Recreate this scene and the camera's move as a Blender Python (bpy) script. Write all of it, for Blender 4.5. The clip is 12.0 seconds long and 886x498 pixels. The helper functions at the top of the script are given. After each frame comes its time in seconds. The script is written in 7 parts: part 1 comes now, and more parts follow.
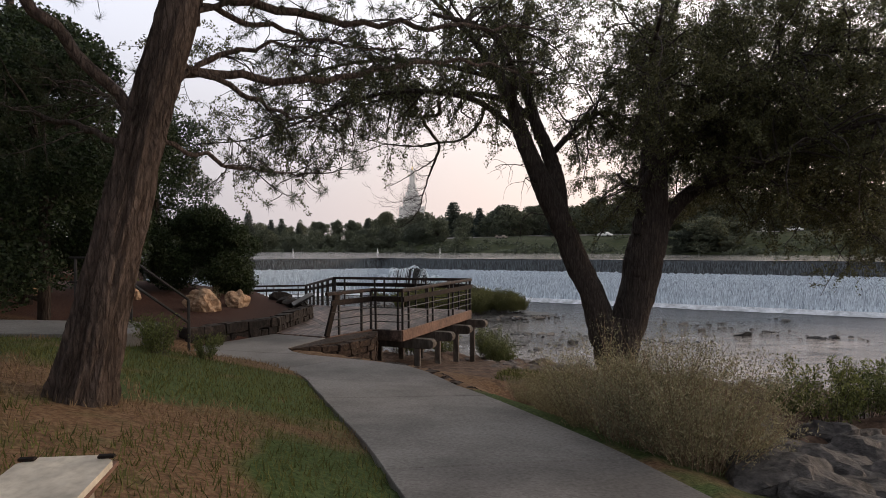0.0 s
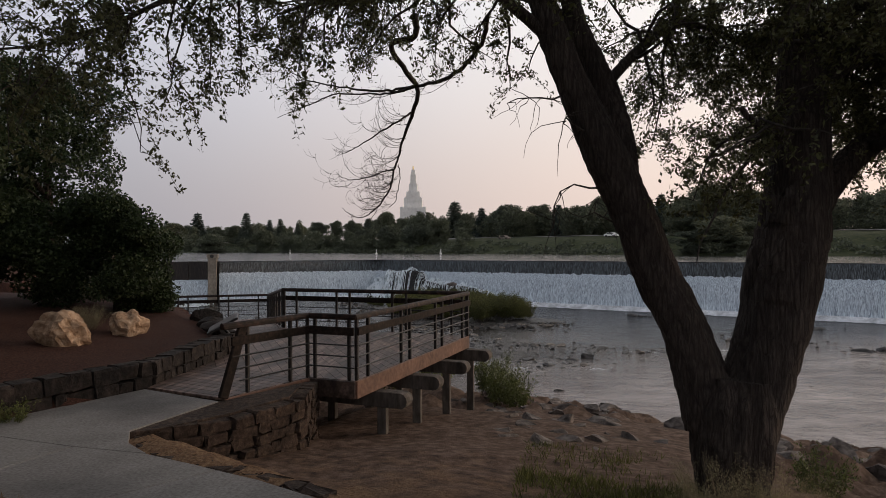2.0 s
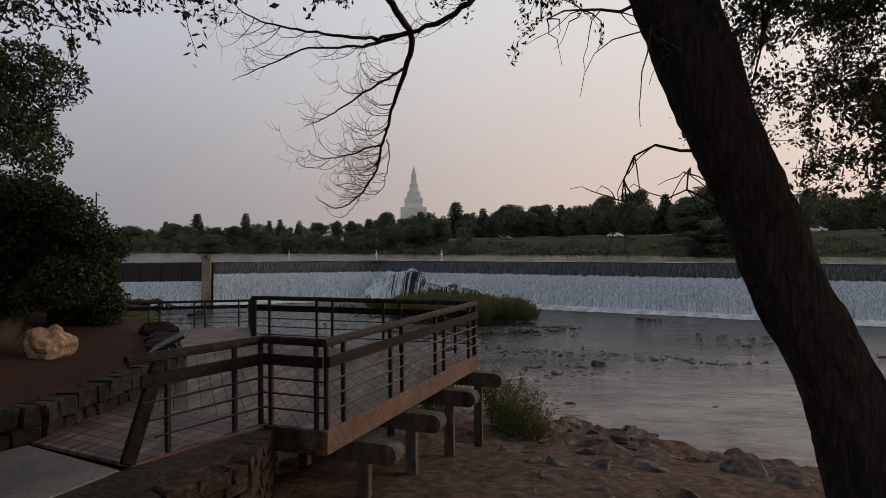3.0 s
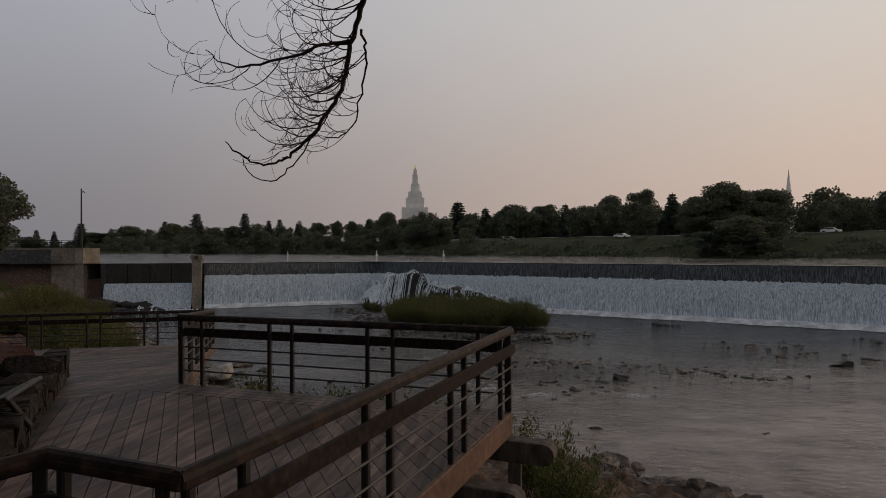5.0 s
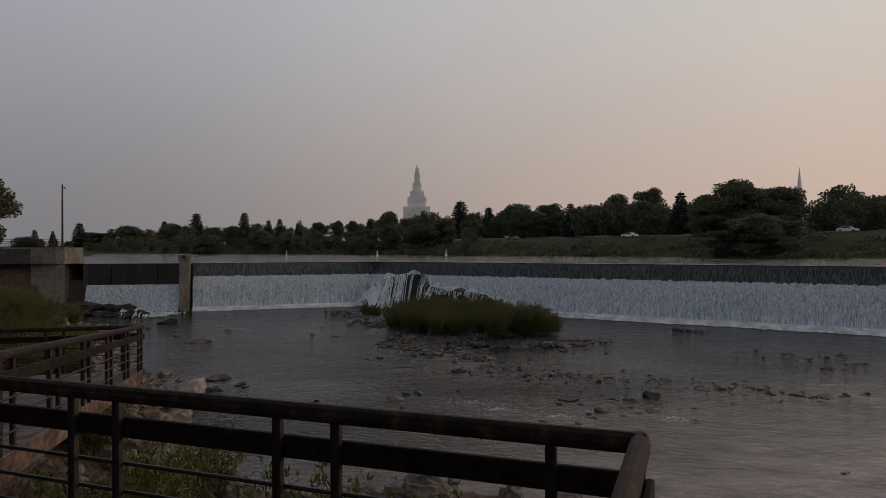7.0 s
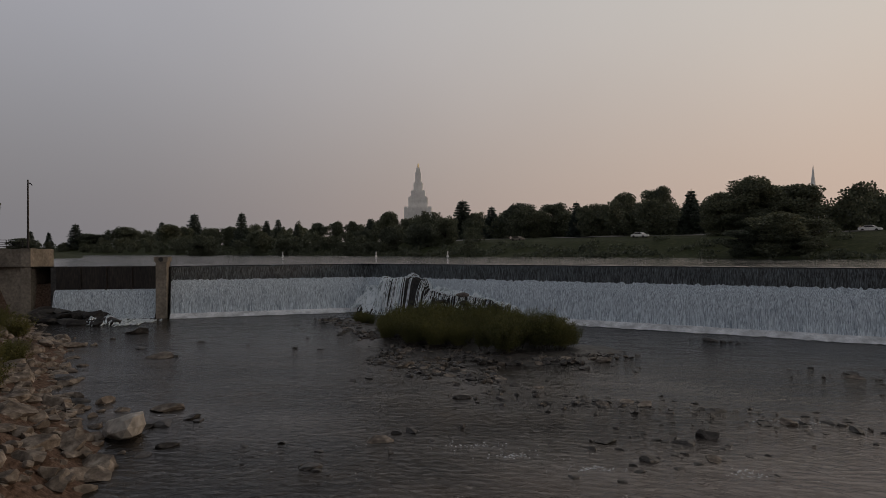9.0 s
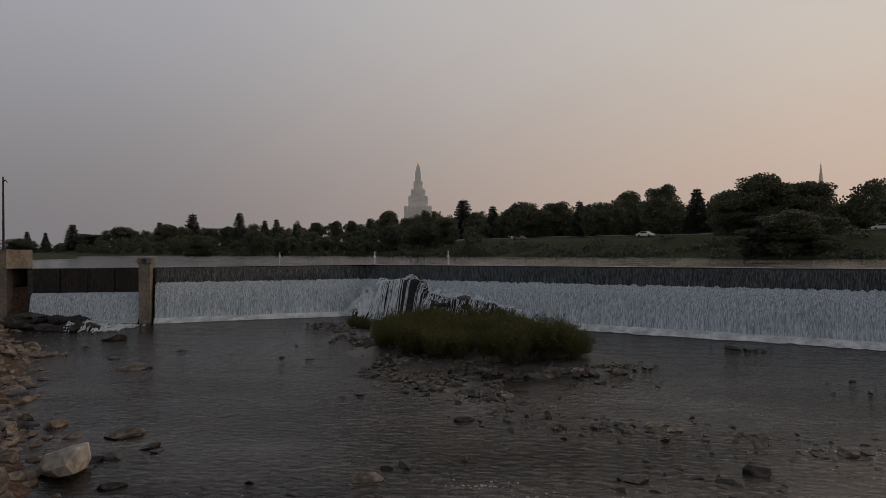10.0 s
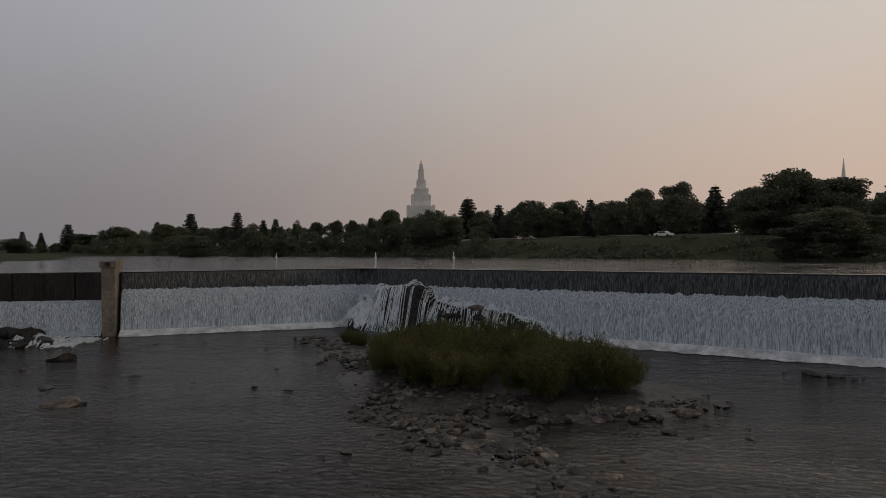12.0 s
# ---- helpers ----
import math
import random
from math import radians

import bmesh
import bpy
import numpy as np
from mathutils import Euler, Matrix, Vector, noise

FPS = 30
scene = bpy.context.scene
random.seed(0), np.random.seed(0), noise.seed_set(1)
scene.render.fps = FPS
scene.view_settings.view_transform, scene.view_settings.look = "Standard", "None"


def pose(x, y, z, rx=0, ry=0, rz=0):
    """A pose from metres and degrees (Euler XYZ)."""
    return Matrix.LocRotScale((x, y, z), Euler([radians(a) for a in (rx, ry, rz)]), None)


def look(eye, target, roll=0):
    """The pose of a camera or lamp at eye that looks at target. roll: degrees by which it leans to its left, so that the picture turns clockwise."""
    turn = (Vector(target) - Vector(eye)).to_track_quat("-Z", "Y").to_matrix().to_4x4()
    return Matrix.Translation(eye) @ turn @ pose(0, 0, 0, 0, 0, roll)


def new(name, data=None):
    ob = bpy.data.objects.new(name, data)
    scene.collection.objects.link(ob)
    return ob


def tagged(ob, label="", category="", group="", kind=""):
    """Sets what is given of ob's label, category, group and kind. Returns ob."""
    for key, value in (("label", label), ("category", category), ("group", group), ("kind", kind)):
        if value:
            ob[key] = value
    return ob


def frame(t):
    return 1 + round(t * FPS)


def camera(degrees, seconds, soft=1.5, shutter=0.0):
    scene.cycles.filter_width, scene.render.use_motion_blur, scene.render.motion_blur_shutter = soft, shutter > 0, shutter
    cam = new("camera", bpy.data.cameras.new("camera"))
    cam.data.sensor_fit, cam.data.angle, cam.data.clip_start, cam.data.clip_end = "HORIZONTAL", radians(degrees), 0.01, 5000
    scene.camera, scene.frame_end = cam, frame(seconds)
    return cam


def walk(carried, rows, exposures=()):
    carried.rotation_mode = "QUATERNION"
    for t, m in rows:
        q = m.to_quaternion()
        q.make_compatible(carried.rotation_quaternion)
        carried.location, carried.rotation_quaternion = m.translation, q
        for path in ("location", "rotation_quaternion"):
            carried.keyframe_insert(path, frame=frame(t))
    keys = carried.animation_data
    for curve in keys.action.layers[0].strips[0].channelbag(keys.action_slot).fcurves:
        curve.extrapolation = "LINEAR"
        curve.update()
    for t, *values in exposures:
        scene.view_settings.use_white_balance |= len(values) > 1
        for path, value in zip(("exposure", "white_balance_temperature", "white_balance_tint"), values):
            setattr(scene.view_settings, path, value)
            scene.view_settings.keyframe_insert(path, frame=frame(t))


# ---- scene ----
cam = camera(71.5, 12.0, 0.9)
PATH = [
    (0, (3.136, -3.008, 8.489), (2.793, -1.038, 8.481), -0.3),
    (0.5, (3.089, -1.476, 8.507), (2.743, 0.493, 8.499), -0.3),
    (1, (2.951, 0.229, 8.498), (2.603, 2.199, 8.491), -0.3),
    (1.5, (2.716, 1.733, 8.471), (2.366, 3.702, 8.465), -0.3),
    (2, (2.452, 3.278, 8.473), (2.102, 5.247, 8.468), -0.3),
    (2.5, (2.214, 4.718, 8.475), (1.861, 6.687, 8.47), -0.3),
    (3, (1.93, 6.095, 8.453), (1.577, 8.064, 8.45), -0.3),
    (3.2, (1.81, 6.62, 8.445), (1.457, 8.588, 8.443), -0.3),
    (4.8, (1.012, 10.19, 8.405), (0.655, 12.158, 8.405), -0.2),
    (5, (0.915, 10.604, 8.393), (0.558, 12.572, 8.393), -0.2),
    (5.5, (0.672, 11.647, 8.367), (0.313, 13.614, 8.368), -0.2),
    (6, (0.409, 12.845, 8.324), (0.048, 14.812, 8.325), -0.2),
    (6.5, (0.128, 14.128, 8.281), (-0.233, 16.095, 8.282), -0.2),
    (7, (-0.082, 15.681, 8.264), (-0.446, 17.648, 8.265), -0.2),
    (8.8, (-1.146, 21.964, 8.241), (-1.516, 23.93, 8.244), -0.3),
    (9, (-1.287, 22.799, 8.253), (-1.657, 24.764, 8.257), -0.3),
    (9.5, (-1.59, 24.827, 8.266), (-1.962, 26.792, 8.271), -0.3),
    (10, (-2.016, 27.039, 8.322), (-2.388, 29.004, 8.325), -0.4),
    (10.5, (-2.52, 29.211, 8.363), (-2.893, 31.176, 8.367), -0.4),
    (11, (-3.141, 31.53, 8.427), (-3.516, 33.494, 8.431), -0.4),
    (11.5, (-3.748, 33.848, 8.499), (-4.124, 35.812, 8.501), -0.4),
    (12, (-4.4, 36.282, 8.533), (-4.78, 38.245, 8.536), -0.4),
]
walk(cam, [(t, look(eye, target, roll)) for t, eye, target, roll in PATH],
     [(0.0, 1.38, 6250, 10), (1.0, 1.23, 6250, 10), (2.0, 0.93, 6250, 10), (2.5, 0.75, 6250, 10), (3.2, 0.50, 6250, 10), (5.0, 0.13, 6400, 10), (7.0, 0.08, 6400, 10), (9.0, 0.04, 6500, 10), (12.0, 0.04, 6600, 10)])

# ---- world and light ----
SUN_AZ, SUN_EL = 62.0, 7.0   # degrees clockwise from +y, degrees up
world = bpy.data.worlds.new("world")
scene.world = world
world.use_nodes = True
wn, wl = world.node_tree.nodes, world.node_tree.links
wn.clear()
w_out = wn.new("ShaderNodeOutputWorld")
w_bg = wn.new("ShaderNodeBackground")
w_sky = wn.new("ShaderNodeTexSky")
w_sky.sky_type = "NISHITA"
w_sky.sun_disc = False
w_sky.sun_elevation, w_sky.sun_rotation = radians(SUN_EL), radians(SUN_AZ)
w_sky.dust_density, w_sky.air_density, w_sky.ozone_density = 6.0, 1.5, 1.0
w_tc = wn.new("ShaderNodeTexCoord")
w_sep = wn.new("ShaderNodeSeparateXYZ")
wl.new(w_tc.outputs["Generated"], w_sep.inputs[0])
# smoke veil: a smooth dome, warm towards the sun, mauve grey away from it
w_dot = wn.new("ShaderNodeVectorMath")
w_dot.operation = "DOT_PRODUCT"
w_dot.inputs[1].default_value = (math.sin(radians(SUN_AZ)), math.cos(radians(SUN_AZ)), 0.0)
wl.new(w_tc.outputs["Generated"], w_dot.inputs[0])
w_map = wn.new("ShaderNodeMapRange")
w_map.interpolation_type = "SMOOTHSTEP"
w_map.inputs["From Min"].default_value, w_map.inputs["From Max"].default_value = -0.35, 1.0
wl.new(w_dot.outputs["Value"], w_map.inputs["Value"])
w_low = wn.new("ShaderNodeMix")
w_low.data_type = "RGBA"
w_low.inputs["A"].default_value = (0.232, 0.222, 0.236, 1)
w_low.inputs["B"].default_value = (0.63, 0.478, 0.395, 1)
wl.new(w_map.outputs[0], w_low.inputs["Factor"])
w_high = wn.new("ShaderNodeMix")
w_high.data_type = "RGBA"
w_high.inputs["A"].default_value = (0.41, 0.41, 0.452, 1)
w_high.inputs["B"].default_value = (0.68, 0.635, 0.58, 1)
wl.new(w_map.outputs[0], w_high.inputs["Factor"])
w_el = wn.new("ShaderNodeMapRange")
w_el.interpolation_type = "SMOOTHSTEP"
w_el.inputs["From Min"].default_value, w_el.inputs["From Max"].default_value = 0.0, 0.45
wl.new(w_sep.outputs["Z"], w_el.inputs["Value"])
w_veil = wn.new("ShaderNodeMix")
w_veil.data_type = "RGBA"
wl.new(w_el.outputs[0], w_veil.inputs["Factor"])
wl.new(w_low.outputs["Result"], w_veil.inputs["A"])
wl.new(w_high.outputs["Result"], w_veil.inputs["B"])
# the dome dims towards the zenith
w_zen = wn.new("ShaderNodeMapRange")
w_zen.interpolation_type = "SMOOTHSTEP"
w_zen.inputs["From Min"].default_value, w_zen.inputs["From Max"].default_value = 0.36, 0.85
w_zen.inputs["To Min"].default_value, w_zen.inputs["To Max"].default_value = 1.0, 0.3
wl.new(w_sep.outputs["Z"], w_zen.inputs["Value"])
w_skys = wn.new("ShaderNodeVectorMath")
w_skys.operation = "SCALE"
w_skys.inputs["Scale"].default_value = 0.06
wl.new(w_sky.outputs[0], w_skys.inputs[0])
w_noise = wn.new("ShaderNodeTexNoise")
w_noise.inputs["Scale"].default_value = 2.2
w_noise.inputs["Detail"].default_value = 4
wl.new(w_tc.outputs["Generated"], w_noise.inputs["Vector"])
w_nr = wn.new("ShaderNodeMapRange")
w_nr.inputs["To Min"].default_value, w_nr.inputs["To Max"].default_value = 0.94, 1.06
wl.new(w_noise.outputs[0], w_nr.inputs["Value"])
w_vs = wn.new("ShaderNodeVectorMath")
w_vs.operation = "SCALE"
wl.new(w_veil.outputs["Result"], w_vs.inputs[0])
w_nz = wn.new("ShaderNodeMath")
w_nz.operation = "MULTIPLY"
wl.new(w_nr.outputs[0], w_nz.inputs[0])
wl.new(w_zen.outputs[0], w_nz.inputs[1])
wl.new(w_nz.outputs[0], w_vs.inputs["Scale"])
w_mix = wn.new("ShaderNodeMix")
w_mix.data_type = "RGBA"
w_mix.inputs["Factor"].default_value = 0.85
wl.new(w_skys.outputs[0], w_mix.inputs["A"])
wl.new(w_vs.outputs[0], w_mix.inputs["B"])
wl.new(w_mix.outputs["Result"], w_bg.inputs["Color"])
w_bg.inputs["Strength"].default_value = 1.0
wl.new(w_bg.outputs[0], w_out.inputs[0])

sun = new("sun", bpy.data.lights.new("sun", "SUN"))
sun.data.energy, sun.data.angle, sun.data.color = 0.5, radians(14), (1.0, 0.72, 0.5)
_d = Vector((math.sin(radians(SUN_AZ)) * math.cos(radians(SUN_EL)), math.cos(radians(SUN_AZ)) * math.cos(radians(SUN_EL)), math.sin(radians(SUN_EL))))
sun.rotation_euler = _d.to_track_quat("Z", "Y").to_euler()


# ---- builders ----
class Build:
    """Collects vertices and faces of one mesh."""

    def __init__(self):
        self.v, self.f, self.n = [], [], 0

    def add(self, verts, faces):
        verts = np.asarray(verts, float).reshape(-1, 3)
        self.v.append(verts)
        self.f.extend([tuple(int(i) + self.n for i in f) for f in faces])
        self.n += len(verts)
        return self

    def quads(self, q):
        """q: an array (n, 4, 3) of loose quads."""
        q = np.asarray(q, float)
        base = self.n
        self.v.append(q.reshape(-1, 3))
        self.f.extend((np.arange(len(q) * 4).reshape(-1, 4) + base).tolist())
        self.n += len(q) * 4
        return self

    def tris(self, q):
        q = np.asarray(q, float)
        base = self.n
        self.v.append(q.reshape(-1, 3))
        self.f.extend((np.arange(len(q) * 3).reshape(-1, 3) + base).tolist())
        self.n += len(q) * 3
        return self

    def box(self, x0, y0, z0, x1, y1, z1, m=None):
        """A box with slightly bevelled upright and top edges."""
        b = min(0.012, 0.2 * min(abs(x1 - x0), abs(y1 - y0), abs(z1 - z0)))
        c = np.array([(x0 + b, y0), (x1 - b, y0), (x1, y0 + b), (x1, y1 - b), (x1 - b, y1), (x0 + b, y1), (x0, y1 - b), (x0, y0 + b)])
        mid = np.array([(x0 + x1) / 2, (y0 + y1) / 2])
        inn = mid + (c - mid) * (1 - 2 * b / np.maximum(0.001, np.array([x1 - x0, y1 - y0])))
        ring = [np.c_[inn, np.full(8, z0)], np.c_[c, np.full(8, z0 + b)], np.c_[c, np.full(8, z1 - b)], np.c_[inn, np.full(8, z1)]]
        v = np.concatenate(ring)
        if m is not None:
            v = np.array([m @ Vector(p) for p in v])
        f = [tuple(range(7, -1, -1)), tuple(range(24, 32))]
        for k in range(3):
            f += [(8 * k + i, 8 * k + (i + 1) % 8, 8 * k + 8 + (i + 1) % 8, 8 * k + 8 + i) for i in range(8)]
        return self.add(v, f)

    def beam(self, a, b, w, h, up=(0, 0, 1)):
        """A rectangular bar from a to b, w across and h high, centred on the line."""
        a, b = Vector(a), Vector(b)
        d = (b - a)
        L = d.length
        d.normalize()
        s = d.cross(Vector(up)).normalized()
        u = s.cross(d)
        m = Matrix((s, d, u)).transposed().to_4x4()
        m.translation = a
        return self.box(-w / 2, 0, -h / 2, w / 2, L, h / 2, m)

    def tube(self, pts, radii, sides=6, cap=True, wob=0.0, ridge=0.0):
        pts = np.asarray(pts, float)
        radii = np.broadcast_to(np.asarray(radii, float), (len(pts),))
        tan = np.gradient(pts, axis=0)
        tan /= np.maximum(1e-9, np.linalg.norm(tan, axis=1))[:, None]
        ref = np.array([0.31, 0.87, 0.38]) if abs(tan[0][2]) > 0.8 else np.array([0.05, 0.02, 1.0])
        s = np.cross(tan, ref)
        s /= np.maximum(1e-9, np.linalg.norm(s, axis=1))[:, None]
        u = np.cross(s, tan)
        a = np.arange(sides) * 2 * np.pi / sides
        rr = radii[:, None] * np.ones((1, sides)) * (1 + (wob * np.random.uniform(-1, 1, (len(pts), sides)) if wob else 0))
        if ridge:
            run = np.r_[0, np.cumsum(np.linalg.norm(np.diff(pts, axis=0), axis=1))]
            q3 = np.stack([np.broadcast_to(np.cos(a) * 5.5, rr.shape), np.broadcast_to(np.sin(a) * 5.5, rr.shape), np.broadcast_to(run[:, None] * 2.2, rr.shape)], -1).reshape(-1, 3)
            rr = rr * (1 + ridge * (0.6 - 1.6 * np.abs(vnoise(q3, 1.0, 2)).reshape(rr.shape)))
        v = pts[:, None] + rr[..., None] * (np.cos(a)[None, :, None] * s[:, None] + np.sin(a)[None, :, None] * u[:, None])
        f = []
        for k in range(len(pts) - 1):
            f += [(k * sides + i, k * sides + (i + 1) % sides, (k + 1) * sides + (i + 1) % sides, (k + 1) * sides + i) for i in range(sides)]
        if cap:
            f += [tuple(range(sides - 1, -1, -1)), tuple(range((len(pts) - 1) * sides, len(pts) * sides))]
        return self.add(v, f)

    def mesh(self, name, mat, smooth=False):
        me = bpy.data.meshes.new(name)
        me.from_pydata(np.concatenate(self.v).tolist(), [], self.f)
        if smooth:
            me.shade_smooth()
        for m in (mat if isinstance(mat, (list, tuple)) else [mat]):
            me.materials.append(m)
        return me


def part(name, b, mat, parent=None, label="", smooth=False):
    """Links a build as one mesh object under a thing or a part."""
    ob = new(name, b.mesh(name, mat, smooth) if isinstance(b, Build) else b)
    if parent is not None:
        ob.parent = parent
    return tagged(ob, label)


def thing(name, label, category, group="", at=None):
    ob = new(name)
    ob.empty_display_size = 0.1
    if at is not None:
        ob.matrix_basis = at
    return tagged(ob, label, category, group)


def grid_faces(nx, ny):
    i = np.arange((nx - 1) * (ny - 1))
    a = (i // (nx - 1)) * nx + i % (nx - 1)
    return np.c_[a, a + 1, a + nx + 1, a + nx].tolist()


def vnoise(p, scale, octaves=3):
    """Smooth value noise in -1..1 at the points p (n, 2 or 3), by sines of mixed directions."""
    p = np.asarray(p, float) * scale
    rs = np.random.RandomState(7)
    out = np.zeros(len(p))
    amp = 1.0
    tot = 0
    for o in range(octaves):
        for k in range(4):
            d = rs.normal(size=p.shape[1])
            d /= np.linalg.norm(d)
            out += amp * np.sin(p @ d * 2 ** o * 2.2 + rs.uniform(0, 6.28) + 1.3 * np.sin(p @ rs.normal(size=p.shape[1]) * 2 ** o * 0.9))
            tot += amp * 0.5
        amp *= 0.5
    return out / tot


# ---- materials ----
def material(name, base, rough=0.7, metal=0.0, spec=0.5):
    m = bpy.data.materials.new(name)
    m.use_nodes = True
    b = m.node_tree.nodes["Principled BSDF"]
    b.inputs["Base Color"].default_value = (*base, 1)
    b.inputs["Roughness"].default_value = rough
    b.inputs["Metallic"].default_value = metal
    b.inputs["Specular IOR Level"].default_value = spec
    return m, m.node_tree.nodes, m.node_tree.links, b


def coords(nd, lk, scale=(1, 1, 1), kind="Object"):
    tc, mp = nd.new("ShaderNodeTexCoord"), nd.new("ShaderNodeMapping")
    mp.inputs["Scale"].default_value = scale
    lk.new(tc.outputs[kind], mp.inputs["Vector"])
    return mp.outputs[0]


def tex(nd, lk, vec, scale, detail=5.0, rough=0.6, distort=0.0):
    t = nd.new("ShaderNodeTexNoise")
    t.inputs["Scale"].default_value, t.inputs["Detail"].default_value = scale, detail
    t.inputs["Roughness"].default_value, t.inputs["Distortion"].default_value = rough, distort
    lk.new(vec, t.inputs["Vector"])
    return t.outputs[0]


def ramp(nd, lk, fac, stops):
    r = nd.new("ShaderNodeValToRGB")
    e = r.color_ramp.elements
    while len(e) < len(stops):
        e.new(0.5)
    for k, (p, c) in enumerate(stops):
        e[k].position, e[k].color = p, (*c, 1) if len(c) == 3 else c
    lk.new(fac, r.inputs[0])
    return r.outputs[0]


def mixc(nd, lk, fac, a, b, mode="MIX"):
    m = nd.new("ShaderNodeMix")
    m.data_type, m.blend_type = "RGBA", mode
    for key, val in (("Factor", fac), ("A", a), ("B", b)):
        if isinstance(val, bpy.types.NodeSocket):
            lk.new(val, m.inputs[key])
        else:
            m.inputs[key].default_value = val if key == "Factor" else (*val, 1)
    return m.outputs["Result"]


def bump(nd, lk, bsdf, height, strength=0.4, dist=0.02):
    b = nd.new("ShaderNodeBump")
    b.inputs["Strength"].default_value, b.inputs["Distance"].default_value = strength, dist
    lk.new(height, b.inputs["Height"])
    lk.new(b.outputs[0], bsdf.inputs["Normal"])


def mottled(name, lo, mid, hi, rough=0.8, fine=18.0, coarse=1.5, bmp=0.5, dist=0.02, metal=0.0, spec=0.4, stretch=(1, 1, 1), kind="Object", island=0.0, blot=0.55):
    """Two scales of noise between three colours, with relief."""
    m, nd, lk, b = material(name, mid, rough, metal, spec)
    vec = coords(nd, lk, stretch, kind)
    f, c = tex(nd, lk, vec, fine, 6), tex(nd, lk, vec, coarse, 3)
    col = ramp(nd, lk, f, [(0.32, lo), (0.5, mid), (0.7, hi)])
    big = ramp(nd, lk, c, [(0.36 if blot < 0.5 else 0.3, (blot, blot, blot)), (0.55 if blot < 0.5 else 0.65, (1.1, 1.1, 1.1))])
    col = mixc(nd, lk, 1.0, col, big, "MULTIPLY")
    if island:
        oi = nd.new("ShaderNodeObjectInfo")
        v = ramp(nd, lk, oi.outputs["Random"], [(0.0, (1 - island,) * 3), (1.0, (1 + island,) * 3)])
        col = mixc(nd, lk, 1.0, col, v, "MULTIPLY")
    lk.new(col, b.inputs["Base Color"])
    bump(nd, lk, b, f, bmp, dist)
    return m


def leafy(name, dark, light, tint=0.25, rough=0.6):
    """Leaves: colour varies from leaf to leaf, with a little light through them."""
    m, nd, lk, b = material(name, dark, rough, 0, 0.3)
    g = nd.new("ShaderNodeNewGeometry")
    col = ramp(nd, lk, g.outputs["Random Per Island"], [(0.0, dark), (0.75, light), (1.0, tuple(c * (1 + tint) for c in light))])
    oi = nd.new("ShaderNodeObjectInfo")
    v = ramp(nd, lk, oi.outputs["Random"], [(0.0, (0.75, 0.78, 0.8)), (1.0, (1.15, 1.1, 1.0))])
    col = mixc(nd, lk, 1.0, col, v, "MULTIPLY")
    lk.new(col, b.inputs["Base Color"])
    tr = nd.new("ShaderNodeBsdfTranslucent")
    lk.new(col, tr.inputs["Color"])
    mx = nd.new("ShaderNodeMixShader")
    mx.inputs[0].default_value = 0.3
    lk.new(b.outputs[0], mx.inputs[1])
    lk.new(tr.outputs[0], mx.inputs[2])
    lk.new(mx.outputs[0], nd["Material Output"].inputs["Surface"])
    return m


def barky(name, crack, lo, hi, plates, tall, depth):
    """Bark in long plates with dark cracks between them."""
    m, nd, lk, b = material(name, lo, 0.9, 0, 0.25)
    vec = coords(nd, lk, (plates, plates, plates * tall))
    warp = mixc(nd, lk, 1.0, vec, tex(nd, lk, vec, 0.9, 5), "ADD")
    vo = nd.new("ShaderNodeTexVoronoi")
    vo.feature = "DISTANCE_TO_EDGE"
    vo.inputs["Scale"].default_value = 1.0
    lk.new(warp, vo.inputs["Vector"])
    grain = tex(nd, lk, vec, 1.6, 8, 0.75)
    gap = ramp(nd, lk, vo.outputs["Distance"], [(0.0, (0.5, 0.5, 0.5)), (0.22, (1, 1, 1))])
    skin = ramp(nd, lk, grain, [(0.36, lo), (0.64, hi)])
    big = ramp(nd, lk, tex(nd, lk, coords(nd, lk), 1.4, 3), [(0.3, (0.6, 0.6, 0.6)), (0.68, (1.15, 1.12, 1.1))])
    lk.new(mixc(nd, lk, 1.0, mixc(nd, lk, gap, crack, skin), big, "MULTIPLY"), b.inputs["Base Color"])
    h = nd.new("ShaderNodeMath")
    h.operation = "MULTIPLY_ADD"
    h.inputs[1].default_value = 1.1
    lk.new(grain, h.inputs[0])
    lk.new(gap, h.inputs[2])
    bump(nd, lk, b, h.outputs[0], 1.0, depth)
    return m


M_BARK = barky("bark", (0.012, 0.009, 0.008), (0.035, 0.027, 0.023), (0.105, 0.086, 0.075), 17.0, 0.13, 0.03)
M_PINEBARK = barky("pine_bark", (0.016, 0.011, 0.010), (0.060, 0.044, 0.037), (0.165, 0.13, 0.112), 20.0, 0.2, 0.03)
M_TWIG = mottled("twig", (0.02, 0.016, 0.013), (0.05, 0.04, 0.033), (0.09, 0.07, 0.06), 0.9, 20, 3)
M_WILLOW = leafy("willow_leaf", (0.048, 0.05, 0.022), (0.135, 0.135, 0.058))
M_NEEDLE = leafy("needles", (0.018, 0.026, 0.012), (0.06, 0.07, 0.035))
M_DARKLEAF = leafy("dark_leaf", (0.014, 0.024, 0.011), (0.046, 0.068, 0.027))
# Leaf colours paled and greyed to paint in the haze over the far bank.
M_HAZYLEAF = leafy("far_leaf", (0.075, 0.09, 0.07), (0.15, 0.165, 0.11))
M_HAZYFIR = leafy("far_fir", (0.06, 0.075, 0.068), (0.10, 0.125, 0.10))
M_SAGE = leafy("sage_leaf", (0.15, 0.14, 0.08), (0.36, 0.33, 0.205))
M_SHRUB = leafy("shrub_leaf", (0.055, 0.075, 0.022), (0.16, 0.18, 0.06))
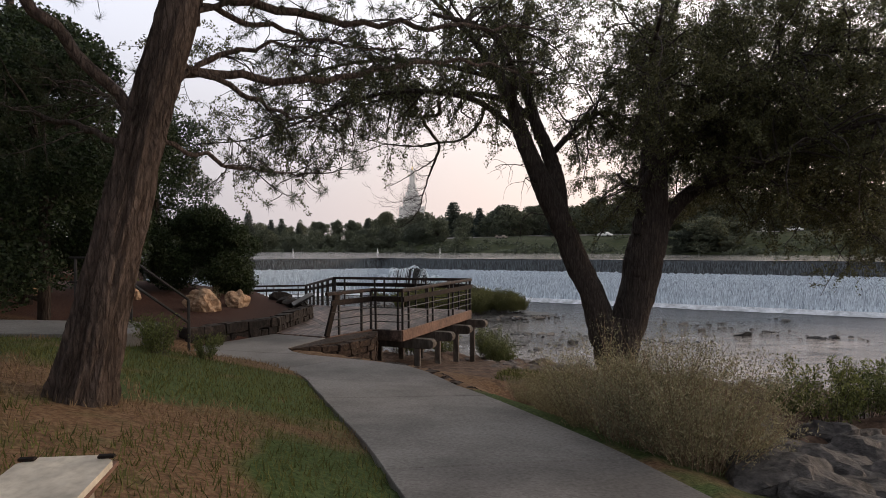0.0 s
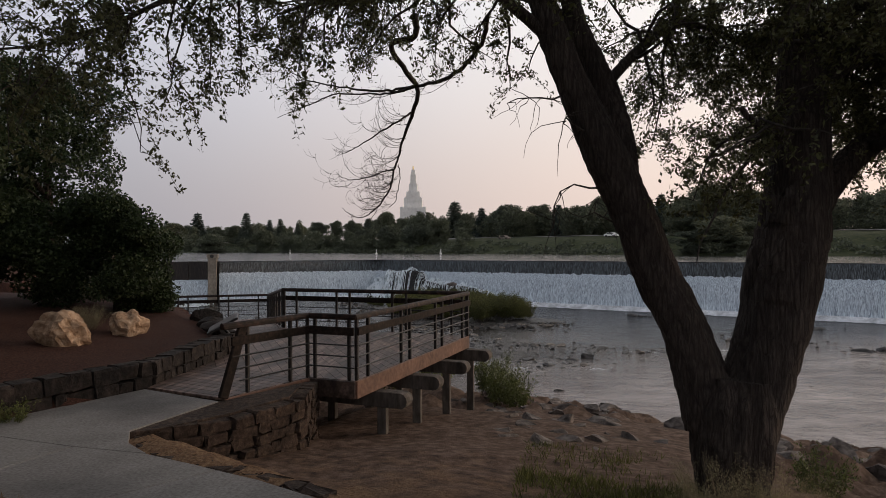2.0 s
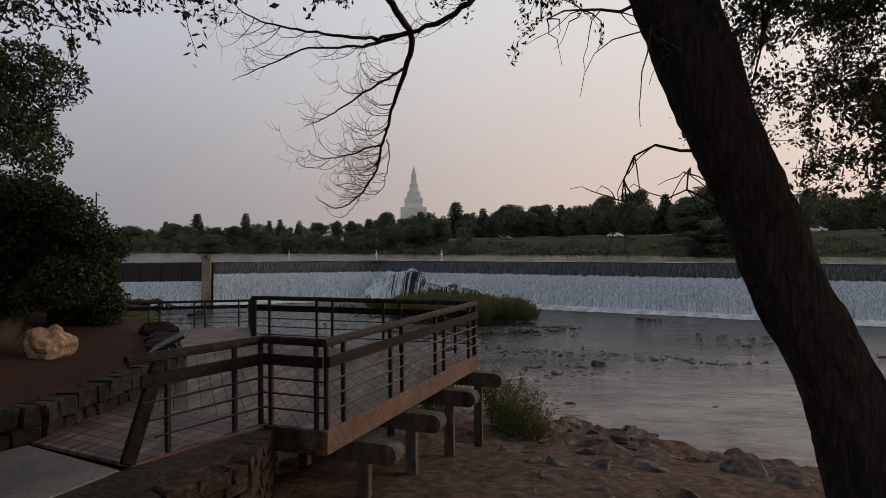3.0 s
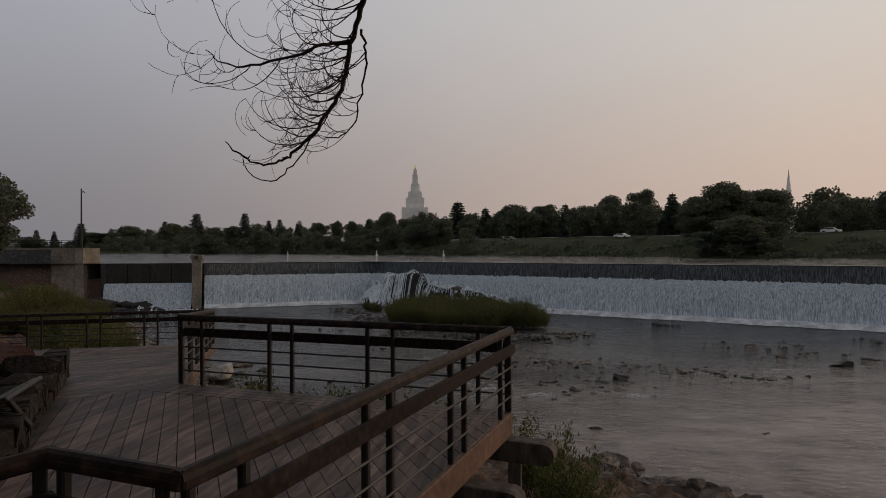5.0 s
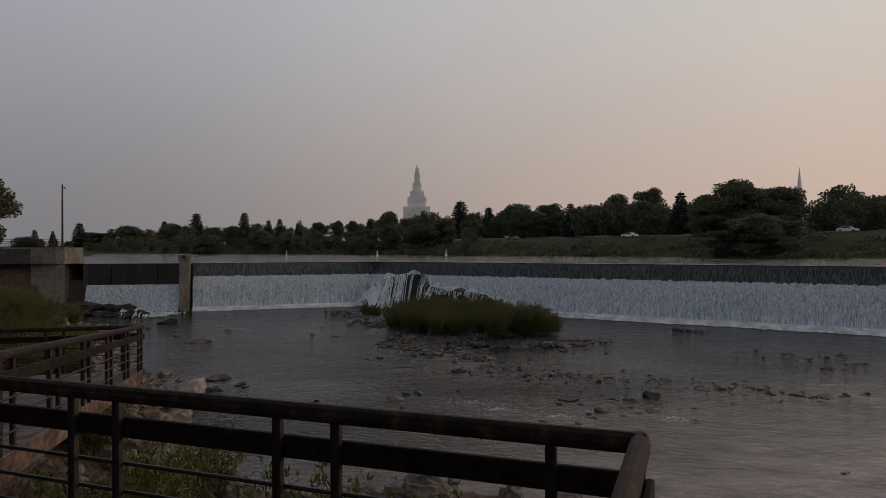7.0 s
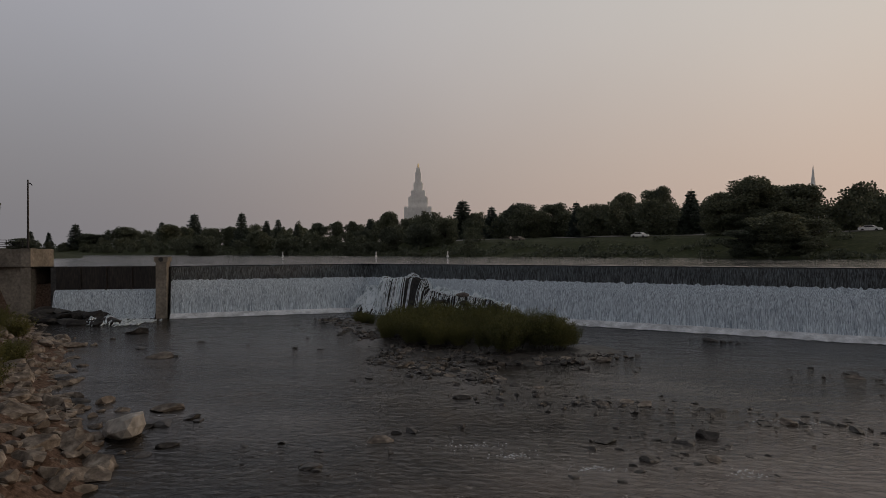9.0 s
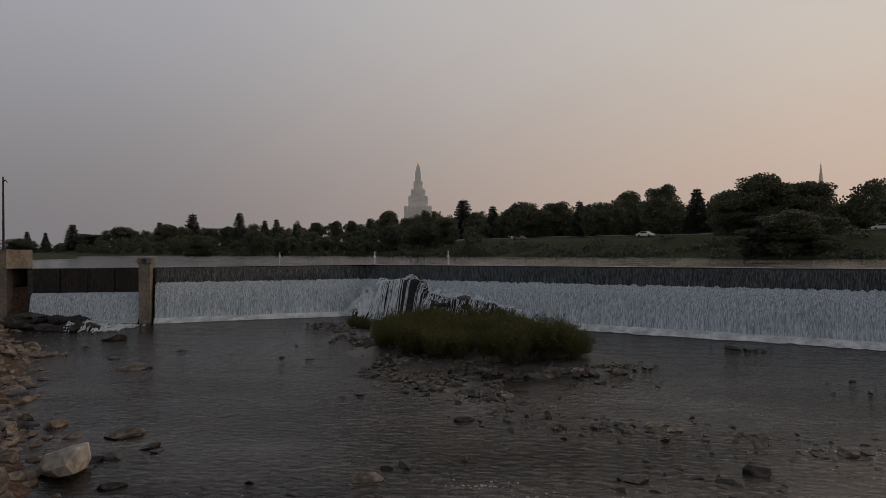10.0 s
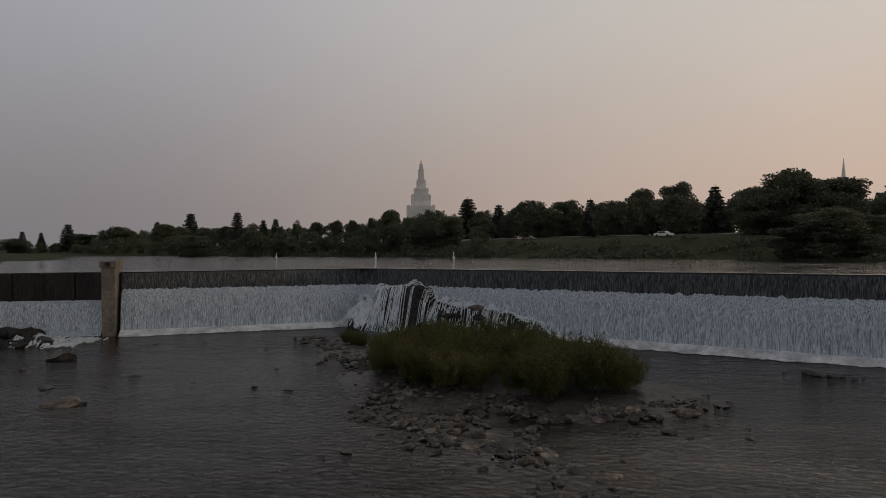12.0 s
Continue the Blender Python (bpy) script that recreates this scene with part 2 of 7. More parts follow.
M_ISLAND = leafy("island_leaf", (0.045, 0.052, 0.016), (0.15, 0.15, 0.05))
M_GRASSB = leafy("grass_blade", (0.055, 0.066, 0.018), (0.135, 0.14, 0.045))
M_CONCRETE = mottled("concrete", (0.17, 0.155, 0.145), (0.235, 0.22, 0.205), (0.30, 0.285, 0.27), 0.85, 30, 0.7, 0.25, 0.006)
M_OLDCONC = mottled("old_concrete", (0.17, 0.148, 0.12), (0.245, 0.213, 0.172), (0.32, 0.28, 0.23), 0.9, 3.0, 0.4, 0.4, 0.03)
M_DARKCONC = mottled("wet_concrete", (0.03, 0.03, 0.03), (0.06, 0.058, 0.055), (0.11, 0.10, 0.095), 0.5, 3.0, 0.5, 0.4, 0.03)
M_WOOD = mottled("deck_board", (0.035, 0.021, 0.016), (0.115, 0.075, 0.058), (0.24, 0.165, 0.13), 0.6, 11, 2.2, 0.6, 0.008, stretch=(1, 0.12, 1), island=0.42, blot=0.42)
M_REDWOOD = mottled("redwood_beam", (0.14, 0.073, 0.05), (0.18, 0.098, 0.068), (0.235, 0.135, 0.097), 0.65, 12, 1.5, 0.3, 0.006)
M_RAIL = mottled("dark_rail_wood", (0.012, 0.009, 0.008), (0.024, 0.017, 0.014), (0.05, 0.034, 0.026), 0.7, 14, 1.2, 0.3, 0.004, spec=0.15)
M_BLACKMETAL = mottled("painted_steel", (0.014, 0.012, 0.011), (0.022, 0.019, 0.018), (0.035, 0.03, 0.028), 0.45, 20, 2.0, 0.1, 0.002)
M_WHITEROCK = mottled("white_rock", (0.28, 0.255, 0.225), (0.48, 0.445, 0.40), (0.64, 0.60, 0.55), 0.85, 3.0, 0.9, 0.9, 0.06)
M_ROCK = mottled("lava_rock", (0.055, 0.046, 0.041), (0.17, 0.142, 0.126), (0.32, 0.275, 0.245), 0.9, 4.5, 0.9, 0.9, 0.06, island=0.3)
M_LAVA = mottled("dark_lava", (0.03, 0.027, 0.026), (0.085, 0.077, 0.074), (0.18, 0.163, 0.152), 0.85, 5.0, 0.9, 0.9, 0.05)
M_WETROCK = mottled("wet_rock", (0.015, 0.014, 0.013), (0.05, 0.046, 0.042), (0.12, 0.11, 0.10), 0.45, 3.5, 0.9, 0.9, 0.06, island=0.35)
M_PALEROCK = mottled("pale_rock", (0.085, 0.07, 0.058), (0.20, 0.168, 0.138), (0.42, 0.37, 0.315), 0.85, 2.5, 0.6, 0.8, 0.06, island=0.3)
M_BOULDER = mottled("sandstone_boulder", (0.28, 0.17, 0.10), (0.46, 0.31, 0.20), (0.60, 0.45, 0.32), 0.85, 4.0, 1.2, 0.8, 0.05)
M_BLACKROCK = mottled("black_rock", (0.010, 0.010, 0.010), (0.03, 0.028, 0.027), (0.08, 0.075, 0.07), 0.65, 3.0, 0.9, 0.9, 0.08, spec=0.25)
M_WALLSTONE = mottled("dark_stone", (0.010, 0.008, 0.007), (0.027, 0.020, 0.017), (0.062, 0.048, 0.04), 0.9, 9, 2.5, 0.9, 0.04, island=0.35)
M_EARTH = mottled("trodden_earth", (0.022, 0.014, 0.010), (0.055, 0.036, 0.026), (0.11, 0.076, 0.056), 0.95, 14, 1.6, 0.9, 0.03)
M_BEARER = mottled("weathered_timber", (0.05, 0.042, 0.036), (0.105, 0.09, 0.077), (0.18, 0.155, 0.135), 0.85, 9, 1.6, 0.4, 0.006, stretch=(1, 1, 0.3))
M_WHITE = mottled("white_stone", (0.78, 0.76, 0.72), (0.86, 0.84, 0.80), (0.90, 0.88, 0.85), 0.6, 0.8, 0.1, 0.1, 0.02, blot=0.92)
M_CREAM = mottled("cream_board", (0.60, 0.53, 0.43), (0.70, 0.63, 0.52), (0.78, 0.71, 0.60), 0.6, 25, 3, 0.15, 0.003)
M_GOLD = mottled("gilded", (0.6, 0.42, 0.15), (0.75, 0.55, 0.2), (0.85, 0.65, 0.3), 0.35, 3, 1, 0.1, 0.01, metal=1.0)
M_CAP = mottled("rail_cap_wood", (0.010, 0.007, 0.006), (0.026, 0.016, 0.013), (0.085, 0.046, 0.034), 0.6, 10, 2.0, 0.3, 0.004, spec=0.2)
M_DRYSTEM = mottled("dry_stem", (0.12, 0.08, 0.05), (0.24, 0.17, 0.11), (0.34, 0.26, 0.18), 0.9, 20, 3)
M_DRYGRASS = leafy("dry_grass", (0.13, 0.085, 0.045), (0.30, 0.21, 0.12))

# ---- levels and lines of the plan ----
POOL, LAKE, DECK = 0.0, 6.47, 6.22
NEAR_SHORE = ([-140, -75, -60, -52, -43, -30, -21, -15, -10, -4, 1, 4, 7, 10.4, 15.5, 20, 40, 90, 200],
              [96, 90, 83, 74, 69, 53, 46.5, 38, 34.5, 36.5, 36, 34, 32.5, 31, 30, 29, 20, 0, -60])
FAR_SHORE = ([-700, -370, -154, -36, 7, 38, 110, 300, 700], [520, 382, 291, 201, 166, 140, 92, -10, -200])
PATH_LEFT = [(5.6, -6), (4.15, -3), (2.13, 1.15), (1.44, 2.57), (0.1, 5.0), (-0.37, 5.85), (-1.05, 7.1), (-1.38, 7.5), (-1.9, 7.86), (-2.69, 7.97), (-3.36, 8.05), (-4.0, 8.58), (-4.72, 9.37), (-4.98, 9.82)]
PATH_RIGHT = [(7.3, -6), (6.1, -3), (4.24, 1.68), (3.78, 2.86), (3.17, 4.14), (2.38, 5.7), (1.65, 6.95), (0.95, 7.98), (0.4, 8.55), (-0.4, 8.9), (-1.2, 9.17), (-2.0, 9.42), (-2.45, 9.72), (-2.75, 10.15), (-2.44, 11.7)]


def path_z(x, y):
    return 6.17 + 0.092 * np.maximum(0, 7.0 - y)


def line_x(line, y):
    p = np.array(sorted(line, key=lambda q: q[1]))
    return np.interp(y, p[:, 1], p[:, 0])


def smooth(a, b, t):
    t = np.clip((t - a) / (b - a), 0, 1)
    return t * t * (3 - 2 * t)


PATH_POLY = PATH_LEFT + [(-4.69, 10.72), (-4.03, 12.45), (-2.3, 11.85)] + PATH_RIGHT[-2::-1]
DECK_POLY = [(-0.9, 13.1), (-1.6, 13.0), (-2.2, 12.2), (-4.0, 12.7), (-4.3, 15.7), (-5.0, 16.9), (-6.3, 18.1), (-12.6, 24.6), (-19.0, 21.6), (-21.6, 24.6), (-10.1, 29.5), (-5.1, 19.9), (0.4, 19.0)]


def inside(poly, x, y):
    r = np.zeros(np.shape(x), bool)
    for (x0, y0), (x1, y1) in zip(poly, poly[1:] + poly[:1]):
        if y0 != y1:
            r ^= ((y0 > y) != (y1 > y)) & (x < (x1 - x0) * (y - y0) / (y1 - y0) + x0)
    return r


def ground_z(x, y):
    x, y = np.asarray(x, float), np.asarray(y, float)
    p = np.c_[x.ravel(), y.ravel()]
    n1, n2 = vnoise(p, 0.8, 3).reshape(x.shape), vnoise(p, 0.16, 2).reshape(x.shape)
    d = np.interp(x, *NEAR_SHORE) - y
    # riverside: slope of rock up from the pool, a shelf, then the lawn and path
    bank = np.interp(d, [-14, -5, 0, 4, 9, 14, 18, 24, 32, 60], [-1.6, -0.9, -0.05, 1.3, 2.6, 3.9, 4.4, 4.75, 5.0, 5.4])
    n3 = np.abs(vnoise(p * np.array([0.8, 1.3]), 1.5, 3)).reshape(x.shape)
    bank = bank + (0.16 * n1 + 0.38 * (n3 - 0.3)) * smooth(-1, 3, d) + 0.25 * n2 * smooth(0, 6, d) * smooth(40, 20, d)
    shelf = np.interp(y, [8, 10, 12, 13.5, 15.5, 17, 19, 22], [5.95, 5.75, 5.45, 5.2, 4.93, 4.7, 4.35, 3.6]) + 0.05 * n1 - 0.05 * np.maximum(0, x - 1.5)
    bank = np.maximum(bank, bank + (shelf - bank) * smooth(-3.0, -2.0, x) * smooth(7.5, 4.5, x) * smooth(7.5, 8.5, y) * smooth(22, 18, y))
    top = path_z(x, y)
    left = line_x(PATH_LEFT[:7], y) - x
    lawn = top + np.clip(0.20 * left, 0, 0.75) * smooth(9.5, 6.5, y) + 0.02 * n1
    bed = 6.32 + 0.10 * np.clip(-4.6 - x, 0, 8)
    lawn = np.where((y > 9.6) & (x < -4.0), bed + 0.03 * n1, lawn)
    right = line_x(PATH_RIGHT[:9], y)
    reach = np.interp(y, [-5, 5, 8, 10], [9.0, 6.5, 2.6, 1.4])
    on_top = np.where(y < 8.65, 1 - np.clip((x - right - 0.3) / reach, 0, 1) ** 0.9, np.where(x < 0.5, smooth(9.65, 9.0, y + 0.46 * x), 0))
    wx0 = np.interp(y, [12, 15.8, 18.1, 20.4], [-4.35, -4.65, -6.4, -8.1])
    west = smooth(0.5, -0.1, x - wx0) * smooth(21.4, 20.2, y)
    far_west = smooth(-14, -20, x) * smooth(14, 20, d)
    z = bank
    flat = np.clip(np.maximum(np.maximum(on_top, west), far_west), 0, 1)
    z = z * (1 - flat) + lawn * flat
    # under the path's slab
    for poly, lim in ((PATH_POLY, path_z(x, y) - 0.07), (DECK_POLY, 5.15 + 0 * x)):
        z = np.where(inside(poly, x, y), np.minimum(z, lim), z)
    # far bank
    s = (y - np.interp(x, *FAR_SHORE)) * 0.76
    far = np.interp(s, [-40, -6, 0, 6, 18, 45, 120, 600, 1500], [3.5, 4.5, 6.3, 7.4, 10.6, 12.2, 13.4, 15, 22]) + 0.25 * n2 * smooth(0, 20, s)
    z = np.where(y > weir_y(x) + 1.5, np.maximum(z * 0 + 4.2, far), z)
    spit = smooth(0, 6, -73 - 0.86 * (y - 95) - x) * smooth(84, 92, y)
    z = z * (1 - spit) + np.maximum(z, 8.1 + 0.2 * n2) * spit
    return z


WEIR = [(-78.0, 84.0), (-49.5, 93.0), (-27.2, 105.0), (31.0, 81.8), (120.0, 45.5), (260.0, -12.0)]


def weir_y(x):
    return np.interp(x, [p[0] for p in WEIR], [p[1] for p in WEIR])


# ---- ground: one sheet to the horizon ----
gx = np.unique(np.concatenate([np.linspace(-900, -120, 24), np.linspace(-120, -30, 60), np.linspace(-30, 22, 175), np.linspace(22, 120, 60), np.linspace(120, 900, 24)]))
gy = np.unique(np.concatenate([np.linspace(-500, -20, 20), np.linspace(-20, 42, 210), np.linspace(42, 110, 70), np.linspace(110, 420, 100), np.linspace(420, 1600, 24)]))
GX, GY = np.meshgrid(gx, gy)
GZ = ground_z(GX, GY)
g = Build().add(np.c_[GX.ravel(), GY.ravel(), GZ.ravel()], grid_faces(len(gx), len(gy)))

M_GROUND, nd, lk, bs = material("earth_and_grass", (0.1, 0.09, 0.05), 0.95, 0, 0.2)
vec = coords(nd, lk)
fine, mid, big = tex(nd, lk, vec, 22, 6), tex(nd, lk, vec, 2.5, 5), tex(nd, lk, vec, 0.45, 3)
dry = ramp(nd, lk, fine, [(0.3, (0.085, 0.048, 0.028)), (0.5, (0.18, 0.108, 0.06)), (0.72, (0.28, 0.19, 0.11))])
green = ramp(nd, lk, fine, [(0.3, (0.03, 0.05, 0.014)), (0.5, (0.065, 0.095, 0.028)), (0.72, (0.11, 0.14, 0.05))])
gpos = nd.new("ShaderNodeNewGeometry")
gsep = nd.new("ShaderNodeSeparateXYZ")
lk.new(gpos.outputs["Position"], gsep.inputs[0])
gy1 = nd.new("ShaderNodeMapRange")
gy1.inputs["From Min"].default_value, gy1.inputs["From Max"].default_value = 1.9, 4.0
gy1.inputs["To Min"].default_value, gy1.inputs["To Max"].default_value = -0.10, 0.16
lk.new(gsep.outputs["Y"], gy1.inputs["Value"])
gy2 = nd.new("ShaderNodeMapRange")
gy2.inputs["From Min"].default_value, gy2.inputs["From Max"].default_value = 6.9, 7.5
gy2.inputs["To Min"].default_value, gy2.inputs["To Max"].default_value = 0.0, -0.45
lk.new(gsep.outputs["Y"], gy2.inputs["Value"])
gxy = nd.new("ShaderNodeMath")
gxy.operation = "MULTIPLY_ADD"
gxy.inputs[1].default_value = 0.46
lk.new(gsep.outputs["Y"], gxy.inputs[0])
lk.new(gsep.outputs["X"], gxy.inputs[2])
gx1 = nd.new("ShaderNodeMapRange")
gx1.inputs["From Min"].default_value, gx1.inputs["From Max"].default_value = 1.2, 1.8
gx1.inputs["To Min"].default_value, gx1.inputs["To Max"].default_value = 0.0, 0.26
lk.new(gxy.outputs[0], gx1.inputs["Value"])
gx2 = nd.new("ShaderNodeMapRange")
gx2.inputs["From Min"].default_value, gx2.inputs["From Max"].default_value = 2.6, 1.6
lk.new(gsep.outputs["Y"], gx2.inputs["Value"])
gx3 = nd.new("ShaderNodeMath")
gx3.operation = "MULTIPLY_ADD"
lk.new(gx1.outputs[0], gx3.inputs[0])
lk.new(gx2.outputs[0], gx3.inputs[1])
lk.new(gy2.outputs[0], gx3.inputs[2])
gy3 = nd.new("ShaderNodeMath")
lk.new(gy1.outputs[0], gy3.inputs[0])
lk.new(gx3.outputs[0], gy3.inputs[1])
gadd = nd.new("ShaderNodeMath")
lk.new(gy3.outputs[0], gadd.inputs[0])
lk.new(big, gadd.inputs[1])
gm = ramp(nd, lk, gadd.outputs[0], [(0.46, (0, 0, 0)), (0.58, (1, 1, 1))])
turf = mixc(nd, lk, gm, dry, green)
fgreen = ramp(nd, lk, tex(nd, lk, vec, 0.9, 6), [(0.3, (0.022, 0.032, 0.012)), (0.55, (0.048, 0.058, 0.022)), (0.75, (0.10, 0.095, 0.045))])
rock = ramp(nd, lk, tex(nd, lk, vec, 5, 7), [(0.3, (0.04, 0.026, 0.019)), (0.5, (0.115, 0.074, 0.053)), (0.7, (0.21, 0.15, 0.118))])
sep = nd.new("ShaderNodeSeparateXYZ")
geo = nd.new("ShaderNodeNewGeometry")
lk.new(geo.outputs["Position"], sep.inputs[0])
ad = nd.new("ShaderNodeMath")
ad.operation = "MULTIPLY_ADD"
ad.inputs[1].default_value = 1.6
lk.new(mid, ad.inputs[0])
lk.new(sep.outputs["Z"], ad.inputs[2])
hgt = nd.new("ShaderNodeMapRange")
hgt.inputs["From Min"].default_value, hgt.inputs["From Max"].default_value = 6.35, 6.85
lk.new(ad.outputs[0], hgt.inputs["Value"])
across = nd.new("ShaderNodeMapRange")
across.inputs["From Min"].default_value, across.inputs["From Max"].default_value = 110.0, 125.0
lk.new(sep.outputs["Y"], across.inputs["Value"])
barkbed = ramp(nd, lk, tex(nd, lk, vec, 30, 6), [(0.3, (0.022, 0.010, 0.007)), (0.5, (0.06, 0.027, 0.019)), (0.7, (0.115, 0.06, 0.042))])
bx = nd.new("ShaderNodeMapRange")
bx.inputs["From Min"].default_value, bx.inputs["From Max"].default_value = -4.0, -4.3
lk.new(sep.outputs["X"], bx.inputs["Value"])
by = nd.new("ShaderNodeMapRange")
by.inputs["From Min"].default_value, by.inputs["From Max"].default_value = 9.6, 10.2
lk.new(sep.outputs["Y"], by.inputs["Value"])
bz = nd.new("ShaderNodeMath")
bz.operation = "MULTIPLY"
lk.new(bx.outputs[0], bz.inputs[0])
lk.new(by.outputs[0], bz.inputs[1])
base = mixc(nd, lk, hgt.outputs[0], rock, mixc(nd, lk, bz.outputs[0], turf, barkbed))
base = mixc(nd, lk, across.outputs[0], base, fgreen)
lk.new(base, bs.inputs["Base Color"])
bump(nd, lk, bs, fine, 0.8, 0.03)
ground = part("ground", g, M_GROUND, None, "", True)
tagged(ground, "dry grass, bare earth and dark rock of the riverside", "ground", kind="structure")

# ---- water ----
def water_material(name, body, rough, waves):
    m, nd, lk, b = material(name, body, rough, 0, 0.5)
    b.inputs["IOR"].default_value = 1.33
    v = coords(nd, lk, (0.55, 1.0, 1))
    a, c, f = tex(nd, lk, v, waves, 4, 0.6, 0.6), tex(nd, lk, v, waves * 0.18, 3), tex(nd, lk, v, 0.09, 2)
    mx = nd.new("ShaderNodeMath")
    mx.operation = "MULTIPLY_ADD"
    mx.inputs[1].default_value = 2.0
    lk.new(c, mx.inputs[0])
    lk.new(a, mx.inputs[2])
    bp = nd.new("ShaderNodeBump")
    bp.inputs["Distance"].default_value = 0.19
    st = nd.new("ShaderNodeMapRange")
    st.inputs["From Min"].default_value, st.inputs["From Max"].default_value = 0.35, 0.65
    st.inputs["To Min"].default_value, st.inputs["To Max"].default_value = 0.4, 1.0
    lk.new(f, st.inputs["Value"])
    lk.new(st.outputs[0], bp.inputs["Strength"])
    lk.new(mx.outputs[0], bp.inputs["Height"])
    lk.new(bp.outputs[0], b.inputs["Normal"])
    return m, nd, lk, b, v


M_POOL, nd, lk, bs, vec = water_material("river_water", (0.05, 0.043, 0.036), 0.13, 3.2)
lk.new(ramp(nd, lk, tex(nd, lk, vec, 0.35, 6), [(0.35, (0.010, 0.0095, 0.009)), (0.58, (0.030, 0.025, 0.020)), (0.72, (0.06, 0.048, 0.038))]), bs.inputs["Base Color"])
vor = nd.new("ShaderNodeTexVoronoi")
vor.inputs["Scale"].default_value = 3.2
lk.new(coords(nd, lk, (1, 1, 1)), vor.inputs["Vector"])
fl = ramp(nd, lk, vor.outputs["Distance"], [(0.07, (1, 1, 1)), (0.12, (0, 0, 0))])
fp = ramp(nd, lk, tex(nd, lk, vec, 0.22, 3), [(0.50, (0, 0, 0)), (0.60, (1, 1, 1))])
fk = mixc(nd, lk, 1.0, fl, fp, "MULTIPLY")
old = bs.inputs["Base Color"].links[0].from_socket
wp = nd.new("ShaderNodeSeparateXYZ")
lk.new(coords(nd, lk), wp.inputs[0])
shal_sheen = nd.new("ShaderNodeMapRange")
shal_sheen.inputs["From Min"].default_value, shal_sheen.inputs["From Max"].default_value = 50.0, 34.0
wsum = nd.new("ShaderNodeMath")
wsum.operation = "MULTIPLY_ADD"
wsum.inputs[1].default_value = -0.75
lk.new(wp.outputs["X"], wsum.inputs[0])
lk.new(wp.outputs["Y"], wsum.inputs[2])
lk.new(wsum.outputs[0], shal_sheen.inputs["Value"])
# Pale shallow bed; its brightness also stands in for sky reflected near the bank.
bed = ramp(nd, lk, tex(nd, lk, vec, 0.5, 7), [(0.3, (0.16, 0.132, 0.12)), (0.5, (0.30, 0.256, 0.235)), (0.7, (0.46, 0.40, 0.37))])
old = mixc(nd, lk, shal_sheen.outputs[0], old, bed)
lk.new(mixc(nd, lk, fk, old, (0.8, 0.8, 0.8)), bs.inputs["Base Color"])
M_LAKE, *_ = water_material("still_water", (0.02, 0.022, 0.022), 0.08, 0.8)
M_LAKE.node_tree.nodes["Bump"].inputs["Distance"].default_value = 0.3

b = Build()
xs = np.linspace(-78, 200, 140)
front = weir_y(xs) + 0.6
rows = 40
V = np.stack([np.stack([xs, np.interp(k / (rows - 1), [0, 1], [0, 1]) * front + (1 - k / (rows - 1)) * (-70.0), np.full_like(xs, POOL)], -1) for k in range(rows)])
b.add(V.reshape(-1, 3), grid_faces(len(xs), rows))
water_low = part("water_pool", b, M_POOL, None, "", True)
tagged(water_low, "shallow brown rippled river below the weir", "water", kind="structure")

xs = np.linspace(-700, 260, 160)
back = np.interp(xs, *FAR_SHORE) + 6
front = np.where(xs < -78, 84 + (-78 - xs) * 0.05, weir_y(xs)) + 0.35
V = np.stack([np.stack([xs, front + (back - front) * k / 29, np.full_like(xs, LAKE)], -1) for k in range(30)])
b = Build().add(V.reshape(-1, 3), grid_faces(len(xs), 30))
water_up = part("water_lake", b, M_LAKE, None, "", True)
tagged(water_up, "smooth grey river above the weir", "water", kind="structure")


# ---- weir ----
def streaky(name, dark, light, lo, hi, rough, scale=2.2, spray=0.3):
    m, nd, lk, b = material(name, dark, rough, 0, 0.5)
    a = tex(nd, lk, coords(nd, lk, (1, 1, 0.04)), scale, 2.5, 0.6, 0.2)
    c = tex(nd, lk, coords(nd, lk, (1, 1, 0.35)), scale * 1.6, 4, 0.7)
    g = tex(nd, lk, coords(nd, lk, (1, 1, 0.10)), scale * 0.2, 3)
    ad = nd.new("ShaderNodeMath")
    ad.operation = "MULTIPLY_ADD"
    ad.inputs[1].default_value = spray
    lk.new(c, ad.inputs[0])
    lk.new(a, ad.inputs[2])
    ad2 = nd.new("ShaderNodeMath")
    ad2.operation = "MULTIPLY_ADD"
    ad2.inputs[1].default_value = 0.3
    lk.new(g, ad2.inputs[0])
    lk.new(ad.outputs[0], ad2.inputs[2])
    off = 0.5 * spray + 0.15
    lk.new(ramp(nd, lk, ad2.outputs[0], [(lo + off, dark), ((lo + hi) / 2 + off, tuple((x + y) / 2 for x, y in zip(dark, light))), (hi + off, light)]), b.inputs["Base Color"])
    bump(nd, lk, b, ad.outputs[0], 0.8, 0.2)
    return m


M_SHEET = streaky("dark_fall", (0.010, 0.013, 0.016), (0.24, 0.29, 0.32), 0.44, 0.72, 0.3, 24.0, 0.1)
M_CURTAIN = streaky("white_fall", (0.22, 0.28, 0.35), (0.84, 0.93, 0.99), 0.30, 0.65, 0.6, 13.0, 0.3)
M_CASCADE = streaky("cascade_water", (0.32, 0.40, 0.44), (0.86, 0.93, 0.97), 0.25, 0.60, 0.5, 2.4, 0.8)
M_FOAM = mottled("foam", (0.72, 0.75, 0.78), (0.90, 0.92, 0.94), (0.97, 0.98, 0.99), 0.7, 6, 0.8, 0.8, 0.1)


